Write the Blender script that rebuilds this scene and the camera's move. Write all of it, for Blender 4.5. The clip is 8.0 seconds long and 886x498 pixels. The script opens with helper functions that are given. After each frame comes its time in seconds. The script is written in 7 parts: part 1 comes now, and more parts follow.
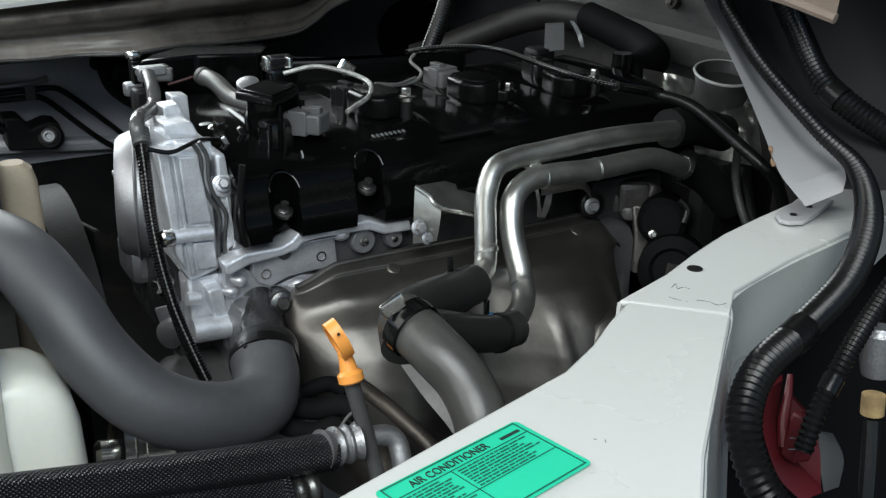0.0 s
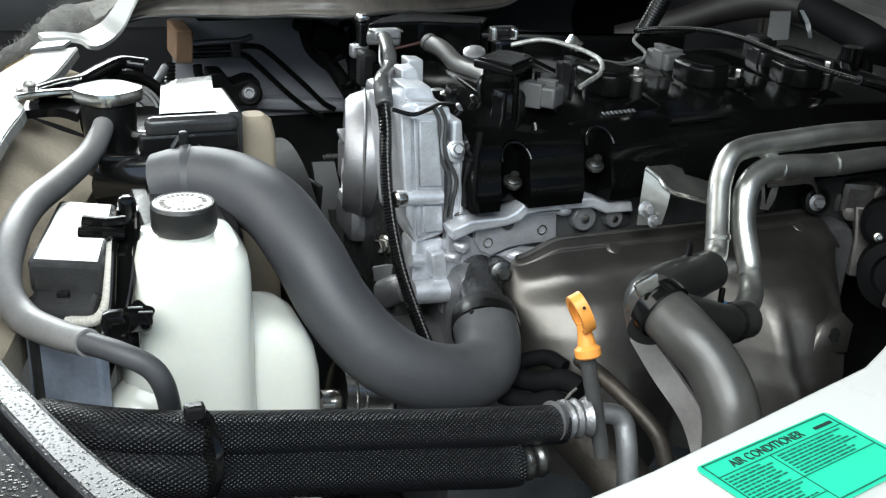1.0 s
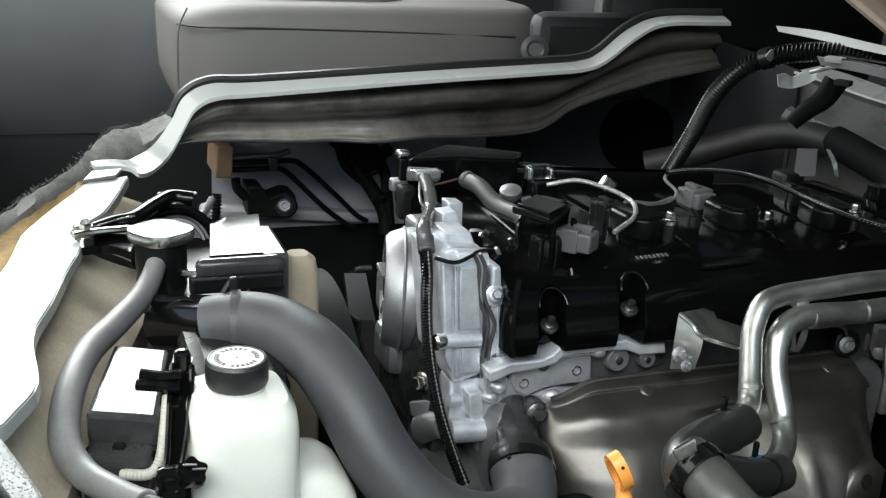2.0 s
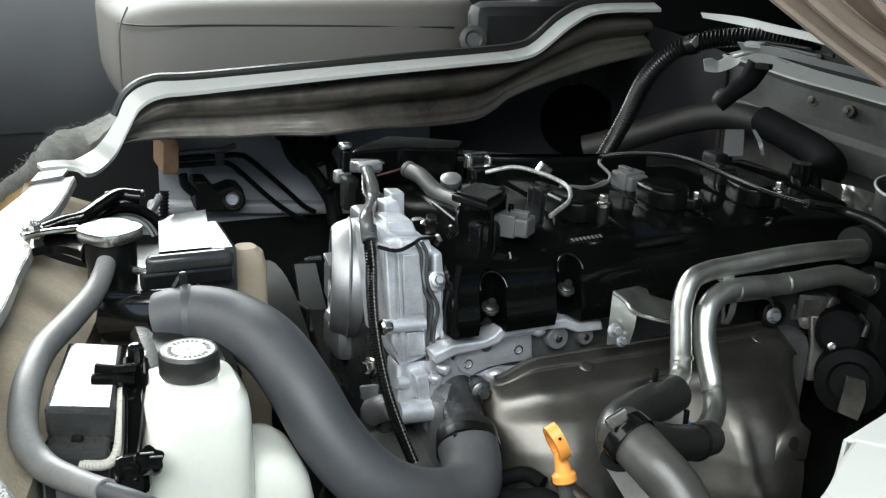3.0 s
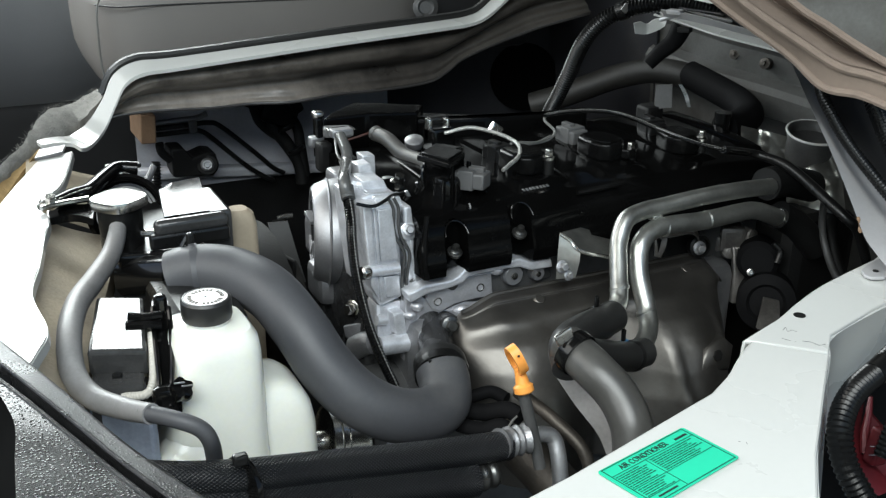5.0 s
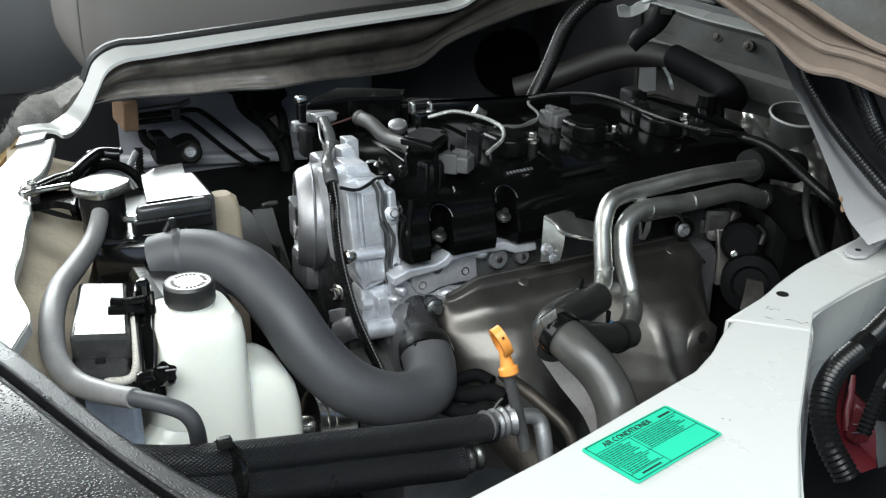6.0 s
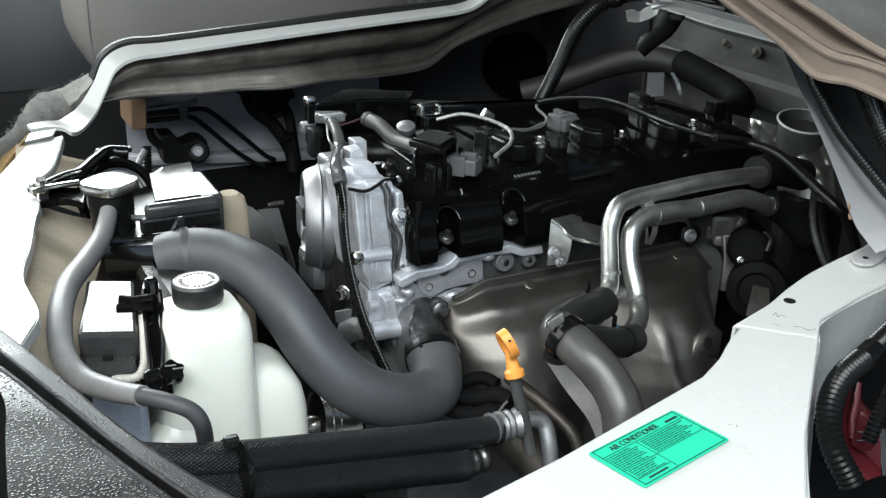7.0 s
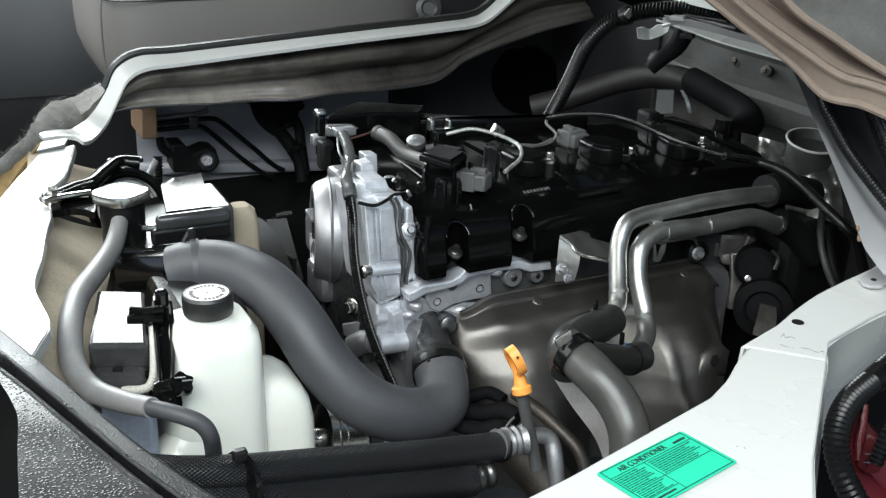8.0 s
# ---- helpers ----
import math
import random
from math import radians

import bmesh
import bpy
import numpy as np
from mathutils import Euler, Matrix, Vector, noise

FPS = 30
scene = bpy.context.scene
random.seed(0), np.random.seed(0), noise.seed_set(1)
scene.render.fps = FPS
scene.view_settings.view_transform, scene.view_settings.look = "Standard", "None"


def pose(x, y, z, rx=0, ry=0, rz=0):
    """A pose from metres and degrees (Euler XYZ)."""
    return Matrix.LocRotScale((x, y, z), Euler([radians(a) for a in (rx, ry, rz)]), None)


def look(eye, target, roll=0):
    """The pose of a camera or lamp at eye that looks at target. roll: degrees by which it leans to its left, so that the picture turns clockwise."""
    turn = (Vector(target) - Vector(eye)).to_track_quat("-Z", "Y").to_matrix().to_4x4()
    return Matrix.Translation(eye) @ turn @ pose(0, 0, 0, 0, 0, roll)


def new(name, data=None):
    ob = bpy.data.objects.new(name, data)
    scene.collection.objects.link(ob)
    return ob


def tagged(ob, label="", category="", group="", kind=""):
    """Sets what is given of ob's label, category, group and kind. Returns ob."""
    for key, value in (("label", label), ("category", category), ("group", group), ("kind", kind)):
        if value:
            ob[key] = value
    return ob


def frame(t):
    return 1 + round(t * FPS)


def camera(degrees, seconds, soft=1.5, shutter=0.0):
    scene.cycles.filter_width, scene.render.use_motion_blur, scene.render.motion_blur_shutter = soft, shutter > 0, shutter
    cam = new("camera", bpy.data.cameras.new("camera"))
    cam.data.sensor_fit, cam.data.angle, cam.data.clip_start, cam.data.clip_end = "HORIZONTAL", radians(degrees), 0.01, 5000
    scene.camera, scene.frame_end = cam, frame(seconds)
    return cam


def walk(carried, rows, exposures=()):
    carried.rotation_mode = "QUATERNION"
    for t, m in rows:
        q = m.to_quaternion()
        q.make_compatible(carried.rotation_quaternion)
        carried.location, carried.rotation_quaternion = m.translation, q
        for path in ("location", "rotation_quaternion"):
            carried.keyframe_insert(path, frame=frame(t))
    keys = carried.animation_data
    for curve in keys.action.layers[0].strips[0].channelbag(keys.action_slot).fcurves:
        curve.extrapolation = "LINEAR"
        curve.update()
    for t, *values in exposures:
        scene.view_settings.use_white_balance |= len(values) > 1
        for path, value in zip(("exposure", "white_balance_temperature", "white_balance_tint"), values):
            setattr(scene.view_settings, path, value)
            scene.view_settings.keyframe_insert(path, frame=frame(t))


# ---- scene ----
# ---- camera and its way ----
cam = camera(47.0, 8.0, soft=1.3)
PATH = [
    (0, (-0.3068, -0.7902, 1.0916), (0.1698, 0.0080, 0.7233), 0.85),
    (0.5, (-0.3487, -0.7654, 1.0762), (0.0580, 0.0636, 0.6923), 1.71),
    (1, (-0.3829, -0.7535, 1.0814), (-0.0206, 0.0940, 0.6934), 2.96),
    (1.5, (-0.4019, -0.7446, 1.1146), (-0.0600, 0.1284, 0.7668), 2.68),
    (2, (-0.4045, -0.7510, 1.1411), (-0.0529, 0.1306, 0.8263), 3.43),
    (2.2, (-0.4010, -0.7530, 1.1455), (-0.0320, 0.1205, 0.8263), 3.90),
    (3.3, (-0.4203, -0.8232, 1.1668), (-0.0237, 0.0340, 0.8382), 2.19),
    (3.5, (-0.4519, -0.8560, 1.1844), (-0.0523, -0.0038, 0.8466), 2.31),
    (4, (-0.4772, -0.9039, 1.2051), (-0.0568, -0.0699, 0.8480), 1.22),
    (4.5, (-0.4814, -0.9062, 1.2066), (-0.0593, -0.0756, 0.8433), 0.83),
    (6, (-0.4783, -0.9093, 1.1987), (-0.0427, -0.0928, 0.8198), 0.58),
    (6.5, (-0.4803, -0.9066, 1.1984), (-0.0498, -0.0874, 0.8196), 0.62),
    (7, (-0.4830, -0.9088, 1.1994), (-0.0496, -0.0902, 0.8224), 1.28),
    (7.5, (-0.4865, -0.9094, 1.2054), (-0.0548, -0.0853, 0.8388), 1.65),
    (8, (-0.4876, -0.9081, 1.2061), (-0.0571, -0.0842, 0.8376), 1.99),
]
walk(cam, [(t, look(e, g, r)) for t, e, g, r in PATH], [(0.0, -0.15, 6450, 4), (0.5, 0.21, 6450, 4), (1.0, 0.29, 6450, 4), (1.5, 0.24, 6500, 3), (2.0, 0.13, 6550, 3), (3.5, 0.31, 6550, 3), (4.5, 0.08, 6500, 3), (6.0, 0.18, 6450, 4), (7.0, 0.23, 6450, 4), (8.0, 0.24, 6450, 4)])

# ---- world and light ----
world = bpy.data.worlds.new("sky")
world.use_nodes = True
scene.world = world
wn = world.node_tree.nodes
sky = wn.new("ShaderNodeTexSky")
sky.sky_type, sky.sun_disc = "NISHITA", False
sky.sun_elevation, sky.sun_rotation = radians(44), radians(285)
wn["Background"].inputs["Strength"].default_value = 0.15
world.node_tree.links.new(sky.outputs[0], wn["Background"].inputs[0])
sun = new("sun", bpy.data.lights.new("sun", "SUN"))
sun.data.energy, sun.data.angle, sun.data.color = 2.4, radians(65), (1.0, 0.95, 0.88)
sun.matrix_world = look((-2.4, -0.6, 3.0), (-0.2, 0.0, 0.8))
# far door's daylight, and a fill added above the open door behind the camera
for spot, aim, size, watts in (((-0.35, 1.70, 1.62), (-0.3, 0.0, 0.85), (1.15, 0.74), 40.0), ((-0.75, -1.25, 2.1), (-0.25, -0.05, 0.8), (1.4, 1.0), 39.0)):
    lamp = new("daylight_lamp", bpy.data.lights.new("daylight_lamp", "AREA"))
    lamp.data.shape, lamp.data.size, lamp.data.size_y, lamp.data.energy = "RECTANGLE", size[0], size[1], watts
    lamp.data.color = (0.95, 0.98, 1.0)
    lamp.matrix_world = look(spot, aim)



# ---- materials ----
def material(name, color, rough=0.5, metal=0.0, var=0.12, scale=18.0, bump=0.0, bscale=260.0, dust=None, dusty=0.5, coat=0.0,
             rvar=0.12, braid=False, translucent=0.0, spec=0.5, grain=False, fade=None):
    m = bpy.data.materials.new(name)
    m.use_nodes = True
    nt = m.node_tree
    n, link = nt.nodes, nt.links.new
    b = n["Principled BSDF"]
    tc = n.new("ShaderNodeTexCoord")
    big = n.new("ShaderNodeTexNoise")
    big.inputs["Scale"].default_value, big.inputs["Detail"].default_value = scale, 6
    fine = n.new("ShaderNodeTexNoise")
    fine.inputs["Scale"].default_value, fine.inputs["Detail"].default_value = bscale, 4
    link(tc.outputs["Object"], big.inputs["Vector"])
    link(tc.outputs["Object"], fine.inputs["Vector"])
    mixn = n.new("ShaderNodeMath")
    mixn.operation = "MULTIPLY_ADD"
    mixn.inputs[1].default_value = 0.35
    link(fine.outputs["Fac"], mixn.inputs[0])
    link(big.outputs["Fac"], mixn.inputs[2])
    ramp = n.new("ShaderNodeValToRGB")
    ramp.color_ramp.elements[0].position, ramp.color_ramp.elements[1].position = 0.45, 0.9
    lo, hi = 1 - var, 1 + var
    ramp.color_ramp.elements[0].color = (color[0] * lo, color[1] * lo, color[2] * lo, 1)
    ramp.color_ramp.elements[1].color = (min(1, color[0] * hi), min(1, color[1] * hi), min(1, color[2] * hi), 1)
    link(mixn.outputs[0], ramp.inputs[0])
    out = ramp.outputs[0]
    if dust:
        dn = n.new("ShaderNodeTexNoise")
        dn.inputs["Scale"].default_value, dn.inputs["Detail"].default_value = scale * 0.6, 8
        dn.inputs["Roughness"].default_value = 0.7
        link(tc.outputs["Object"], dn.inputs["Vector"])
        dr = n.new("ShaderNodeValToRGB")
        dr.color_ramp.elements[0].position, dr.color_ramp.elements[1].position = 0.62 - 0.35 * dusty, 0.85 - 0.3 * dusty
        link(dn.outputs["Fac"], dr.inputs[0])
        mx = n.new("ShaderNodeMix")
        mx.data_type = "RGBA"
        mx.inputs["B"].default_value = (*dust, 1)
        amount = dr.outputs[0]
        if fade:
            where = n.new("ShaderNodeSeparateXYZ")
            link(tc.outputs["Object"], where.inputs[0])
            thin = n.new("ShaderNodeMapRange")
            thin.inputs["From Min"].default_value, thin.inputs["From Max"].default_value = fade
            thin.inputs["To Min"].default_value, thin.inputs["To Max"].default_value = 1.0, 0.25
            link(where.outputs["X"], thin.inputs["Value"])
            less = n.new("ShaderNodeMath")
            less.operation = "MULTIPLY"
            link(amount, less.inputs[0])
            link(thin.outputs[0], less.inputs[1])
            amount = less.outputs[0]
        link(amount, mx.inputs["Factor"])
        link(out, mx.inputs["A"])
        out = mx.outputs["Result"]
    link(out, b.inputs["Base Color"])
    rr = n.new("ShaderNodeMapRange")
    rr.inputs["To Min"].default_value, rr.inputs["To Max"].default_value = max(0.02, rough - rvar), min(1, rough + rvar)
    link(big.outputs["Fac"], rr.inputs["Value"])
    link(rr.outputs[0], b.inputs["Roughness"])
    b.inputs["Metallic"].default_value = metal
    b.inputs["Specular IOR Level"].default_value = spec
    b.inputs["Coat Weight"].default_value = coat
    b.inputs["Coat Roughness"].default_value = 0.08
    if translucent:
        b.inputs["Subsurface Weight"].default_value = translucent
        b.inputs["Subsurface Radius"].default_value = (0.02, 0.018, 0.012)
        b.inputs["Subsurface Scale"].default_value = 0.6
    height = fine.outputs["Fac"]
    if grain:
        cells = n.new("ShaderNodeTexVoronoi")
        cells.feature = "F1"
        cells.inputs["Scale"].default_value = bscale
        link(tc.outputs["Object"], cells.inputs["Vector"])
        low = n.new("ShaderNodeMath")
        low.operation = "SUBTRACT"
        low.inputs[0].default_value = 0.42
        link(cells.outputs["Distance"], low.inputs[1])
        dome = n.new("ShaderNodeMath")
        dome.operation = "MAXIMUM"
        dome.inputs[1].default_value = 0.0
        link(low.outputs[0], dome.inputs[0])
        height = dome.outputs[0]
    if braid:
        hs = []
        for sgn in (1, -1):
            mp = n.new("ShaderNodeMapping")
            mp.inputs["Rotation"].default_value = (0, 0, sgn * radians(38))
            link(tc.outputs["UV"], mp.inputs["Vector"])
            w = n.new("ShaderNodeTexWave")
            w.inputs["Scale"].default_value = 150
            link(mp.outputs[0], w.inputs["Vector"])
            hs.append(w.outputs["Fac"])
        mul = n.new("ShaderNodeMath")
        mul.operation = "MULTIPLY"
        link(hs[0], mul.inputs[0])
        link(hs[1], mul.inputs[1])
        height = mul.outputs[0]
        weave = n.new("ShaderNodeMix")
        weave.data_type = "RGBA"
        weave.inputs["A"].default_value = (color[0] * 0.3, color[1] * 0.3, color[2] * 0.3, 1)
        link(height, weave.inputs["Factor"])
        link(out, weave.inputs["B"])
        link(weave.outputs["Result"], b.inputs["Base Color"])
    if bump:
        bp = n.new("ShaderNodeBump")
        bp.inputs["Strength"].default_value = bump
        bp.inputs["Distance"].default_value = 0.0012 if grain else 0.002
        link(height, bp.inputs["Height"])
        link(bp.outputs[0], b.inputs["Normal"])
    return m


GLOSS_BLACK = material("gloss_black_plastic", (0.004, 0.004, 0.004), 0.15, var=0.3, bump=0.03, bscale=420, rvar=0.06, spec=0.35)
BOX_BLACK = material("dusty_black_box", (0.04, 0.04, 0.04), 0.2, var=0.3, bump=0.06, bscale=400, dust=(0.09, 0.085, 0.08), dusty=0.12, rvar=0.1)
COIL_BLACK = material("matte_black_coil", (0.0035, 0.0035, 0.0035), 0.24, var=0.3, bump=0.12, bscale=120, spec=0.10)
COVER_BLACK = material("oily_black_cover", (0.0025, 0.0025, 0.0025), 0.13, var=0.3, bump=0.02, bscale=300, rvar=0.08, spec=0.085)
SATIN_BLACK = material("satin_black_plastic", (0.007, 0.007, 0.007), 0.3, var=0.3, bump=0.15, spec=0.4)
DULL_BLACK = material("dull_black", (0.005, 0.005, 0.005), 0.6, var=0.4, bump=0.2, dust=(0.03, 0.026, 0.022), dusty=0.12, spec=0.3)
SPECK_BLACK = material("textured_black_trim", (0.006, 0.006, 0.0065), 0.24, var=0.4, scale=35, bump=0.75, bscale=420, rvar=0.1, spec=0.34, grain=True)
EDGE_BLACK = material("smooth_black_trim_edge", (0.011, 0.011, 0.0115), 0.3, var=0.4, scale=30, bump=0.35, bscale=480, rvar=0.12, spec=0.42, grain=True)
RUBBER = material("black_rubber", (0.018, 0.018, 0.0175), 0.38, var=0.15, bump=0.06)
HOSE_GREY = material("grey_rubber_hose", (0.055, 0.0565, 0.062), 0.5, var=0.12, bump=0.05, dust=(0.085, 0.085, 0.086), dusty=0.25)
DUSTY_HOSE = material("dusty_grey_rubber", (0.23, 0.226, 0.225), 0.44, var=0.2, bump=0.06, dust=(0.18, 0.17, 0.165), dusty=0.5)
TEE_GREY = material("glossy_grey_rubber", (0.05, 0.049, 0.046), 0.34, var=0.14, bump=0.05, dust=(0.09, 0.086, 0.08), dusty=0.25)
PALE_HOSE = material("metallic_grey_hose", (0.12, 0.118, 0.112), 0.32, 0.5, var=0.2, bump=0.06)
BRAID = material("braided_black_sleeve", (0.013, 0.014, 0.017), 0.3, var=0.3, bump=0.6, braid=True, spec=0.35)
CAST = material("cast_aluminium", (0.70, 0.71, 0.74), 0.40, 0.6, var=0.2, scale=55, bump=0.22, bscale=420)
DARK_CAST = material("dark_casting", (0.075, 0.075, 0.075), 0.5, 0.3, var=0.25, scale=30, bump=0.15)
OUTLET_CAST = material("oily_and_shaded_casting", (0.035, 0.035, 0.036), 0.26, 0.2, var=0.35, scale=40, bump=0.15)
CAST_SATIN = material("satin_cast_aluminium", (0.34, 0.34, 0.35), 0.46, 0.85, var=0.15, scale=40, bump=0.1, bscale=400)
CAST_MID = material("stained_cast_aluminium", (0.54, 0.54, 0.565), 0.42, 0.65, var=0.22, scale=45, bump=0.2, bscale=400)
CAST_DULL = material("dull_cast_aluminium", (0.34, 0.34, 0.35), 0.45, 0.85, var=0.2, scale=30, bump=0.25, bscale=400)
DARK_STEEL = material("oily_dark_steel", (0.13, 0.13, 0.125), 0.3, 0.9, var=0.3, scale=90)
STEEL = material("bright_steel", (0.62, 0.61, 0.58), 0.24, 1.0, var=0.1, scale=60, bump=0.05)
ZINC = material("zinc_plated_tube", (0.50, 0.505, 0.475), 0.36, 0.95, var=0.16, scale=50, bump=0.06)
SHIELD = material("heat_shield_steel", (0.138, 0.130, 0.120), 0.42, 0.9, var=0.16, scale=14, bump=0.10, bscale=160, rvar=0.12)
GRIMY = material("grimy_brown_casting", (0.16, 0.15, 0.14), 0.45, 0.6, var=0.35, scale=40, bump=0.25, bscale=300)
SLEEVE = material("grey_taped_sleeve", (0.085, 0.085, 0.083), 0.25, var=0.15, bump=0.1)
PALE_TUBE = material("cream_sheathed_tube", (0.5, 0.48, 0.43), 0.45, var=0.15, bump=0.1)
FOIL_TAPE = material("silvery_foil_tape", (0.30, 0.30, 0.285), 0.34, 0.4, var=0.5, scale=150, bump=0.6, bscale=350)
PALE_STEEL = material("pale_steel_and_lit_shield", (0.33, 0.31, 0.3), 0.42, 0.6, var=0.2, scale=30, bump=0.1)
RUSTY = material("browned_steel", (0.08, 0.07, 0.06), 0.5, 0.7, var=0.3, scale=25, bump=0.2)
WHITE = material("white_body_paint", (0.53, 0.535, 0.515), 0.28, var=0.025, scale=6, coat=0.5, rvar=0.05)
# the white body paint again, darkened for the shade on the rear rim
SHADED_WHITE = material("shaded_white_paint", (0.36, 0.355, 0.36), 0.34, var=0.08, scale=8, coat=0.2, bump=0.03, rvar=0.08)
GREY_WALL = material("thin_grey_primer", (0.48, 0.485, 0.52), 0.4, var=0.15, scale=8, bump=0.08, dust=(0.38, 0.37, 0.36), dusty=0.3)
BLUE_GREY = material("blue_grey_plastic", (0.30, 0.34, 0.42), 0.25, var=0.25, scale=25, bump=0.05)
DARK_WALL = material("shade_dark_wall", (0.024, 0.024, 0.027), 0.45, var=0.25, scale=8, bump=0.08, dust=(0.05, 0.045, 0.04), dusty=0.12, spec=0.3)
CONDUIT = material("black_corrugated_conduit", (0.005, 0.005, 0.005), 0.28, var=0.3, bump=0.05, spec=0.28)
HOSE_DARK = material("dull_black_hose", (0.007, 0.007, 0.0075), 0.7, var=0.3, bump=0.08, spec=0.06)
HEATER_GREY = material("dusty_dark_hose", (0.02, 0.019, 0.017), 0.55, var=0.25, bump=0.08, dust=(0.05, 0.046, 0.04), dusty=0.35)
# white bulkhead paint with both grime and shade put into its colour
BULK = material("bulkhead_grime_and_shade", (0.135, 0.135, 0.13), 0.38, var=0.25, scale=9, bump=0.06, dust=(0.06, 0.056, 0.05), dusty=0.6)
MILKY = material("milky_polyethylene", (0.80, 0.805, 0.73), 0.17, var=0.04, scale=7, translucent=0.35, bump=0.03)
ORANGE = material("orange_plastic", (0.85, 0.34, 0.07), 0.38, var=0.08, bump=0.05)
GREEN = material("green_foil_label", (0.03, 0.50, 0.30), 0.35, var=0.03)
INK_GREEN = material("green_black_print", (0.008, 0.10, 0.065), 0.5, var=0.1)
INK = material("black_print", (0.012, 0.03, 0.025), 0.5, var=0.1)
WHITE_PRINT = material("white_print_disc", (0.8, 0.8, 0.8), 0.4, var=0.02)
GREY_PLUG = material("grey_plug_plastic", (0.08, 0.08, 0.08), 0.45, var=0.1, bump=0.06)
TAN = material("dusty_tan_foam", (0.48, 0.41, 0.31), 0.95, var=0.25, scale=20, bump=0.5, bscale=300, dust=(0.48, 0.42, 0.33), dusty=0.4)
BEIGE = material("dusty_beige_plastic", (0.36, 0.3, 0.22), 0.75, var=0.12, scale=10, bump=0.1)
BROWN_SKIRT = material("dusty_dark_skirt", (0.026, 0.023, 0.021), 0.3, var=0.3, scale=5, bump=0.08, bscale=160, dust=(0.42, 0.37, 0.32), dusty=0.74, fade=(-0.28, 0.12), spec=0.5, rvar=0.1)
SKIRT_LIP = material("dusty_grey_edge", (0.05, 0.047, 0.045), 0.35, var=0.3, scale=20, bump=0.1)
FELT = material("grey_felt", (0.21, 0.205, 0.19), 1.0, var=0.25, scale=60, bump=1.0, bscale=220)
OCHRE = material("ochre_insulation", (0.35, 0.24, 0.11), 0.95, var=0.45, scale=30, bump=0.6, bscale=150)
BROWN_FOAM = material("brown_foam", (0.2, 0.125, 0.075), 0.95, var=0.2, bump=0.5)
SEAT = material("grey_seat_vinyl", (0.185, 0.173, 0.162), 0.62, var=0.06, scale=5, bump=0.12, bscale=700)
SEAT_DARK = material("dark_grey_trim", (0.022, 0.022, 0.023), 0.6, var=0.1, bump=0.1, bscale=600)
CABIN = material("black_cabin_mat", (0.006, 0.006, 0.0065), 0.8, var=0.2, scale=5, bump=0.2, spec=0.1)
CABIN_GREY = material("grey_door_plastic", (0.37, 0.37, 0.375), 0.5, var=0.08, scale=6, bump=0.12, bscale=500)
LID = material("brown_underlay", (0.175, 0.135, 0.108), 0.85, var=0.22, scale=6, bump=0.25, bscale=90)
RED = material("red_plastic", (0.085, 0.008, 0.011), 0.4, var=0.15, bump=0.05)
BLUE_CLIP = material("blue_paint_mark", (0.03, 0.09, 0.17), 0.4, var=0.2)
RED_WIRE = material("red_wire", (0.05, 0.018, 0.014), 0.5)
PALE_WIRE = material("pale_taped_wire", (0.15, 0.15, 0.143), 0.35, var=0.2)
HOLE = material("shade_black", (0.002, 0.002, 0.002), 0.95, var=0.1, spec=0.05)
LOW_BOUNCE_GROUND = material("low_bounce_ground", (0.11, 0.108, 0.104), 0.85, var=0.15, scale=2, bump=0.2, bscale=40)


# ---- mesh helpers ----
def ease(t):
    t = max(0.0, min(1.0, t))
    return t * t * (3 - 2 * t)


def catmull(pts, n):
    p = [Vector(q) for q in pts]
    p = [p[0] * 2 - p[1]] + p + [p[-1] * 2 - p[-2]]
    out = []
    for i in range(1, len(p) - 2):
        for k in range(n):
            t = k / n
            a, b, c, d = p[i - 1:i + 3]
            out.append(0.5 * (2 * b + (c - a) * t + (2 * a - 5 * b + 4 * c - d) * t * t + (3 * b - a - 3 * c + d) * t ** 3))
    return out + [p[-2].copy()]


def even(pts, step):
    """Points of the polyline at even distances."""
    out, acc = [pts[0]], 0.0
    for a, b in zip(pts, pts[1:]):
        d = (b - a).length
        while d > 0 and acc + d >= step:
            a = a + (b - a) * ((step - acc) / d)
            out.append(a)
            d, acc = (b - a).length, 0.0
        acc += d
    return out


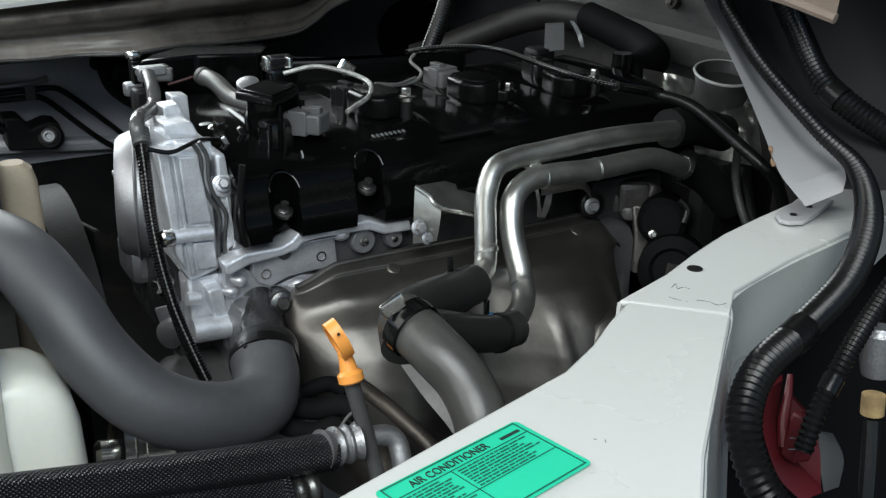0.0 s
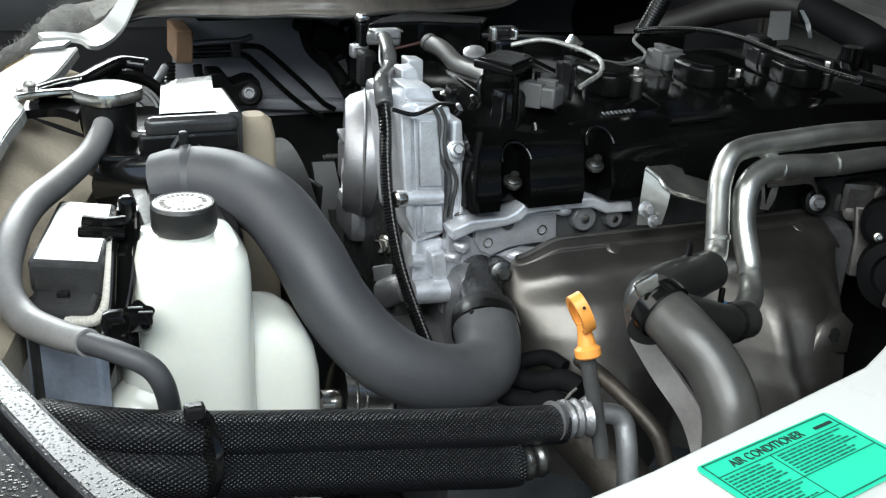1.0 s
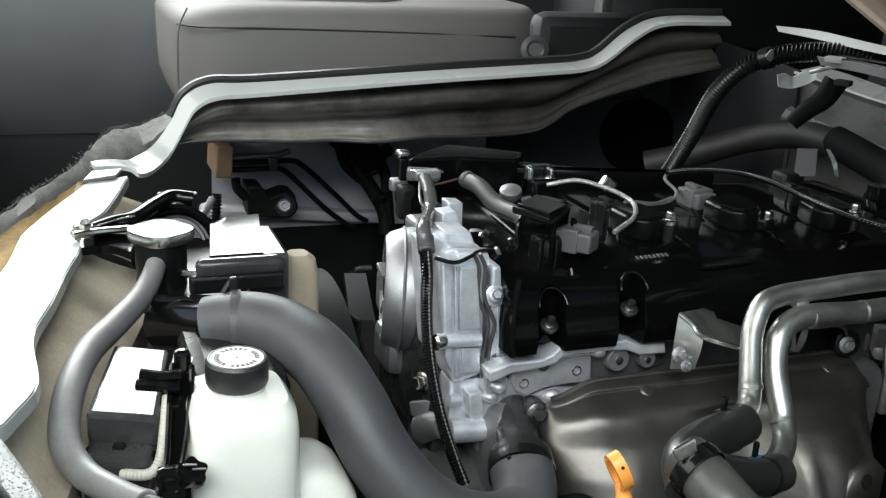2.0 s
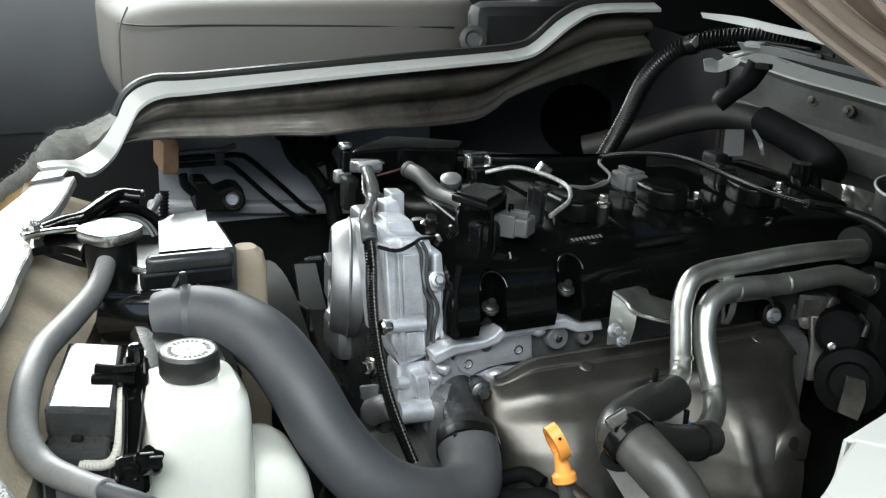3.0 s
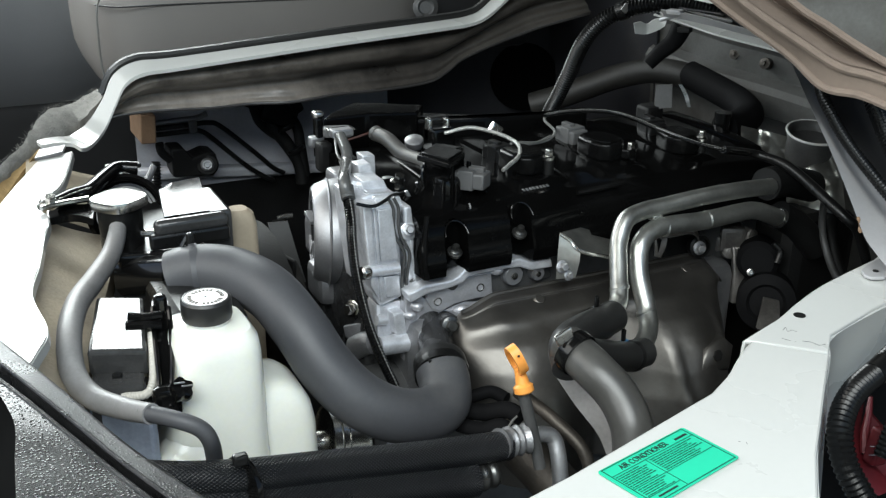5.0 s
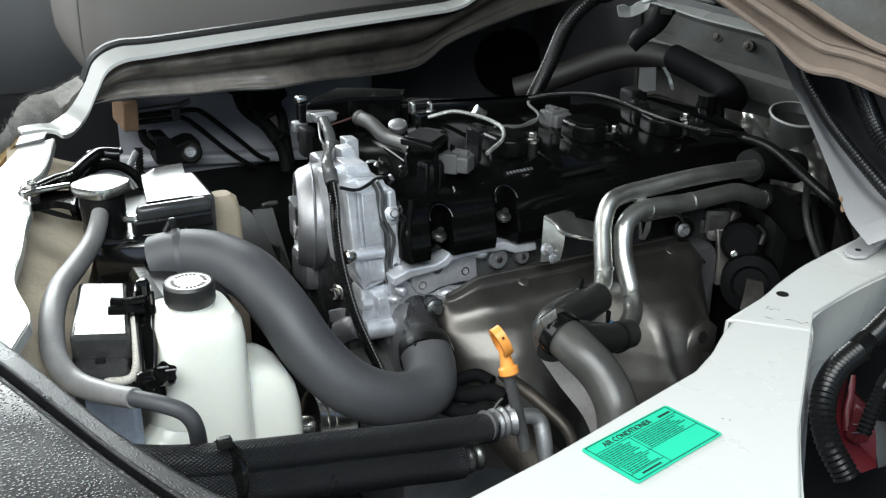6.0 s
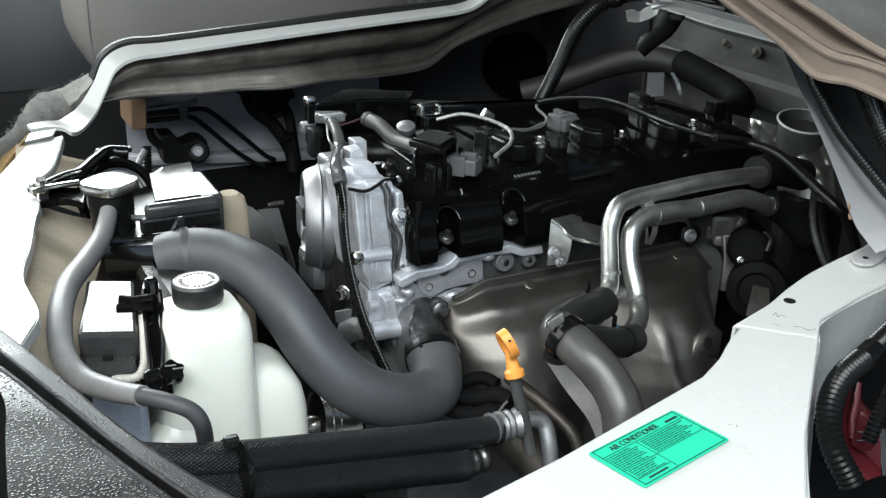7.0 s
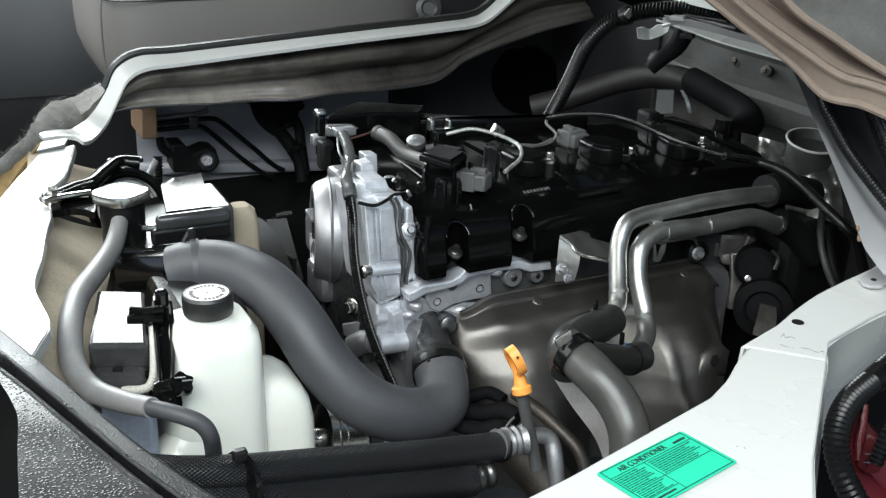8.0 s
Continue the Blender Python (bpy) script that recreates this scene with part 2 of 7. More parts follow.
def tube(pts, r, seg=14, n=8, rib=0.0, depth=0.0, radius=None, bore=0.0, bm=None):
    """A tube along a smooth line; rib: pitch of its corrugation; radius(s): a factor along it from 0 to 1."""
    line = catmull(pts, n)
    if rib:
        line = even(catmull(pts, 24), rib / 4)
    bm = bm or bmesh.new()
    uv = bm.loops.layers.uv.verify()
    tan = [(line[min(i + 1, len(line) - 1)] - line[max(i - 1, 0)]).normalized() for i in range(len(line))]
    up = tan[0].orthogonal().normalized()
    rings, s, lengths = [], 0.0, []
    for i, (p, t) in enumerate(zip(line, tan)):
        up = (up - t * up.dot(t)).normalized()
        side = t.cross(up)
        if i:
            s += (p - line[i - 1]).length
        lengths.append(s)
        rr = r * (radius(i / (len(line) - 1)) if radius else 1)
        if rib:
            rr -= depth * (0, 0.5, 1, 0.5)[i % 4]
        rings.append([bm.verts.new(p + (up * math.cos(a) + side * math.sin(a)) * rr) for a in (2 * math.pi * k / seg for k in range(seg))])
    for i in range(len(rings) - 1):
        for k in range(seg):
            f = bm.faces.new((rings[i][k], rings[i][(k + 1) % seg], rings[i + 1][(k + 1) % seg], rings[i + 1][k]))
            for loop, (kk, ss) in zip(f.loops, ((k, lengths[i]), (k + 1, lengths[i]), (k + 1, lengths[i + 1]), (k, lengths[i + 1]))):
                loop[uv].uv = (kk / seg * 6.28 * r, ss)
    bm.faces.new(rings[0][::-1])
    bm.faces.new(rings[-1])
    return bm


def box(c, s, bev=0.004, m=None, bm=None, seg=2):
    b2 = bmesh.new()
    bmesh.ops.create_cube(b2, size=1)
    bmesh.ops.scale(b2, vec=s, verts=b2.verts)
    if bev:
        bmesh.ops.bevel(b2, geom=b2.edges[:], offset=bev, segments=seg, affect="EDGES", profile=0.5)
    b2.normal_update()
    for f in b2.faces:
        f.material_index = 1 if max(abs(k) for k in f.normal) > 0.9999 else 0
    mm = Matrix.Translation(c) @ (m if m else Matrix())
    b2.transform(mm)
    return merge(bm, b2)


def merge(bm, other):
    if bm is None:
        return other
    me = bpy.data.meshes.new("t")
    other.to_mesh(me)
    bm.from_mesh(me)
    other.free()
    bpy.data.meshes.remove(me)
    return bm


def axis_frame(base, way):
    q = Vector(way).to_track_quat("Z", "Y")
    return Matrix.Translation(base) @ q.to_matrix().to_4x4()


def lathe(profile, base, way=(0, 0, 1), seg=24, wave=None, bm=None):
    """Turns (radius, height) pairs about an axis; wave(a): a factor of the radius round it."""
    b2 = bmesh.new()
    rings = []
    for r, h in profile:
        rings.append([b2.verts.new((r * (wave(a) if wave else 1) * math.cos(a), r * (wave(a) if wave else 1) * math.sin(a), h))
                      for a in (2 * math.pi * k / seg for k in range(seg))])
    for a, b in zip(rings, rings[1:]):
        for k in range(seg):
            b2.faces.new((a[k], a[(k + 1) % seg], b[(k + 1) % seg], b[k]))
    b2.faces.new(rings[0][::-1])
    b2.faces.new(rings[-1])
    b2.transform(axis_frame(base, way))
    return merge(bm, b2)


def plate(outline, z0, z1, bev=0.0, m=None, bm=None, seg=2):
    """A flat plate with that outline in x and y, from z0 to z1."""
    b2 = bmesh.new()
    f = b2.faces.new([b2.verts.new((x, y, z0)) for x, y in outline])
    if f.normal.z == 0:
        f.normal_update()
    ext = bmesh.ops.extrude_face_region(b2, geom=[f])
    bmesh.ops.translate(b2, vec=(0, 0, z1 - z0), verts=[v for v in ext["geom"] if isinstance(v, bmesh.types.BMVert)])
    bmesh.ops.recalc_face_normals(b2, faces=b2.faces)
    if bev:
        bmesh.ops.bevel(b2, geom=b2.edges[:], offset=bev, segments=seg, affect="EDGES", profile=0.5)
    b2.normal_update()
    big = sorted((f.calc_area() for f in b2.faces), reverse=True)[min(len(outline) + 2, len(b2.faces)) - 1]
    for f in b2.faces:
        f.material_index = 1 if abs(f.normal.z) > 0.9999 or (len(outline) < 9 and abs(f.normal.z) < 0.0001 and f.calc_area() >= big) else 0
    if m:
        b2.transform(m)
    return merge(bm, b2)


def strip(left, right, thick, n=6, bm=None, smooth=True):
    """A sheet between two lines, with thickness downwards."""
    a, b = (catmull(left, n), catmull(right, n)) if smooth else ([Vector(p) for p in left], [Vector(p) for p in right])
    b2 = bmesh.new()
    va, vb = [b2.verts.new(p) for p in a], [b2.verts.new(p) for p in b]
    for i in range(len(a) - 1):
        b2.faces.new((va[i], va[i + 1], vb[i + 1], vb[i]))
    bmesh.ops.recalc_face_normals(b2, faces=b2.faces)
    geo = bmesh.ops.extrude_face_region(b2, geom=b2.faces[:])
    bmesh.ops.translate(b2, vec=thick if isinstance(thick, tuple) else (0, 0, -thick), verts=[v for v in geo["geom"] if isinstance(v, bmesh.types.BMVert)])
    bmesh.ops.recalc_face_normals(b2, faces=b2.faces)
    return merge(bm, b2)


def grid(fn, nu, nv, bm=None, closed_u=False):
    """A sheet fn(u, v) -> point, u and v from 0 to 1."""
    b2 = bmesh.new()
    vs = [[b2.verts.new(fn(i / nu, j / nv)) for j in range(nv + 1)] for i in range(nu + 1)]
    for i in range(nu):
        for j in range(nv):
            b2.faces.new((vs[i][j], vs[i + 1][j], vs[i + 1][j + 1], vs[i][j + 1]))
    return merge(bm, b2)


def loft(sections, seg=32, power=4.0, bm=None):
    """Rounded rectangles (x, y, z, half width, half depth) one above the other."""
    b2 = bmesh.new()
    rings = []
    for x, y, z, w, d in sections:
        ring = []
        for k in range(seg):
            a = 2 * math.pi * (k + 0.5) / seg
            c, s = math.cos(a), math.sin(a)
            f = (abs(c) ** power + abs(s) ** power) ** (-1 / power)
            ring.append(b2.verts.new((x + w * c * f, y + d * s * f, z)))
        rings.append(ring)
    for a, b in zip(rings, rings[1:]):
        for k in range(seg):
            b2.faces.new((a[k], a[(k + 1) % seg], b[(k + 1) % seg], b[k]))
    b2.faces.new(rings[0][::-1])
    b2.faces.new(rings[-1])
    bmesh.ops.recalc_face_normals(b2, faces=b2.faces)
    return merge(bm, b2)


BASES = {}
XZ = Matrix(((1, 0, 0, 0), (0, 0, 1, 0), (0, 1, 0, 0), (0, 0, 0, 1)))


def finish(name, bm, mat, base, sharp=35):
    bmesh.ops.translate(bm, vec=-Vector(base), verts=bm.verts)
    me = bpy.data.meshes.new(name)
    bm.to_mesh(me)
    bm.free()
    me.materials.append(mat)
    flat = [p.material_index == 1 for p in me.polygons]
    me.polygons.foreach_set("material_index", [0] * len(flat))
    me.set_sharp_from_angle(angle=radians(sharp))
    me.polygons.foreach_set("use_smooth", [not k for k in flat])
    me.update()
    return new(name, me)


def part(name, bm, mat, parent, label="", sharp=35):
    base = BASES[parent.name]
    ob = finish(name, bm, mat, base, sharp)
    ob.parent = parent
    BASES[ob.name] = base
    return tagged(ob, label)


def thing(name, base, label, category, group=""):
    ob = new(name)
    ob.location = base
    ob.empty_display_size = 0.02
    BASES[ob.name] = Vector(base)
    return tagged(ob, label, category, group)


def solid(name, bm, mat, base, label, category, group="", kind="", sharp=35):
    ob = finish(name, bm, mat, base, sharp)
    ob.location = base
    BASES[ob.name] = Vector(base)
    return tagged(ob, label, category, group, kind)


def settle(ob, shift, size=1.0):
    """Moves a thing or part as a whole and scales it to keep its look in the camera's view."""
    ob.location += Vector(shift)
    ob.scale *= size
    return ob


def bolt_bm(p, way, r=0.006, h=0.006, bm=None):
    """A hexagon head on a round flange."""
    bm = lathe([(r * 1.55, 0), (r * 1.55, h * 0.2), (r * 1.2, h * 0.36)], p, way, 16, bm=bm)
    q = Vector(p) + Vector(way).normalized() * h * 0.3
    return lathe([(r, 0), (r, h * 0.8), (r * 0.86, h)], q, way, 6, bm=bm)


# ---- the van's shell ----
# ground colour is kept dark so that little light bounces up
solid("ground", box((0, -4, -0.05), (60, 60, 0.1), 0), LOW_BOUNCE_GROUND, (0, -4, 0), "ground under the parked van, coloured dark to cut bounce light", "ground", kind="structure")
# headliner's unlit look is put into its dark colour
solid("ceiling", box((0.2, 0.80, 2.10), (2.6, 3.2, 0.05), 0.01), SEAT_DARK, (0.1, 0.75, 2.0), "cabin headliner out of view, coloured dark to cut reflections", "ceiling", kind="structure")
for nm, c, z in (("wall_far", (0.1, 1.78, 0.62), (3.0, 0.05, 1.24)), ("wall_far", (0.1, 1.78, 2.04), (3.0, 0.05, 0.06)), ("wall_far", (-1.15, 1.78, 1.62), (0.5, 0.05, 0.76)), ("wall_far", (0.95, 1.78, 1.62), (1.35, 0.05, 0.76))):
    solid(nm, box(c, z, 0.004), SEAT_DARK, c, "dark trim round the far door window", "wall", kind="structure")
solid("wall_rear", box((1.5, 0.45, 1.0), (0.05, 2.6, 2.0), 0.01), SEAT_DARK, (1.5, 0.45, 0), "dark rear cabin wall", "wall", kind="structure")
solid("wall_front", box((-1.35, 0.5, 0.55), (0.05, 2.5, 1.1), 0.01), SEAT_DARK, (-1.35, 0.5, 0), "dark front bulkhead below the windscreen", "wall", kind="structure")
solid("floor", box((-0.95, 0.55, 0.55), (0.85, 2.2, 0.04), 0.01), CABIN, (-0.95, 0.55, 0.55), "black rubber cabin floor mat", "floor", kind="structure")
# mostly unseen wall, added to stop skylight from the right
solid("wall_side", box((1.05, -0.62, 1.0), (1.2, 0.06, 2.0), 0.01), SEAT_DARK, (1.05, -0.62, 0), "van side wall added behind the door opening to block light", "wall", kind="structure")


def trim_point(u, v):
    """The far door's lower lining, its foot bent under to make the fade to dark."""
    z = 1.22 - 0.62 * v
    return Vector((-1.30 + 1.5 * u, 1.49 + 0.30 * max(0.0, (1.0 - z) / 0.4) ** 2 * 0.8, z))


solid("door_trim", grid(trim_point, 20, 40), CABIN_GREY, (-0.55, 1.5, 0.60), "grey plastic lower trim of the far door", "door trim", kind="structure", sharp=80)
solid("door_trim", box((-0.55, 1.484, 1.085), (1.5, 0.02, 0.012), 0.005), CABIN_GREY, (-0.55, 1.484, 1.085), "pale raised moulding along the far door trim", "door trim", kind="structure")
solid("undertray", box((0.1, 0.25, 0.36), (1.3, 1.7, 0.02), 0.004), DULL_BLACK, (0.1, 0.25, 0.36), "dirty black undertray below the engine", "undertray", kind="structure")

# rim of the engine opening, near side: broad white sill panel
SILL_IN = [(-0.40, -0.505), (-0.235, -0.49), (-0.168, -0.475), (-0.118, -0.461), (-0.058, -0.444), (-0.022, -0.434), (0.008, -0.418), (0.034, -0.400), (0.060, -0.384)]
SILL_IN2 = [(0.060, -0.377), (0.112, -0.360), (0.150, -0.343), (0.195, -0.3255), (0.24, -0.313), (0.29, -0.301), (0.36, -0.27)]
SILL_OUT2 = [(0.40, -0.33), (0.286, -0.362), (0.2, -0.38), (0.13, -0.400), (0.104, -0.422)]
SILL_OUT = [(0.099, -0.428), (-0.0135, -0.524), (-0.08, -0.59), (-0.16, -0.68), (-0.42, -0.68)]
sill = thing("sill_panel", (0, -0.5, 0.84), "glossy white painted sheet metal sill beside the engine", "sill panel")
tagged(sill, kind="structure")
part("top_sheet", plate(SILL_IN + SILL_OUT, 0.843, 0.848, 0.0018), WHITE, sill)
part("rear_sheet", plate(SILL_IN2 + SILL_OUT2, 0.842, 0.846, 0.0015), WHITE, sill)
part("outer_face", strip([(0.40, -0.335, 0.842), (0.29, -0.364, 0.843), (0.2, -0.382, 0.843), (0.13, -0.402, 0.843), (0.098, -0.430, 0.843), (-0.014, -0.526, 0.843), (-0.16, -0.682, 0.843)],
     [(0.40, -0.33, 0.815), (0.29, -0.357, 0.79), (0.2, -0.375, 0.76), (0.14, -0.395, 0.72), (0.118, -0.43, 0.68), (0.01, -0.53, 0.62), (-0.14, -0.69, 0.6)], (0.0, 0.004, 0.0)), WHITE, sill)
part("inner_lip", strip([(x, y + 0.001, 0.845) for x, y in SILL_IN], [(x, y + 0.004, 0.80) for x, y in SILL_IN], (0.0, -0.003, 0.0)), WHITE, sill)
part("inner_lip", strip([(x, y + 0.001, 0.844) for x, y in SILL_IN2], [(x, y + 0.004, 0.80) for x, y in SILL_IN2], (0.0, -0.003, 0.0)), WHITE, sill)
part("hole", lathe([(0.005, 0), (0.005, 0.0006)], (0.133, -0.363, 0.846), seg=20), DULL_BLACK, sill, "dark round hole")
SC = ((((0.100, -0.378, 0.846), (0.106, -0.375, 0.846), (0.102, -0.381, 0.846), (0.107, -0.381, 0.846), (0.108, -0.385, 0.846)), .0003),
      (((0.089, -0.388, 0.846), (0.090, -0.391, 0.846), (0.092, -0.395, 0.846)), .0003), (((0.100, -0.399, 0.846), (0.105, -0.404, 0.846), (0.106, -0.410, 0.846), (0.112, -0.411, 0.846)), .00035),
      (((0.094, -0.397, 0.846), (0.094, -0.398, 0.846)), .0003), (((-0.049, -0.491, 0.848), (-0.048, -0.492, 0.848)), .0003), (((-0.045, -0.494, 0.848), (-0.046, -0.496, 0.848)), .0003))
for pts, r in SC:
    part("scuff", tube(pts, r, 6, 4, radius=lambda f: 0.4 + 0.6 * abs(math.sin(f * 7 + 0.6))), GREY_PLUG, sill, "dark scuff in the paint")

# left rim, far rim
RIM_IN = [(-0.50, -0.19, 0.835), (-0.455, -0.165, 0.833), (-0.435, -0.125, 0.831), (-0.424, -0.085, 0.83), (-0.427, -0.007, 0.83), (-0.413, 0.06, 0.83), (-0.400, 0.131, 0.83), (-0.390, 0.175, 0.83), (-0.387, 0.199, 0.83), (-0.392, 0.217, 0.83), (-0.394, 0.237, 0.83), (-0.382, 0.263, 0.83), (-0.361, 0.300, 0.83), (-0.344, 0.362, 0.83), (-0.326, 0.445, 0.829)]
RIM_OUT = [(-0.60, -0.16, 0.835), (-0.56, -0.12, 0.833), (-0.53, -0.08, 0.832), (-0.51, 0.0, 0.832), (-0.472, -0.01, 0.832), (-0.464, 0.055, 0.832), (-0.455, 0.11, 0.832), (-0.447, 0.15, 0.832), (-0.443, 0.178, 0.832), (-0.440, 0.203, 0.832), (-0.436, 0.230, 0.832), (-0.426, 0.262, 0.832), (-0.411, 0.305, 0.832), (-0.394, 0.350, 0.832), (-0.370, 0.415, 0.831)]
rim = thing("opening_rim", (-0.43, 0.1, 0.83), "white painted sheet metal rim of the engine opening", "rim")
tagged(rim, kind="structure")
part("front_flange", strip(RIM_IN, RIM_OUT, 0.006), WHITE, rim)
part("front_lip", strip([(x + 0.001, y, z - 0.002) for x, y, z in RIM_IN], [(x + 0.002, y, z - 0.011) for x, y, z in RIM_IN], (-0.003, 0, 0)), WHITE, rim)
part("joint_sheet", strip([(-0.331, 0.466, 0.833), (-0.340, 0.428, 0.835)], [(-0.364, 0.458, 0.833), (-0.375, 0.412, 0.835)], 0.004, smooth=False), CAST_DULL, rim, "grey overlapping sheet joint")
FAR_IN = [(-0.360, 0.468, 0.836), (-0.338, 0.476, 0.834), (-0.320, 0.478, 0.830), (-0.311, 0.466, 0.826), (-0.294, 0.500, 0.820), (-0.268, 0.545, 0.828), (-0.248, 0.55, 0.862), (-0.232, 0.55, 0.888), (-0.205, 0.55, 0.901), (-0.15, 0.55, 0.905), (0.07, 0.55, 0.921), (0.263, 0.55, 0.933), (0.32, 0.55, 0.938), (0.352, 0.55, 0.950), (0.40, 0.55, 0.985), (0.44, 0.54, 1.005), (0.52, 0.5, 1.012)]
FAR_OUT = [(-0.364, 0.480, 0.838), (-0.354, 0.494, 0.837), (-0.336, 0.512, 0.833), (-0.324, 0.524, 0.829), (-0.312, 0.540, 0.827), (-0.286, 0.562, 0.837), (-0.262, 0.566, 0.868), (-0.245, 0.568, 0.898), (-0.212, 0.57, 0.914), (-0.15, 0.57, 0.916), (0.07, 0.57, 0.930), (0.263, 0.57, 0.941), (0.32, 0.57, 0.946), (0.348, 0.57, 0.957), (0.393, 0.57, 0.992), (0.44, 0.56, 1.012), (0.52, 0.52, 1.019)]
part("far_flange", strip(FAR_IN, FAR_OUT, 0.005), WHITE, rim)
part("upper_flange", strip([(0.382, 0.229, 1.037), (0.390, 0.167, 1.039), (0.392, 0.107, 1.037), (0.391, 0.048, 1.035), (0.392, -0.014, 1.030)], [(0.384, 0.226, 1.031), (0.389, 0.164, 1.030), (0.391, 0.104, 1.028), (0.390, 0.045, 1.027), (0.391, -0.017, 1.022)], (0.003, 0.004, 0), 5), WHITE, rim)
part("rubber_seal", tube([(x, y + 0.006, z + 0.004) for x, y, z in FAR_OUT[6:]], 0.006, 8), RUBBER, rim, "thin black rubber edge seal")
part("screw", bolt_bm((-0.308, 0.649, 0.804), (0, 0, 1), 0.005, 0.006), STEEL, rim)

# dark skirt hanging below the far rim
skirt = thing("far_skirt", (0.1, 0.58, 0.85), "dusty dark sheet metal skirt below the far rim", "skirt")
tagged(skirt, kind="structure")
S_LOW = [(-0.30, 0.62, 0.80), (-0.25, 0.62, 0.826), (-0.195, 0.62, 0.831), (-0.106, 0.62, 0.827), (-0.034, 0.62, 0.827), (0.028, 0.61, 0.826), (0.100, 0.61, 0.831), (0.188, 0.61, 0.831), (0.266, 0.61, 0.836), (0.303, 0.61, 0.852), (0.340, 0.61, 0.874), (0.46, 0.59, 0.915), (0.55, 0.56, 0.94)]
S_TOP = [(-0.30, 0.56, 0.812), (-0.262, 0.562, 0.85), (-0.205, 0.562, 0.898), (-0.106, 0.562, 0.905), (-0.034, 0.562, 0.910), (0.028, 0.562, 0.915), (0.100, 0.562, 0.921), (0.188, 0.562, 0.927), (0.266, 0.562, 0.931), (0.303, 0.562, 0.934), (0.345, 0.562, 0.946), (0.44, 0.555, 1.0), (0.52, 0.52, 1.005)]
S_A, S_B = catmull(S_TOP, 8), catmull(S_LOW, 8)


def skirt_point(u, v):
    """The pressed sheet from the rim down to its rolled lip: an undercut, a swelling band, a hollow and a kick at the foot."""
    k = u * (len(S_A) - 1)
    i = min(int(k), len(S_A) - 2)
    p = S_A[i].lerp(S_A[i + 1], k - i).lerp(S_B[i].lerp(S_B[i + 1], k - i), v)
    deep = 0.030 * math.exp(-((v - 0.10) / 0.09) ** 2) - 0.006 * math.exp(-((v - 0.42) / 0.14) ** 2) + 0.020 * math.exp(-((v - 0.70 + 0.1 * u) / 0.13) ** 2) - 0.010 * math.exp(-((v - 0.97) / 0.05) ** 2)
    deep += 0.0030 * noise.noise(Vector((p.x * 9, v * 3.2, 1.7))) + 0.0016 * noise.noise(Vector((p.x * 30, v * 9, 5.2)))
    return Vector((p.x, p.y + deep, p.z))


part("sheet", grid(skirt_point, 130, 36), BROWN_SKIRT, skirt, sharp=80)
part("lower_lip", tube([skirt_point(k / 40, 1.0) + Vector((0, -0.001, 0)) for k in range(41)], 0.0032, 8, 2), SKIRT_LIP, skirt, "paler rolled lower edge")
part("edge_line", tube([(x, y + 0.004, z - 0.004) for x, y, z in FAR_IN[7:14]], 0.0014, 6, 6), BROWN_FOAM, skirt, "browned edge of the sealant")

# far inner wall
solid("wall_inner", grid(lambda u, v: Vector((-0.150 + 0.950 * u, 0.99 + 0.01 * math.sin(u * 9), 0.578 + 0.257 * v)), 30, 20), GREY_WALL, (0.2, 0.99, 0.4), "bluish grey inner wall behind the engine", "wall", kind="structure")
# the wall goes on below the ledge, made black for its shade
solid("wall_lower", box((0.3, 1.02, 0.47), (1.0, 0.03, 0.24), 0.004), DULL_BLACK, (0.3, 1.02, 0.36), "wall below the ledge, coloured black for shade", "wall", kind="structure")
solid("deck", box((0.12, 1.04, 0.785), (0.50, 0.40, 0.012), 0.003), SEAT_DARK, (0.1, 1.02, 0.79), "dark cabin deck under the far seat", "deck", kind="structure")
solid("ledge", box((0.25, 0.978, 0.588), (0.85, 0.03, 0.022), 0.008, Matrix.Rotation(radians(5), 4, "Y")), GREY_WALL, (0.1, 0.95, 0.58), "pressed ledge along the grey inner wall", "ledge", kind="structure")
# dark colour stands in for the shade on this stretch of inner wall
solid("wall_mid", plate([(0.36, 0.965), (0.64, 0.85), (1.0, 0.72), (1.0, 0.74), (0.64, 0.87), (0.36, 0.985)], 0.4, 1.06, 0), DARK_WALL, (0.5, 0.9, 0.4), "inner wall sheet coloured dark for shade behind the engine top", "wall", kind="structure")

settle(solid("round_opening", lathe([(0.055, 0), (0.055, 0.004), (0.05, 0.006)], (0.389, 0.499, 0.853), (-0.5, -0.85, 0.1), 32), HOLE, (0.389, 0.499, 0.853), "large round black opening in the dark wall", "opening", kind="structure"), (0.2173, 0.3514, -0.0864), 1.250)
for q in ((0.549, 0.930, 0.767), (0.644, 0.873, 0.815), (0.517, 0.936, 0.744)):
    solid("small_hole", lathe([(0.005, 0), (0.005, 0.003)], q, (-0.5, -0.85, 0.1), 14), HOLE, q, "small black hole in the dark wall", "hole", kind="structure")

# rear bulkhead
bulk = thing("rear_bulkhead", (0.66, 0.2, 0.7), "grimy white sheet metal bulkhead, its paint darkened for shade", "bulkhead")
tagged(bulk, kind="structure")
BULK_ROW = [(0.612, 0.46), (0.618, 0.40), (0.626, 0.32), (0.655, 0.20), (0.682, 0.05), (0.695, -0.20)]
BULK_DROP = [0.0, 0.004, 0.012, 0.022, 0.036, 0.056, 0.080]


def bulk_row(dz, out):
    """One line along the bulkhead, dz below its top edge and set out towards the engine."""
    return [(x - out, y, 0.948 - z - dz) for (x, y), z in zip(BULK_ROW, BULK_DROP)]


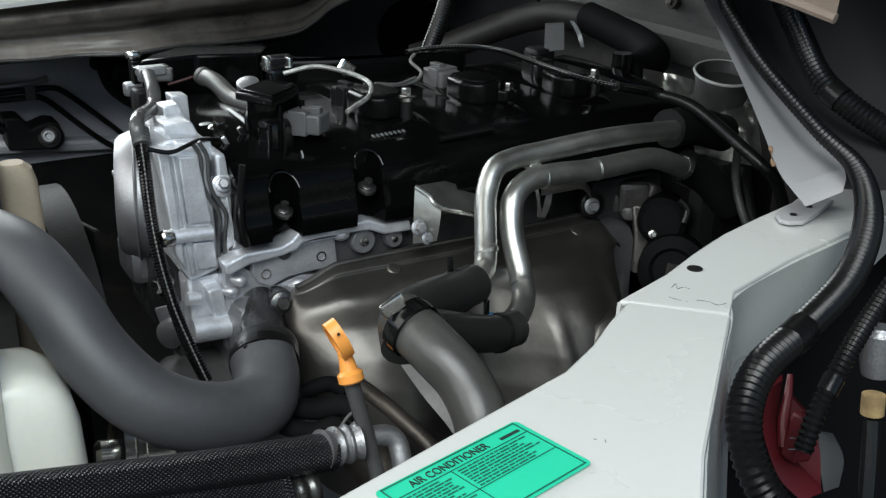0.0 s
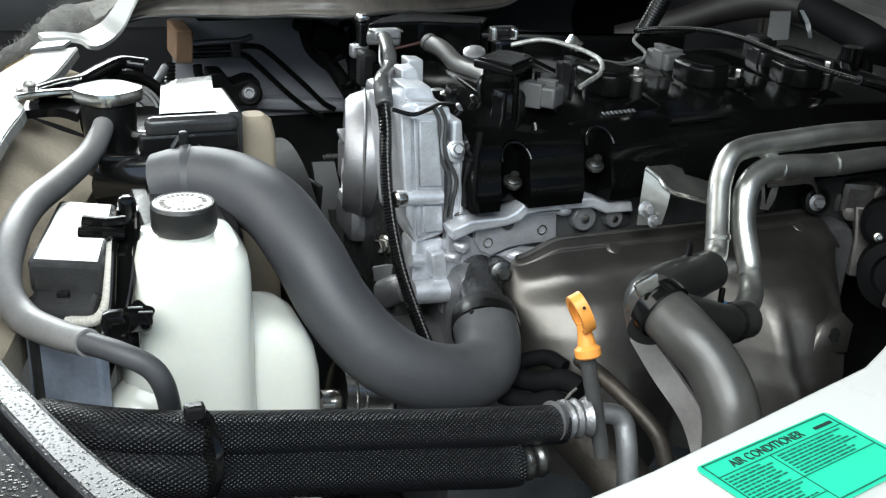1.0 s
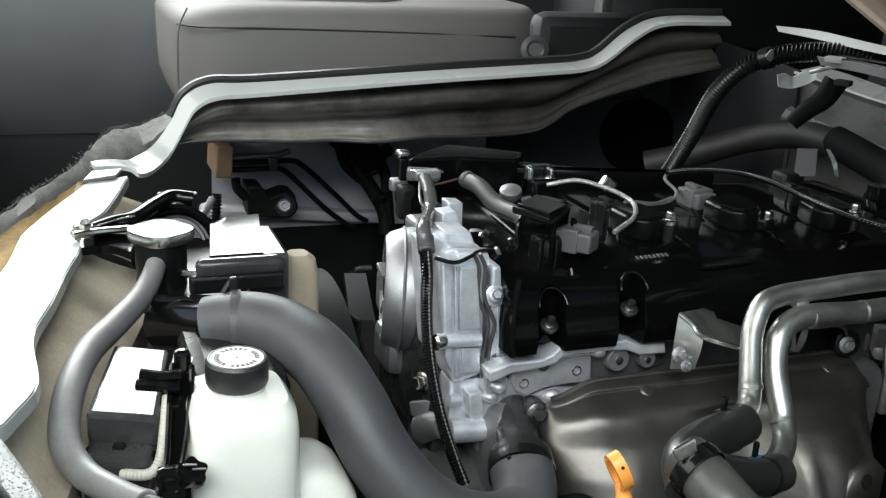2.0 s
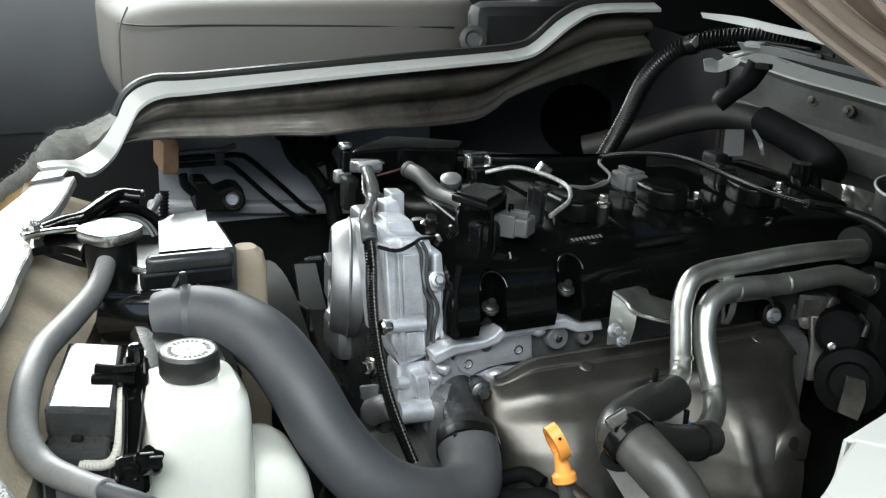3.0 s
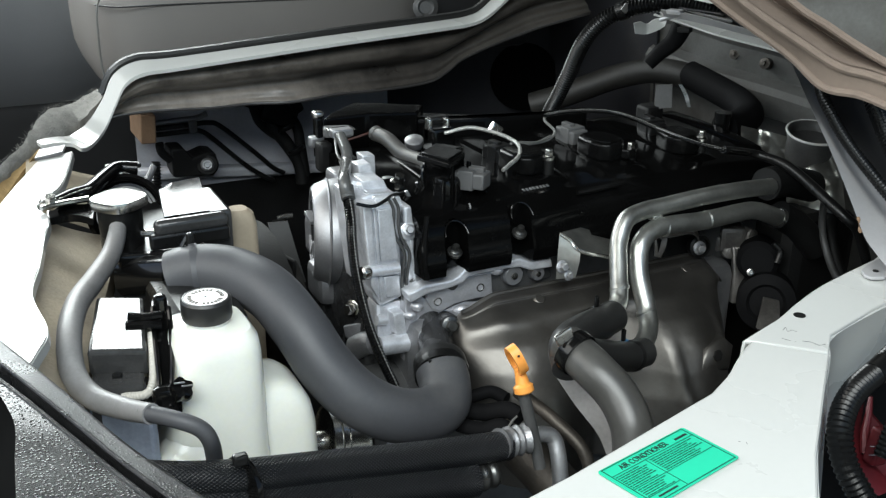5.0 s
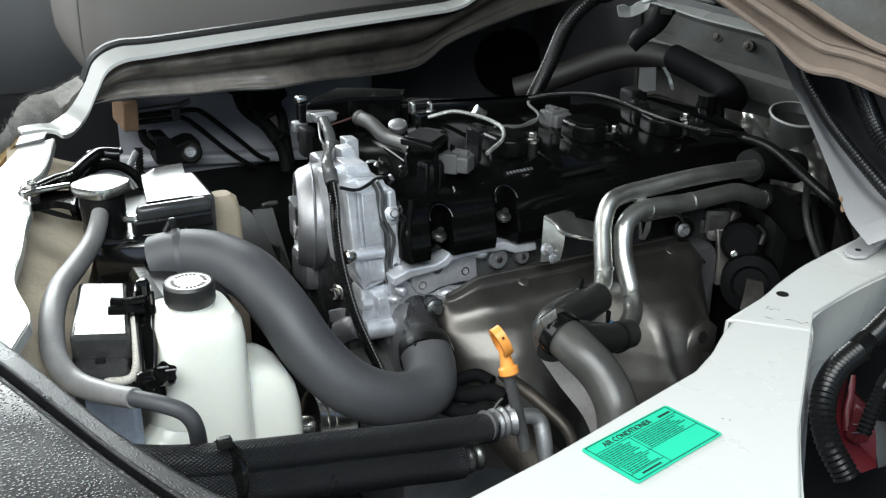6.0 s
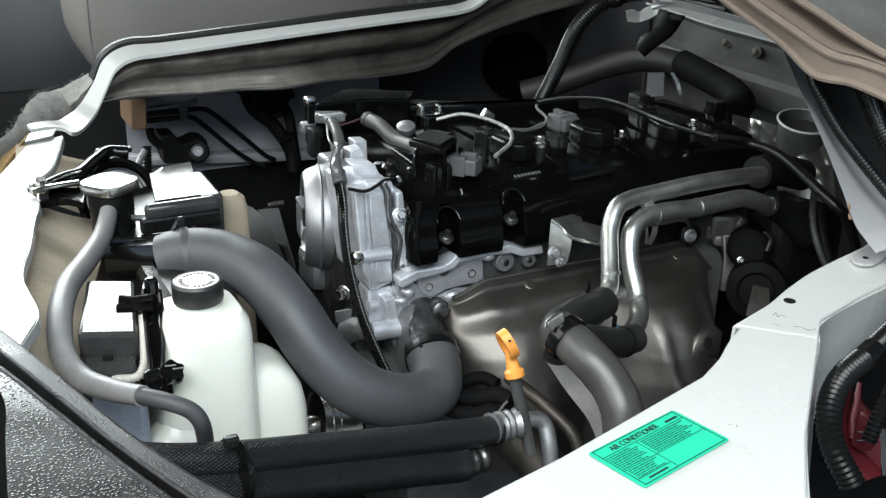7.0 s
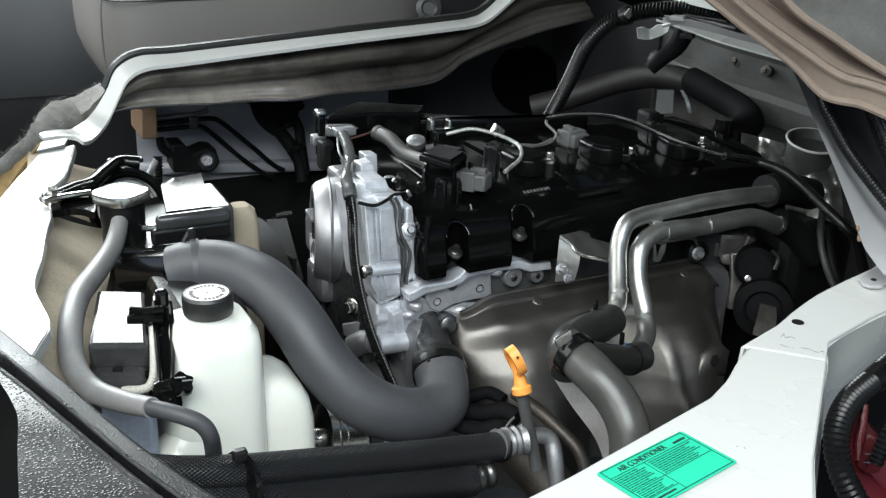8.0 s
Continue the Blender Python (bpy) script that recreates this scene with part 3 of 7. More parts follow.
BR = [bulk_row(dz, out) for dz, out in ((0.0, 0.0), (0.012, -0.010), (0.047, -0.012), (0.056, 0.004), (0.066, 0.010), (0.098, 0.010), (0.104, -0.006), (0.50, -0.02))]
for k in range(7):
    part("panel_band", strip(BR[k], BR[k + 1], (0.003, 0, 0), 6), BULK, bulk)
part("top_flange", strip(BR[0], [(x + 0.045, y, z + 0.008) for x, y, z in BR[0]], 0.003), WHITE, bulk)
# corner sheet coloured dark in place of the shadow there
part("corner_panel", strip([(0.614, 0.45, 0.95), (0.640, 0.65, 0.96), (0.66, 0.88, 0.96)], [(0.635, 0.45, 0.42), (0.655, 0.65, 0.42), (0.67, 0.88, 0.42)], (0.004, 0, 0)), DARK_WALL, bulk, "corner sheet with shade in its dark colour")
for q in ((0.642, 0.293, 0.909), (0.646, 0.231, 0.905)):
    part("bolt", bolt_bm(q, (-0.9, -0.3, 0.2), 0.0036, 0.004), RUSTY, bulk)
    part("washer", lathe([(0.009, -0.012), (0.0085, 0.0), (0.006, 0.0005)], q, (-0.9, -0.3, 0.2), 18), RUSTY, bulk)

# ---- engine ----
engine = thing("engine", (0.17, 0.1, 0.45), "four cylinder engine with silver front cover and gloss black valve cover", "engine")
VB = [(0.0, 0.80), (0.081, 0.809)]


def cover_profile(s):
    """The valve cover's outline across the engine."""
    prof = [(-0.0120, 0.7720), (-0.0140, 0.7850), (-0.0100, 0.8000), (-0.0040, 0.8250), (0.0115, 0.8358), (0.0370, 0.8411), (0.0659, 0.8454), (0.1044, 0.8478), (0.1611, 0.8498), (0.2332, 0.8478), (0.2692, 0.8395), (0.2847, 0.8189), (0.2868, 0.7571)]
    line = catmull([(0, y, z) for y, z in prof], 8)
    x = s * (len(line) - 1)
    i = min(int(x), len(line) - 2)
    p = line[i].lerp(line[i + 1], x - i)
    return p.y, p.z


def cover_point(u, v):
    x = -0.04 + 0.51 * u
    y, z = cover_profile(v)
    if v < 0.5:
        for bx, bz in VB:
            dx, dz = abs(x - bx), z - (bz + 0.008)
            if dx < 0.0125 and (dz < 0.01 or dx * dx + (dz - 0.01) ** 2 < 0.0125 ** 2):
                y = max(y, 0.010)
    if 0.42 < v < 0.75:
        z += 0.004 * max(0.0, math.cos((x - 0.035) * 2 * math.pi / 0.11)) ** 0.5 if math.cos((x - 0.035) * 2 * math.pi / 0.11) > 0 else 0
    return Vector((x, y, z))


valve_cover = part("valve_cover", grid(cover_point, 220, 72), COVER_BLACK, engine, "gloss black plastic valve cover", 40)
settle(valve_cover, (0.0065, 0.0101, -0.0075), 1.010)
part("end_face", plate([cover_profile(k / 12) for k in (0, 1, 2, 3, 4, 5, 6, 7, 9, 10, 11, 12)], -0.0405, -0.038, 0, Matrix(((0, 0, 1, 0), (1, 0, 0, 0), (0, 1, 0, 0), (0, 0, 0, 1)))), COVER_BLACK, valve_cover)
part("end_face", plate([cover_profile(k / 12) for k in (0, 1, 2, 3, 4, 5, 6, 7, 9, 10, 11, 12)], 0.469, 0.472, 0, Matrix(((0, 0, 1, 0), (1, 0, 0, 0), (0, 1, 0, 0), (0, 0, 0, 1)))), COVER_BLACK, valve_cover)
for bx, bz in VB:
    part("bolt", bolt_bm((bx, -0.004, bz - 0.003), (0, -0.45, 0.89), 0.0042, 0.006), DARK_STEEL, valve_cover, "steel flange bolt")
    part("grommet", lathe([(0.0085, -0.003), (0.0085, 0.0), (0.006, 0.001)], (bx, -0.004, bz - 0.004), (0, -0.45, 0.89), 20), DARK_STEEL, valve_cover)
    part("bolt_arch", tube([(bx + 0.0135 * math.cos(a), -0.009 + 0.010 * max(0, math.sin(a)), bz + 0.016 + 0.0135 * math.sin(a)) for a in (math.pi * k / 8 for k in range(9))], 0.0012, 8, 3), GLOSS_BLACK, valve_cover)
part("edge_seam", tube([(-0.038, -0.013, 0.845), (-0.041, -0.014, 0.82), (-0.041, -0.014, 0.79), (-0.038, -0.015, 0.774)], 0.0032, 8), GLOSS_BLACK, valve_cover)
# raised maker's mark, as plain bars
for i in range(8):
    part("mark", box((0.1043 + i * 0.0045, 0.0285, 0.8412 + 0.0002 * i), (0.0026, 0.005, 0.001), 0.0003, Matrix.Rotation(radians(14), 4, "X")), CAST_DULL, valve_cover)
part("ridge", tube([(0.16, 0.003, 0.838), (0.19, 0.003, 0.839), (0.22, 0.004, 0.840)], 0.0035, 8), GLOSS_BLACK, valve_cover)

part("engine_block", box((0.18, 0.11, 0.55), (0.46, 0.24, 0.33), 0.02), CAST_DULL, engine)
head = part("cylinder_head", box((0.19, 0.115, 0.742), (0.49, 0.245, 0.062), 0.006), DARK_CAST, engine, "dark cast aluminium cylinder head")
settle(head, (0.0195, 0.0302, -0.0225), 1.030)
def side_wall(pts):
    """A slab standing along the engine's near side."""
    return plate([(p[0], p[2]) for p in pts], -0.010, 0.004, 0.002, XZ)


# machined pad along the head's exposed side
LEDGE = [(-0.0654, 0.765), (-0.046, 0.7718), (-0.014, 0.7718), (-0.0043, 0.7757), (0.0016, 0.7816), (0.0171, 0.7825), (0.0501, 0.7816), (0.0705, 0.7825), (0.085, 0.7757), (0.1122, 0.7748)]
LEDGE_FOOT = [(0.1151, 0.7641), (0.086, 0.765), (0.0715, 0.7718), (0.0511, 0.7728), (0.02, 0.7728), (0.0064, 0.7718), (0.0006, 0.766), (-0.013, 0.7631), (-0.0412, 0.7612), (-0.0625, 0.7544)]
PAD = [(-0.0373, 0.7631), (-0.015, 0.7641), (0.0006, 0.767), (0.02, 0.768), (0.0404, 0.768), (0.0433, 0.7388), (0.0219, 0.7398), (-0.0043, 0.7388), (-0.0217, 0.732), (-0.0324, 0.7379), (-0.0383, 0.7485)]
part("side_ledge", plate(LEDGE + LEDGE_FOOT, -0.0235, 0.002, 0.0022, XZ), CAST, head, "bright cast ledge below the valve cover")
part("pad_back", plate([(-0.060, 0.762), (0.118, 0.768), (0.124, 0.745), (0.093, 0.738), (0.044, 0.735), (-0.02, 0.728), (-0.058, 0.735)], -0.009, 0.002, 0.002, XZ), DARK_CAST, head)
pad_ = part("side_pad", plate(PAD, -0.0145, 0.0, 0.0016, XZ), CAST_MID, head, "flat machined pad")
part("pad_rim", tube([(x, -0.0145, z) for x, z in PAD[:5]], 0.0014, 8, 3), CAST_MID, pad_)
for q in ((-0.0256, 0.7456), (0.0268, 0.7524)):
    part("pad_bolt", lathe([(0.0052, 0.0), (0.0046, 0.001), (0.0036, 0.0008), (0.0030, -0.0008)], (q[0], -0.0144, q[1]), (0, -1, 0), 18), STEEL, pad_)
part("dimple", lathe([(0.0066, -0.003), (0.006, 0.0022), (0.003, 0.0034)], (-0.0082, -0.0145, 0.7625), (0, -1, 0), 18), DARK_CAST, pad_)
for q, r in (((0.0676, 0.760), 0.0115), ((0.099, 0.757), 0.0085)):
    eye_ = part("boss", lathe([(r * 1.12, -0.012), (r, 0.004), (r * 0.93, 0.005), (r * 0.4, 0.0046)], (q[0], -0.0135, q[1]), (0, -1, 0.05), 24), CAST_SATIN, head)
    part("boss_bolt", lathe([(r * 0.4, 0.0), (r * 0.34, 0.0014), (r * 0.12, 0.0016)], (q[0], -0.0186, q[1]), (0, -1, 0.05), 14), STEEL, eye_)
for pts, r in (([(0.040, -0.012, 0.769), (0.0462, -0.0165, 0.7705), (0.053, -0.012, 0.768)], 0.0055), ([(0.056, -0.013, 0.772), (0.068, -0.017, 0.776), (0.080, -0.013, 0.771)], 0.0042), ([(0.084, -0.012, 0.766), (0.095, -0.014, 0.769), (0.110, -0.012, 0.768)], 0.0045), ([(-0.056, -0.010, 0.746), (-0.049, -0.014, 0.7437), (-0.044, -0.010, 0.742)], 0.0048), ([(-0.064, -0.010, 0.736), (-0.057, -0.014, 0.735), (-0.050, -0.010, 0.733)], 0.0045), ([(-0.004, -0.010, 0.729), (0.0045, -0.014, 0.730), (0.014, -0.010, 0.728)], 0.0052)):
    part("casting_lump", tube(pts, r, 12, radius=lambda f: 0.6 + 0.5 * math.sin(math.pi * f)), CAST_MID, head)
part("lower_casting", side_wall([(-0.062, -0.008, 0.764), (-0.045, -0.008, 0.755), (-0.016, -0.008, 0.731), (0.010, -0.008, 0.737), (0.034, -0.008, 0.732), (0.023, -0.008, 0.712), (0.004, -0.008, 0.698), (-0.031, -0.008, 0.718), (-0.047, -0.008, 0.708), (-0.054, -0.008, 0.676), (-0.063, -0.008, 0.678)]), CAST_MID, head)
# front cover: a ribbed casting whose near edge shows its flange, seams and bosses
def side_plate(pts, y0, y1, bev=0.0015):
    return plate([(p[0], p[2]) for p in pts], y0, y1, bev, XZ)


FY = -0.033
fc = part("front_cover", side_plate([(-0.121, -0.033, 0.876), (-0.080, -0.033, 0.871), (-0.075, -0.033, 0.768), (-0.102, -0.033, 0.761), (-0.109, -0.033, 0.774)], FY, 0.045, 0.004), CAST, engine, "silvery cast aluminium front cover")
settle(fc, (0.0423, 0.0654, -0.0486), 1.065)
part("edge_strip", side_plate([(-0.121, -0.036, 0.876), (-0.112, -0.036, 0.876), (-0.106, -0.036, 0.775), (-0.113, -0.036, 0.789)], FY - 0.005, FY + 0.002), CAST, fc)
part("edge_strip", side_plate([(-0.109, -0.035, 0.870), (-0.106, -0.035, 0.870), (-0.098, -0.035, 0.770), (-0.102, -0.035, 0.769)], FY - 0.003, FY + 0.002, 0.001), CAST, fc)
part("upper_pad", side_plate([(-0.104, -0.034, 0.869), (-0.089, -0.034, 0.868), (-0.081, -0.034, 0.812), (-0.101, -0.034, 0.813)], FY - 0.003, FY + 0.002, 0.0012), CAST, fc)
part("lower_pad", side_plate([(-0.098, -0.034, 0.796), (-0.081, -0.034, 0.795), (-0.079, -0.034, 0.772), (-0.095, -0.034, 0.772)], FY - 0.003, FY + 0.002, 0.0012), CAST, fc)
part("cross_boss", tube([(-0.115, -0.036, 0.805), (-0.099, -0.036, 0.804), (-0.082, -0.036, 0.803)], 0.0062, 14), CAST, fc)
part("boss_nut", lathe([(0.006, 0), (0.0072, 0.003), (0.0072, 0.008), (0.0055, 0.01)], (-0.114, -0.037, 0.805), (-1, -0.1, 0), 12), STEEL, fc)
part("end_strip", side_plate([(-0.074, -0.030, 0.866), (-0.065, -0.030, 0.866), (-0.054, -0.030, 0.776), (-0.070, -0.030, 0.776)], -0.032, 0.03, 0.003), CAST, fc)
part("end_rib", side_plate([(-0.068, -0.033, 0.833), (-0.066, -0.033, 0.833), (-0.060, -0.033, 0.779), (-0.063, -0.033, 0.779)], -0.0345, -0.03, 0.0008), CAST, fc)
part("foot_rail", tube([(-0.070, -0.030, 0.774), (-0.054, -0.030, 0.773), (-0.044, -0.028, 0.776), (-0.019, -0.022, 0.774)], 0.0045, 10), CAST, fc)
for dx in (0, 9):
    part("seam", tube([(p[0] + dx * 0.0006, FY - 0.0008, p[2]) for p in ((-0.092, -0.034, 0.879), (-0.086, -0.034, 0.866), (-0.086, -0.034, 0.848), (-0.083, -0.034, 0.835), (-0.074, -0.034, 0.816), (-0.076, -0.034, 0.797), (-0.077, -0.034, 0.782), (-0.075, -0.034, 0.765))], 0.0017, 8), DARK_CAST, fc, "wavy dark sealing seam")
part("bolt", bolt_bm((-0.070, -0.036, 0.842), (-0.1, -1, 0.5), 0.0042, 0.004), CAST_DULL, fc)
part("bolt_eye", lathe([(0.0095, -0.01), (0.0095, 0.0), (0.008, 0.001)], (-0.069, -0.033, 0.840), (0, -1, 0.2), 20), CAST, fc)
part("bolt", bolt_bm((-0.060, -0.034, 0.785), (0, -1, 0.3), 0.003, 0.003), CAST_DULL, fc)
# stepped upper end, going back from the near edge
for pts, y0, y1 in (([(-0.101, -0.010, 0.877), (-0.073, -0.010, 0.874), (-0.068, -0.010, 0.858), (-0.101, -0.010, 0.861)], -0.022, 0.02),
                    ([(-0.102, 0.020, 0.885), (-0.078, 0.020, 0.884), (-0.068, 0.020, 0.861), (-0.100, 0.020, 0.860)], 0.008, 0.04),
                    ([(-0.092, 0.050, 0.891), (-0.078, 0.050, 0.892), (-0.070, 0.050, 0.872), (-0.091, 0.050, 0.872)], 0.042, 0.062),
                    ([(-0.079, 0.060, 0.895), (-0.064, 0.060, 0.894), (-0.063, 0.060, 0.862), (-0.076, 0.060, 0.864)], 0.062, 0.08)):
    part("upper_step", side_plate(pts, y0, y1, 0.0015), CAST, fc)
for pts in ([(-0.116, -0.012, 0.869), (-0.102, -0.012, 0.876), (-0.071, -0.012, 0.873)], [(-0.094, 0.006, 0.864), (-0.082, 0.006, 0.865), (-0.074, 0.006, 0.868)], [(-0.079, 0.040, 0.876), (-0.079, 0.020, 0.876), (-0.076, 0.006, 0.869)]):
    part("step_rib", tube(pts, 0.0028, 8), CAST, fc)
# lower end
part("lower_wall", side_plate([(-0.104, -0.030, 0.763), (-0.074, -0.030, 0.763), (-0.070, -0.030, 0.701), (-0.102, -0.030, 0.708)], -0.028, 0.08, 0.004), CAST, fc)
part("lower_plate", side_plate([(-0.091, -0.036, 0.755), (-0.078, -0.036, 0.756), (-0.075, -0.036, 0.729), (-0.087, -0.036, 0.729)], -0.042, -0.026, 0.002), CAST, fc)
part("lower_barrel", tube([(-0.106, -0.040, 0.721), (-0.090, -0.040, 0.720), (-0.075, -0.040, 0.719)], 0.0105, 18), CAST, fc)
part("lower_nub", tube([(-0.107, -0.036, 0.749), (-0.096, -0.036, 0.747)], 0.0055, 14), CAST, fc)
part("stub_nut", bolt_bm((-0.112, 0.016, 0.742), (-0.9, -0.5, 0.2), 0.006, 0.008), STEEL, fc)
part("side_tab", strip([(-0.118, 0.030, 0.715), (-0.108, 0.004, 0.728), (-0.104, -0.014, 0.738)], [(-0.114, 0.034, 0.700), (-0.108, 0.010, 0.706), (-0.104, -0.008, 0.716)], (0.003, 0.003, 0), 4), CAST_MID, fc, "pale folded tab")
part("lower_stub", tube([(-0.113, 0.009, 0.698), (-0.105, -0.003, 0.708), (-0.100, -0.010, 0.711)], 0.013, 18), CAST_DULL, fc)
# black casting colour stands in for the shade on this face
part("inner_face", box((-0.098, 0.075, 0.752), (0.02, 0.16, 0.15), 0.004), OUTLET_CAST, fc, "front face coloured black for shade")
# domed sprocket housing standing out towards the radiator
HC = Vector((-0.137, 0.067, 0.815))
HX = Vector((-1, 0.29, 0.03))
hs = part("sprocket_housing", lathe([(0.0635, -0.064), (0.0635, -0.055), (0.0580, -0.054), (0.0575, -0.024), (0.0560, -0.014), (0.0520, -0.004), (0.0480, 0.0), (0.0440, 0.0005), (0.0415, -0.002), (0.0400, -0.010), (0.0380, -0.014), (0.018, -0.016), (0.0165, -0.008), (0.004, -0.007)], HC, HX, 56, wave=lambda a: 1 + 0.012 * math.cos(4 * a)), CAST_SATIN, fc, sharp=25)
settle(hs, (0.0325, 0.0503, -0.0374), 1.050)
part("housing_rim", lathe([(0.0570, -0.018), (0.0586, -0.0165), (0.0566, -0.015)], HC, HX, 56), CAST_SATIN, hs)
part("housing_rim", lathe([(0.0575, -0.032), (0.0590, -0.030), (0.0575, -0.028)], HC, HX, 56), CAST_SATIN, hs)
for a in (20, 95, 160, 235, 300):
    d = Vector((0, math.cos(radians(a)), math.sin(radians(a))))
    part("housing_rib", box(HC + HX * -0.008 + d * 0.026, (0.010, 0.020, 0.0045), 0.001, Matrix.Rotation(radians(a), 4, "X")), CAST_SATIN, hs)
for a in (70, 130, 215, 290):
    d = Vector((0, math.cos(radians(a)), math.sin(radians(a))))
    part("housing_boss", lathe([(0.0065, -0.01), (0.0065, 0.006), (0.005, 0.007)], HC + HX * -0.058 + d * 0.061, HX, 16), CAST_SATIN, hs)
part("housing_ear", box(HC + Vector((0.022, -0.006, -0.056)), (0.05, 0.05, 0.042), 0.009), CAST_SATIN, hs)
part("housing_ear", box(HC + Vector((0.03, 0.045, -0.02)), (0.04, 0.03, 0.05), 0.010), CAST_SATIN, hs)
part("housing_ear", box(HC + Vector((0.045, 0.03, 0.046)), (0.024, 0.03, 0.022), 0.005), CAST_DULL, hs)
part("sensor", box((-0.066, 0.214, 0.852), (0.018, 0.02, 0.036), 0.004), DULL_BLACK, fc, "small dark sensor body")
part("sensor_cap", box((-0.068, 0.233, 0.866), (0.02, 0.012, 0.014), 0.003), CAST_DULL, fc)

# black intake rail along the engine's far top edge
rail = thing("intake_rail", (0.1, 0.26, 0.86), "gloss black plastic intake cover along the far engine edge", "intake cover")
settle(rail, (0.0331, 0.0665, -0.0193), 1.057)
part("body", plate([(-0.059, 0.232), (-0.038, 0.260), (0.009, 0.299), (0.043, 0.279), (0.085, 0.250), (0.060, 0.215), (0.0, 0.235)], 0.84, 0.893, 0.003), COVER_BLACK, rail)
part("rear_body", plate([(0.010, 0.288), (0.085, 0.247), (0.166, 0.194), (0.3, 0.19), (0.28, 0.165), (0.15, 0.19), (0.05, 0.222)], 0.84, 0.884, 0.006), COVER_BLACK, rail)
part("end_post", box((-0.062, 0.242, 0.868), (0.010, 0.012, 0.05), 0.002), GLOSS_BLACK, rail)
part("end_cap", box((-0.062, 0.242, 0.897), (0.014, 0.014, 0.008), 0.003), STEEL, rail, "bright corner")

# coils
COILS = (((0.007, 0.037, 0.898), (0.028, 0.011, 0.880), None), ((0.119, 0.0545, 0.878), (0.112, 0.103, 0.874), (0.142, 0.038, 0.872)),
         ((0.222, 0.046, 0.878), (0.2166, 0.106, 0.878), (0.2452, 0.0214, 0.872)), ((0.337, 0.045, 0.878), (0.345, 0.112, 0.878), (0.3581, 0.0282, 0.872)))
for i, (c, p, q) in enumerate(COILS):
    c, p = Vector(c), Vector(p)
    plug_mat = SATIN_BLACK if i in (1, 3) else GREY_PLUG
    coil = thing("ignition_coil", (c.x, c.y, 0.85), "black ignition coil " + ("with grey plug" if i not in (1, 3) else "with black plug") + " on the valve cover", "ignition coil", "ignition coils")
    settle(coil, ((0.0195, 0.0377, -0.0139), (0.0210, 0.0336, -0.0122), (0.0386, 0.0524, -0.0130), (0.0327, 0.0381, -0.0139))[i], (1.04, 1.035, 1.055, 1.04)[i])
    way = (c - p).to_2d().normalized()
    turn = Matrix(((way.x, -way.y, 0, 0), (way.y, way.x, 0, 0), (0, 0, 1, 0), (0, 0, 0, 1)))
    here = Matrix.Translation((c.x, c.y, 0)) @ turn
    out = [(-0.030, -0.012), (-0.024, -0.019), (0.004, -0.022), (0.018, -0.019), (0.026, -0.009), (0.026, 0.009), (0.018, 0.019), (0.004, 0.022), (-0.024, 0.019), (-0.030, 0.012)]
    if i == 0:
        here = Matrix.Translation((c.x, c.y, 0))
        out = [((q[0] - c.x) * 1.06, (q[1] - c.y) * 1.06) for q in ((-0.027, 0.033, 0.899), (0.008, 0.061, 0.899), (0.022, 0.020, 0.899), (-0.011, -0.007, 0.899))]
        part("lower_body", box((c.x, c.y, c.z - 0.026), (0.038, 0.034, 0.056), 0.006, Matrix.Rotation(radians(35), 4, "Z")), COVER_BLACK, coil)
        part("rib", box((c.x - 0.006, c.y - 0.03, c.z - 0.034), (0.004, 0.006, 0.05), 0.0015), COVER_BLACK, coil)
        part("rib", box((c.x + 0.018, c.y - 0.022, c.z - 0.034), (0.004, 0.006, 0.05), 0.0015), COVER_BLACK, coil)
    part("body", plate(out, c.z - (0.007 if i == 0 else 0.022), c.z, 0.002 if i == 0 else 0.004, here, seg=3), COIL_BLACK, coil)
    part("top_plate", plate([(x * 0.85, y * 0.85) for x, y in out], c.z - 0.001, c.z + 0.002, 0.001, here), COIL_BLACK, coil)
    part("boot", lathe([(0.0265, -0.004), (0.0275, 0.001), (0.0265, 0.004), (0.022, 0.006), (0.021, 0.02)], (c.x, c.y, 0.848), (0, 0, 1), 32), COVER_BLACK, coil)
    there = Matrix.Translation((p.x, p.y, 0)) @ turn
    plug = part("plug", plate([(-0.017, -0.011), (0.02, -0.012), (0.02, 0.012), (-0.017, 0.011)], p.z - 0.019, p.z - 0.001, 0.0025, there), plug_mat, coil, "grey plug" if i not in (1, 3) else "")
    part("plug_collar", plate([(-0.005, -0.0125), (0.012, -0.0135), (0.012, 0.0135), (-0.005, 0.0125)], p.z - 0.0205, p.z + 0.0015, 0.0015, there), plug_mat, plug)
    part("plug_latch", plate([(-0.014, -0.004), (0.004, -0.004), (0.004, 0.004), (-0.014, 0.004)], p.z - 0.002, p.z + 0.004, 0.001, there), plug_mat, plug)
    if q:
        side = (Vector(q) - c).to_2d()
        nrm2 = Vector((-side.y, side.x)).normalized() * 0.009
        part("lug", plate([(c.x - nrm2.x, c.y - nrm2.y), (q[0] - nrm2.x, q[1] - nrm2.y), (q[0] + side.x * 0.2, q[1] + side.y * 0.2), (q[0] + nrm2.x, q[1] + nrm2.y), (c.x + nrm2.x, c.y + nrm2.y)], 0.858, 0.869, 0.002), COIL_BLACK, coil)
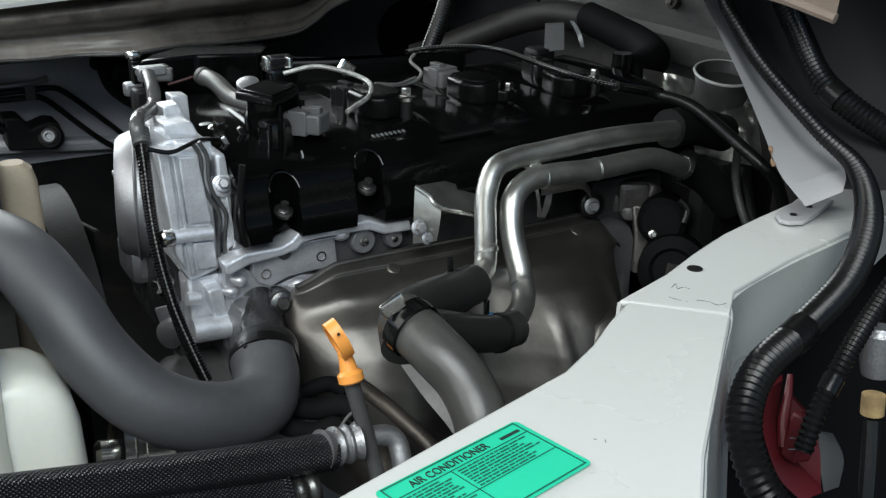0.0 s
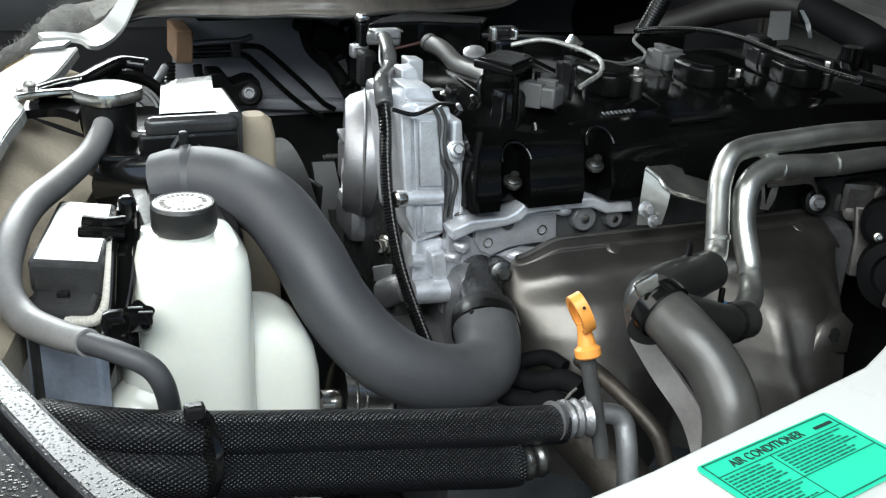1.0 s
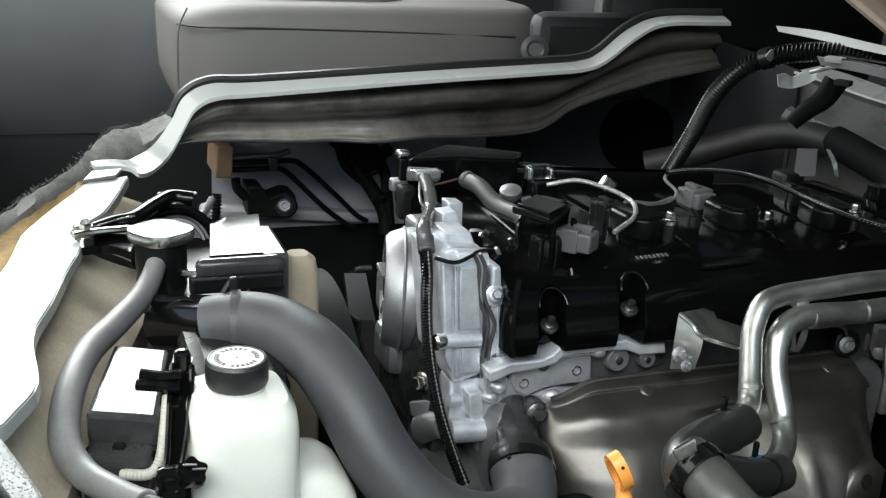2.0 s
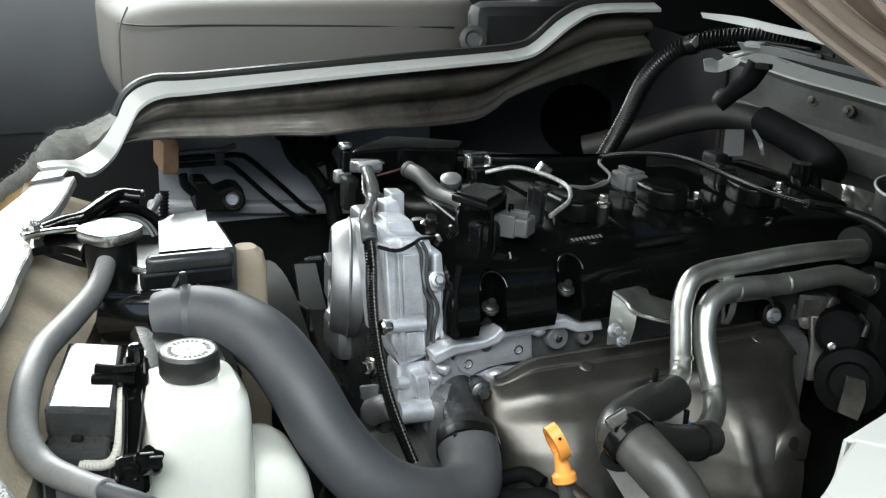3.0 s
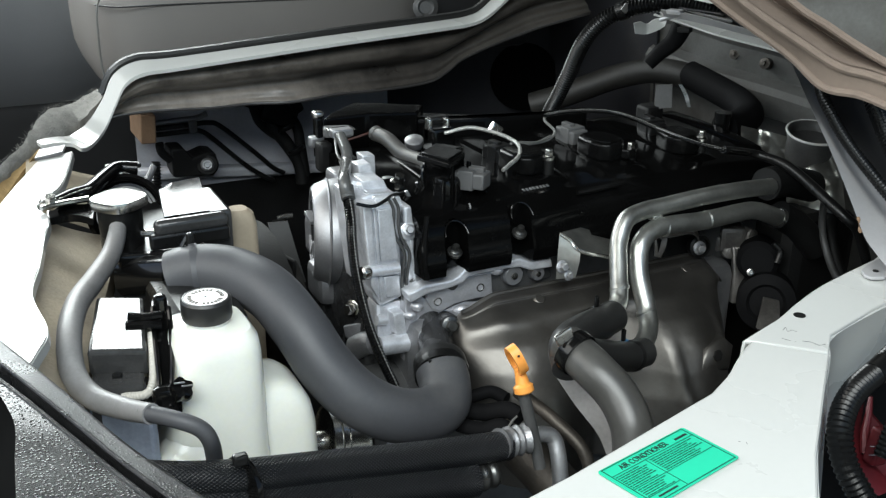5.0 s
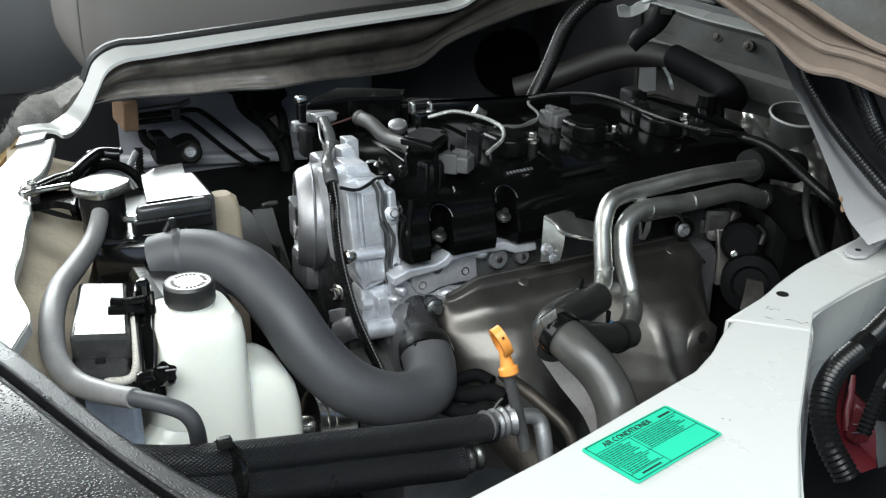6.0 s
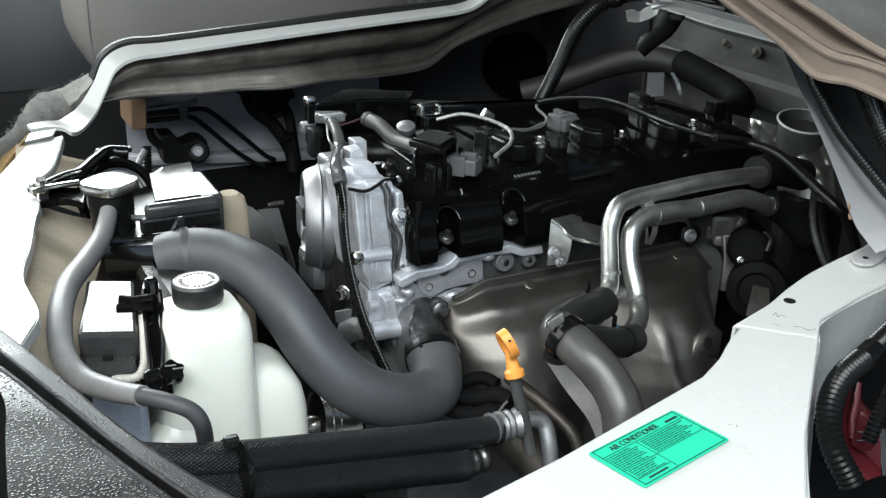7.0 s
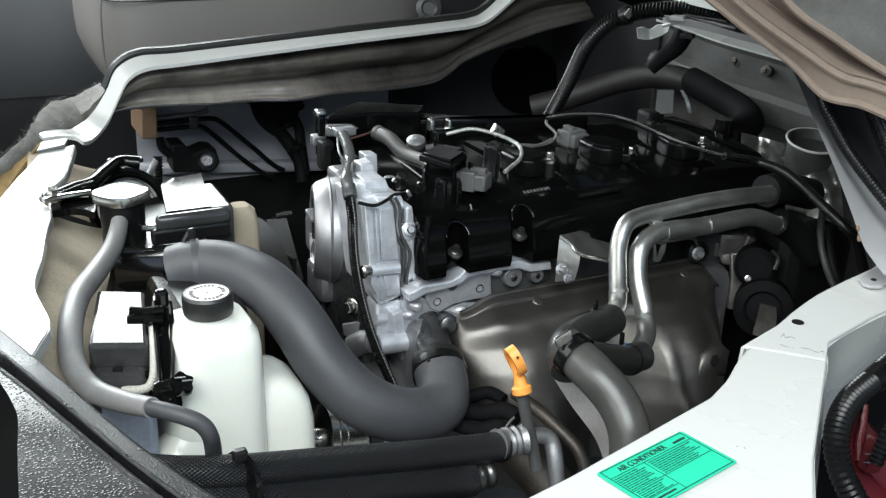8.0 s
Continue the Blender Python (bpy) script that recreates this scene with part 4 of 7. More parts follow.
for q, d in zip([c[2] for c in COILS if c[2]], ((0.0174, 0.0264, -0.0091), (0.0421, 0.0538, -0.0189), (0.0310, 0.0346, -0.0121))):
    st = thing("coil_bolt", q, "bright steel bolt on a dark stud beside an ignition coil", "bolt", "coil bolts")
    settle(st, d, 1.04)
    stud = part("stud", lathe([(0.0065, -0.03), (0.0065, 0.0)], q, seg=16), SATIN_BLACK, st)
    part("flange", lathe([(0.0068, -0.002), (0.0068, 0.0), (0.005, 0.001)], q, seg=18), STEEL, st)
    part("bolt_head", bolt_bm((q[0], q[1], q[2]), (0, 0, 1), 0.0048, 0.008), STEEL, stud)

# oil filler / sensor tower between the first coils
tower = thing("sensor_tower", (0.075, 0.16, 0.85), "upright black sensor housing with bright clip", "sensor")
settle(tower, (0.0322, 0.0619, -0.0202), 1.058)
part("body", box((0.055, 0.145, 0.868), (0.03, 0.03, 0.05), 0.004), GLOSS_BLACK, tower)
part("clip", box((0.043, 0.149, 0.889), (0.006, 0.012, 0.028), 0.002), STEEL, tower)
part("clip", box((0.066, 0.148, 0.887), (0.005, 0.012, 0.028), 0.002), STEEL, tower)
part("bridge", box((0.063, 0.165, 0.894), (0.026, 0.014, 0.012), 0.003), SATIN_BLACK, tower)
part("knob", lathe([(0.008, -0.010), (0.0115, -0.004), (0.011, 0.002), (0.007, 0.004)], (0.021, 0.143, 0.879), (-0.2, -0.3, 0.9), 20), CAST_DULL, tower, "dull metal knob")
low = thing("solenoid", (0.03, 0.03, 0.85), "black solenoid clipped to the valve cover corner", "solenoid")
settle(low, (0.0204, 0.0375, -0.0139), 1.040)
part("body", box((0.002, 0.020, 0.854), (0.026, 0.026, 0.040), 0.006, Matrix.Rotation(radians(12), 4, "Z")), GLOSS_BLACK, low)
part("cap", lathe([(0.010, -0.004), (0.0105, 0.004), (0.008, 0.007)], (0.006, 0.024, 0.866), (0.1, -0.4, 0.9), 20), SATIN_BLACK, low)
part("edge_clip", box((0.002, -0.000, 0.858), (0.0022, 0.003, 0.034), 0.0008), GLOSS_BLACK, low)
part("edge_clip", box((-0.009, 0.008, 0.859), (0.0022, 0.003, 0.030), 0.0008), GLOSS_BLACK, low)
part("ring", tube([Vector((-0.002, 0.051, 0.865)) + Vector((0.011 * math.cos(a), 0.004 * math.sin(a), 0.016 * math.sin(a))) for a in (2 * math.pi * k / 12 for k in range(13))], 0.0022, 8, 3), GLOSS_BLACK, low)
part("stem", tube([(0.012, -0.011, 0.851), (0.012, -0.014, 0.846), (0.009, -0.014, 0.842)], 0.0022, 8), GLOSS_BLACK, low)
part("foot", box((-0.003, 0.015, 0.839), (0.034, 0.03, 0.014), 0.004), SATIN_BLACK, low)

# breather tube
br = thing("breather_tube", (0, 0.13, 0.87), "short grey breather hose on the valve cover", "hose")
settle(br, (0.0221, 0.0477, -0.0151), 1.046)
part("tube", tube([(-0.005, 0.194, 0.878), (0.000, 0.172, 0.876), (0.004, 0.135, 0.867), (0.013, 0.100, 0.866), (0.014, 0.079, 0.863)], 0.0088, 16), PALE_HOSE, br)
part("lip", tube([(-0.006, 0.197, 0.879), (-0.005, 0.192, 0.878)], 0.0093, 16), PALE_HOSE, br)

# wiring on top
def wire(name, pts, r, mat, label, rib=0.0, depth=0.0, seg=8, radius=None):
    return solid(name, tube(pts, r, seg, 6, rib, depth, radius), mat, pts[0], label, "wire")


wire("wire_loop", [(0.080, 0.180, 0.873), (0.108, 0.168, 0.880), (0.128, 0.146, 0.878), (0.138, 0.120, 0.875), (0.137, 0.096, 0.872), (0.124, 0.074, 0.867), (0.104, 0.060, 0.863), (0.090, 0.052, 0.860)], 0.0024, FOIL_TAPE, "pale foil taped wire looping to an ignition plug")
settle(solid("wire_clip", box((0.116, 0.117, 0.889), (0.016, 0.008, 0.014), 0.002, Matrix.Rotation(radians(35), 4, "Y")), STEEL, (0.116, 0.117, 0.889), "small bright foil clip on the loom", "clip"), (0.0239, 0.0409, -0.0124), 1.040)
settle(wire("wire", [(0.122, 0.090, 0.878), (0.150, 0.097, 0.872), (0.188, 0.112, 0.869), (0.208, 0.128, 0.874), (0.210, 0.155, 0.881), (0.220, 0.164, 0.887)], 0.0018, PALE_WIRE, "thin pale wire between the coils"), (0.0241, 0.0399, -0.0128), 1.040)
settle(wire("wire", [(0.136, 0.094, 0.877), (0.165, 0.101, 0.872), (0.192, 0.112, 0.874)], 0.0012, PALE_WIRE, "thin pale wire between the coils"), (0.0247, 0.0400, -0.0129), 1.040)
EL = [(0.205, 0.148, 0.890), (0.233, 0.146, 0.892), (0.270, 0.131, 0.893), (0.293, 0.101, 0.892), (0.300, 0.043, 0.888), (0.317, -0.001, 0.881), (0.348, -0.022, 0.873), (0.409, -0.009, 0.857), (0.427, -0.041, 0.851), (0.434, -0.071, 0.839), (0.434, -0.108, 0.825), (0.439, -0.137, 0.810), (0.452, -0.145, 0.795), (0.475, -0.150, 0.745)]
el = thing("engine_loom", EL[0], "black corrugated engine loom along the coils", "wire loom")
con = part("conduit", tube(EL[:8], 0.0032, 10, 6, 0.0036, 0.0009), GLOSS_BLACK, el)
part("smooth_length", tube(EL[6:], 0.0060, 12, 8, radius=lambda f: 0.75 + 0.3 * ease(f * 3)), SATIN_BLACK, el, "smooth black hose")
# pale ribbed line along the slit paints the glints of the ribs
part("slit_glints", tube([Vector(p) + Vector((-0.001, -0.0018, 0.0024)) for p in EL[:8]], 0.0006, 6, 6, 0.0036, 0.0005), PALE_WIRE, con, "slit with pale dashes painted for rib glints")

# front loom that runs down the front cover
loom = thing("front_loom", (-0.05, 0.2, 0.88), "black loom running down the silver front cover", "wire loom")
settle(loom, (0.0258, 0.0664, -0.0191), 1.060)
part("sleeve", tube([(-0.080, 0.122, 0.902), (-0.084, 0.095, 0.893), (-0.091, 0.076, 0.883), (-0.122, 0.006, 0.891), (-0.124, -0.007, 0.875)], 0.0062, 14), SLEEVE, loom, "grey taped upper length")
part("connector", box((-0.075, 0.132, 0.903), (0.026, 0.014, 0.009), 0.002), CAST_DULL, loom, "dull metal connector")
part("connector_lip", box((-0.073, 0.138, 0.905), (0.030, 0.016, 0.002), 0.0006), STEEL, loom)
part("tape_turns", tube([(-0.122, 0.001, 0.884), (-0.124, -0.010, 0.874)], 0.0075, 14, rib=0.003, depth=0.0008), SLEEVE, loom)
part("conduit", tube([(-0.124, -0.007, 0.875), (-0.126, -0.019, 0.858), (-0.126, -0.021, 0.835), (-0.126, -0.028, 0.807), (-0.125, -0.041, 0.778), (-0.122, -0.056, 0.749), (-0.118, -0.075, 0.724), (-0.112, -0.094, 0.701)], 0.0056, 14, rib=0.0026, depth=0.0010), GLOSS_BLACK, loom)
part("connector", box((-0.052, 0.203, 0.884), (0.034, 0.018, 0.012), 0.003, Matrix.Rotation(radians(-20), 4, "Z")), GREY_PLUG, loom)
for k in range(5):
    part("strand", tube([(-0.057, 0.199, 0.883), (-0.058 - 0.004 * k, 0.19 - 0.012 * k, 0.862 + 0.002 * k), (-0.064 + 0.004 * k, 0.15, 0.85 + 0.003 * k), (-0.060, 0.14, 0.872)], 0.0014, 6), PALE_WIRE, loom)
# pale line down the conduit's slit stands in for glints on its ribs
part("slit_glints", tube([(-0.128, -0.023, 0.880), (-0.130, -0.035, 0.864), (-0.130, -0.037, 0.841), (-0.130, -0.044, 0.814), (-0.129, -0.057, 0.785), (-0.126, -0.072, 0.757), (-0.121, -0.090, 0.732), (-0.116, -0.109, 0.710)], 0.0009, 6, rib=0.0036, depth=0.0007), PALE_WIRE, loom, "slit with pale dashes painted for rib glints")
part("tie", tube([(-0.128, -0.040, 0.880), (-0.111, -0.040, 0.875), (-0.096, -0.035, 0.877), (-0.081, -0.020, 0.876), (-0.059, 0.000, 0.869)], 0.0018, 8), SATIN_BLACK, loom)
settle(wire("wire", [(-0.04, 0.2, 0.873), (-0.015, 0.2, 0.878), (0.005, 0.21, 0.882)], 0.0014, RED_WIRE, "thin red wire behind the breather hose"), (0.0220, 0.0553, -0.0163), 1.050)

# small fittings on top of the front cover corner
fit_ = thing("cover_fitting", (-0.02, 0.03, 0.86), "cluttered steel bracket between covers", "bracket")
settle(fit_, (0.0253, 0.0515, -0.0186), 1.055)
part("strip", box((-0.041, 0.017, 0.850), (0.004, 0.005, 0.034), 0.001, Matrix.Rotation(radians(-28), 4, "Y")), CAST_DULL, fit_)
part("strip", box((-0.021, 0.031, 0.852), (0.004, 0.005, 0.036), 0.001, Matrix.Rotation(radians(-28), 4, "Y")), SATIN_BLACK, fit_)
part("cup", lathe([(0.010, -0.012), (0.010, 0.006), (0.007, 0.008)], (-0.045, 0.070, 0.855), (0, -0.3, 1), 16), CAST_DULL, fit_)
part("screw", bolt_bm((-0.039, 0.057, 0.860), (0, -0.4, 1), 0.006, 0.009), STEEL, fit_)
part("base", box((-0.035, 0.051, 0.852), (0.05, 0.03, 0.012), 0.003, Matrix.Rotation(radians(-20), 4, "Z")), CAST_DULL, fit_)

# water outlet and its elbow on the near side of the engine
outlet = thing("water_outlet", (-0.03, -0.03, 0.70), "dark cast water outlet bolted to the engine side", "water outlet")
settle(outlet, (0.0225, 0.0438, -0.0249), 1.050)
part("elbow", tube([(-0.041, -0.017, 0.725), (-0.043, -0.032, 0.721), (-0.049, -0.059, 0.716), (-0.057, -0.083, 0.709), (-0.063, -0.100, 0.705)], 0.0175, 24, radius=lambda f: 1.12 - 0.14 * f), OUTLET_CAST, outlet, "sooty dark casting")
part("flange", box((-0.020, -0.016, 0.722), (0.07, 0.022, 0.036), 0.008, Matrix.Rotation(radians(14), 4, "Y")), OUTLET_CAST, outlet)
part("side_plate", box((-0.011, -0.046, 0.710), (0.012, 0.018, 0.055), 0.004, Matrix.Rotation(radians(14), 4, "Y")), DULL_BLACK, outlet, "dull black side plate")
part("cuff", lathe([(0.0268, -0.006), (0.0275, -0.003), (0.0275, 0.003), (0.0268, 0.006)], (-0.058, -0.085, 0.709), Vector((-0.049, -0.059, 0.716)) - Vector((-0.063, -0.100, 0.705)), 28), RUBBER, outlet, "dark rubber cuff")
part("lug", lathe([(0.013, -0.02), (0.0115, 0.0), (0.010, 0.002)], (-0.028, -0.050, 0.733), (-0.15, -1, 0.3), 20), OUTLET_CAST, outlet)
part("bolt", bolt_bm((-0.029, -0.052, 0.734), (-0.15, -1, 0.3), 0.0062, 0.006), DARK_STEEL, outlet)

# upper radiator hose
hose = thing("radiator_hose", (-0.2, -0.09, 0.7), "thick grey rubber upper radiator hose in an S bend", "radiator hose")
settle(hose, (0.0098, 0.0286, -0.0174), 1.035)
HP2 = [(-0.295, 0.024, 0.809), (-0.281, 0.017, 0.814), (-0.262, 0.002, 0.818), (-0.241, -0.021, 0.817), (-0.223, -0.058, 0.810), (-0.209, -0.095, 0.788), (-0.195, -0.121, 0.758), (-0.172, -0.141, 0.729), (-0.140, -0.150, 0.708), (-0.104, -0.144, 0.695), (-0.079, -0.133, 0.694), (-0.068, -0.116, 0.702), (-0.064, -0.099, 0.712)]
part("body", tube(HP2, 0.0262, 28, 10), HOSE_GREY, hose)
part("clamp", lathe([(0.028, -0.005), (0.0285, 0), (0.028, 0.005)], (-0.061, -0.094, 0.707), Vector((-0.049, -0.059, 0.716)) - Vector((-0.065, -0.106, 0.703)), 28), SATIN_BLACK, hose, "black spring clamp")
part("clamp_ear", box((-0.071, -0.107, 0.729), (0.022, 0.004, 0.005), 0.0012), SATIN_BLACK, hose)
part("clamp_ear", box((-0.075, -0.111, 0.726), (0.006, 0.004, 0.009), 0.001), BLUE_CLIP, hose, "clamp ear with blue paint mark")
part("clamp", lathe([(0.0285, -0.004), (0.029, 0), (0.0285, 0.004)], (-0.276, 0.012, 0.815), (0.95, -0.2, 0.05), 28), HOSE_GREY, hose)
part("clamp_ear", tube([(-0.285, 0.024, 0.839), (-0.278, 0.025, 0.848), (-0.277, 0.020, 0.839), (-0.272, 0.016, 0.836), (-0.265, 0.015, 0.842)], 0.0025, 8), SATIN_BLACK, hose)
part("clamp_ear", box((-0.277, 0.022, 0.845), (0.007, 0.006, 0.016), 0.002), SATIN_BLACK, hose)

# ---- exhaust side ----
shield = thing("heat_shield", (0.19, -0.06, 0.60), "pressed steel heat shield over the exhaust manifold", "heat shield")


SHIELD_FALL = [(-0.005, 0.7365), (-0.016, 0.7335), (-0.028, 0.7275), (-0.043, 0.715), (-0.062, 0.700), (-0.082, 0.678), (-0.097, 0.652), (-0.106, 0.622), (-0.109, 0.585), (-0.108, 0.545)]


def shield_point(u, v):
    """A pressed cover: v runs from the upper edge outwards and down, u along the engine; both ends curl back to the head."""
    f = v * (len(SHIELD_FALL) - 1)
    i = min(int(f), len(SHIELD_FALL) - 2)
    f -= i
    fy = SHIELD_FALL[i][0] * (1 - f) + SHIELD_FALL[i + 1][0] * f
    fz = SHIELD_FALL[i][1] * (1 - f) + SHIELD_FALL[i + 1][1] * f
    th = (2 * u - 1) * math.pi / 2
    sx, cx = math.sin(th), max(0.0, math.cos(th))
    side = abs(sx) ** 0.55 * (1 if sx > 0 else -1)
    curl = cx ** 0.42
    left = 0.008 - 0.016 * ease(v / 0.5) + 0.012 * ease((v - 0.5) / 0.5)
    right = 0.388 - 0.040 * ease(v / 0.55) - 0.01 * ease((v - 0.6) / 0.4)
    x = (left + right) / 2 + side * (right - left) / 2
    # the upper edge drops towards both ends
    fz -= 0.014 * (1 - ease((x - left) / 0.045)) * (1 - v) + 0.055 * ease((x - 0.335) / 0.055) * (1 - v) ** 2
    # two bulges with a valley between them, a pressed step under the plain upper band
    w = ease((v - 0.22) / 0.3)
    swell = 0.019 * math.exp(-((x - 0.060) / 0.046) ** 2) + 0.042 * math.exp(-((x - 0.262) / 0.058) ** 2) - 0.026 * math.exp(-((x - 0.168 + 0.06 * (v - 0.6)) / 0.028) ** 2)
    fy -= (swell * w + 0.007 * math.exp(-((v - 0.30 - 0.12 * (x - 0.1)) / 0.05) ** 2) - 0.006 * math.exp(-((v - 0.20) / 0.035) ** 2)) * curl
    fy -= 0.009 * math.exp(-((x - 0.222 - 0.30 * (v - 0.6) ** 2) / 0.007) ** 2) * ease((v - 0.42) / 0.2)
    fy -= 0.007 * math.exp(-((x - 0.322 + 0.03 * v) / 0.009) ** 2) * ease((v - 0.35) / 0.2)
    fy += (0.0022 * noise.noise(Vector((x * 22, v * 5, 3.1))) + 0.0009 * noise.noise(Vector((x * 55, v * 12, 7.7)))) * curl * min(1, v * 4)
    return Vector((x, -0.005 + (fy + 0.005) * curl, fz))


sb = grid(shield_point, 110, 70)
sheet_ = part("sheet", sb, SHIELD, shield, sharp=80)
part("rolled_edge", tube([shield_point(k / 30, 0.0) + Vector((0, -0.001, 0)) for k in range(1, 30)], 0.0026, 8, 3), SHIELD, sheet_)
TAB = [Vector(p) for p in ((0.252, -0.134, 0.655), (0.262, -0.128, 0.676), (0.290, -0.121, 0.682), (0.306, -0.120, 0.668), (0.296, -0.129, 0.645))]
tab_mid = sum(TAB, Vector()) / 5
tbm = bmesh.new()
tf = [tbm.verts.new(p) for p in TAB]
tm_ = [tbm.verts.new(tab_mid + (p - tab_mid) * 1.12 + Vector((0, 0.004, -0.002))) for p in TAB]
tr = [tbm.verts.new(tab_mid + (p - tab_mid) * 1.45 + Vector((0, 0.03, -0.012))) for p in TAB]
tbm.faces.new(tf)
for k in range(5):
    m_ = (k + 1) % 5
    tbm.faces.new((tf[k], tf[m_], tm_[m_], tm_[k]))
    tbm.faces.new((tm_[k], tm_[m_], tr[m_], tr[k]))
bmesh.ops.recalc_face_normals(tbm, faces=tbm.faces)
tab_ = part("tab", tbm, SHIELD, shield, sharp=80)
part("tab_hole", lathe([(0.0068, -0.002), (0.0068, 0.0008)], (0.276, -0.1295, 0.666), (0.1, -1, 0.25), 6), DULL_BLACK, tab_)
for q in ((0.099, -0.024, 0.7285), (0.310, -0.024, 0.7275)):
    part("bolt", lathe([(0.008, -0.004), (0.0075, -0.001), (0.0055, 0.001), (0.003, 0.0012)], q, (0, -0.6, 1), 18), SHIELD, sheet_)
solid("exhaust_pipe", tube([(0.03, -0.10, 0.60), (0.05, -0.16, 0.57), (0.08, -0.22, 0.51), (0.09, -0.25, 0.44)], 0.026, 18), RUSTY, (0.05, -0.16, 0.5), "curved steel exhaust pipe below the hoses", "exhaust pipe")

# pale colour stands in for light on the shield's lower part
solid("lit_shield_strip", strip([(0.016, -0.185, 0.729), (0.028, -0.203, 0.704), (0.043, -0.224, 0.677), (0.049, -0.239, 0.649)], [(0.028, -0.189, 0.735), (0.044, -0.209, 0.710), (0.060, -0.232, 0.679), (0.062, -0.246, 0.649)], (0.004, 0.006, 0), 6), PALE_STEEL, (0.028, -0.203, 0.704), "pale strip standing in for the lit lower shield below the tee hose", "strap")
solid("return_pipe", tube([(0.002, -0.140, 0.692), (0.008, -0.169, 0.689), (0.017, -0.190, 0.680), (0.030, -0.217, 0.662), (0.034, -0.232, 0.636)], 0.0065, 14), RUSTY, (0.008, -0.169, 0.689), "thin browned steel return pipe", "pipe")
lh_ = thing("lower_hoses", (-0.017, -0.118, 0.664), "tangled black hoses low beside the engine", "hoses")
for pts, r in (([(-0.039, -0.097, 0.659), (-0.022, -0.116, 0.662), (-0.006, -0.134, 0.670), (0.001, -0.150, 0.669)], 0.009), ([(-0.048, -0.108, 0.650), (-0.032, -0.129, 0.651), (-0.018, -0.144, 0.660), (-0.014, -0.160, 0.656)], 0.008), ([(-0.018, -0.073, 0.655), (0.004, -0.082, 0.662), (0.014, -0.100, 0.660)], 0.007)):
    part("hose", tube(pts, r, 12), HOSE_DARK, lh_)
part("bright_wire", tube([(-0.028, -0.170, 0.672), (-0.021, -0.170, 0.681), (-0.016, -0.170, 0.685)], 0.0012, 6), PALE_WIRE, lh_, "thin bright wire")

# bracket on the head
bk = thing("pipe_bracket", (0.12, -0.04, 0.78), "folded zinc plated bracket holding the coolant pipes", "bracket")
settle(bk, (0.0378, 0.0546, -0.0264), 1.063)
part("upright", strip([(0.082, -0.081, 0.828), (0.080, -0.083, 0.811), (0.078, -0.085, 0.780)], [(0.098, -0.098, 0.814), (0.096, -0.100, 0.802), (0.095, -0.096, 0.783)], (0.002, 0.003, 0), 2), ZINC, bk)
part("shelf", strip([(0.083, -0.080, 0.830), (0.098, -0.098, 0.814), (0.133, -0.109, 0.804)], [(0.142, -0.046, 0.817), (0.133, -0.067, 0.815), (0.153, -0.080, 0.810)], 0.003, 2, smooth=False), ZINC, bk)
part("fold", tube([(0.082, -0.082, 0.830), (0.090, -0.091, 0.823), (0.097, -0.100, 0.814), (0.131, -0.110, 0.804)], 0.0022, 8), STEEL, bk)
part("bolt", bolt_bm((0.079, -0.093, 0.797), (0, -1, 0.3), 0.0046, 0.006), CAST_DULL, bk)
part("bolt", bolt_bm((0.086, -0.096, 0.787), (0, -1, 0.3), 0.0036, 0.004), CAST_DULL, bk)

# heater pipes
hp = thing("coolant_pipes", (0.15, -0.1, 0.75), "pair of bent zinc plated coolant pipes", "pipes")
part("pipe", tube([(0.400, -0.055, 0.830), (0.345, -0.057, 0.833), (0.291, -0.060, 0.834), (0.235, -0.060, 0.831), (0.200, -0.063, 0.830), (0.177, -0.068, 0.825), (0.162, -0.078, 0.806), (0.151, -0.095, 0.784), (0.141, -0.112, 0.766), (0.130, -0.125, 0.757), (0.099, -0.150, 0.761), (0.075, -0.165, 0.766)], 0.0098, 18, 8), ZINC, hp)
part("pipe", tube([(0.405, -0.068, 0.793), (0.389, -0.068, 0.800), (0.367, -0.068, 0.808), (0.347, -0.068, 0.810), (0.286, -0.070, 0.809), (0.236, -0.072, 0.812), (0.208, -0.076, 0.811), (0.188, -0.083, 0.800), (0.180, -0.093, 0.778), (0.176, -0.107, 0.758), (0.174, -0.120, 0.740), (0.164, -0.138, 0.726), (0.140, -0.158, 0.722), (0.114, -0.170, 0.725)], 0.0105, 18, 8), ZINC, hp)
for q, w in (((0.291, -0.070, 0.809), (1, 0, 0)), ((0.227, -0.073, 0.811), (1, 0, 0)), ((0.142, -0.111, 0.768), (0, 0.6, 0.8)), ((0.172, -0.122, 0.738), (0, 0.6, 0.8))):
    part("bead", lathe([(0.0102, -0.003), (0.0112, 0), (0.0102, 0.003)], q, w, 18), ZINC, hp)
part("pipe_end", lathe([(0.0108, -0.004), (0.0125, 0.0), (0.0105, 0.001), (0.0095, -0.003), (0.003, -0.003)], (0.407, -0.068, 0.7925), (0.88, 0.0, -0.45), 20), DARK_STEEL, hp, "flared dark pipe end")
part("weld_clip", box((0.222, -0.058, 0.821), (0.014, 0.02, 0.008), 0.002), ZINC, hp)

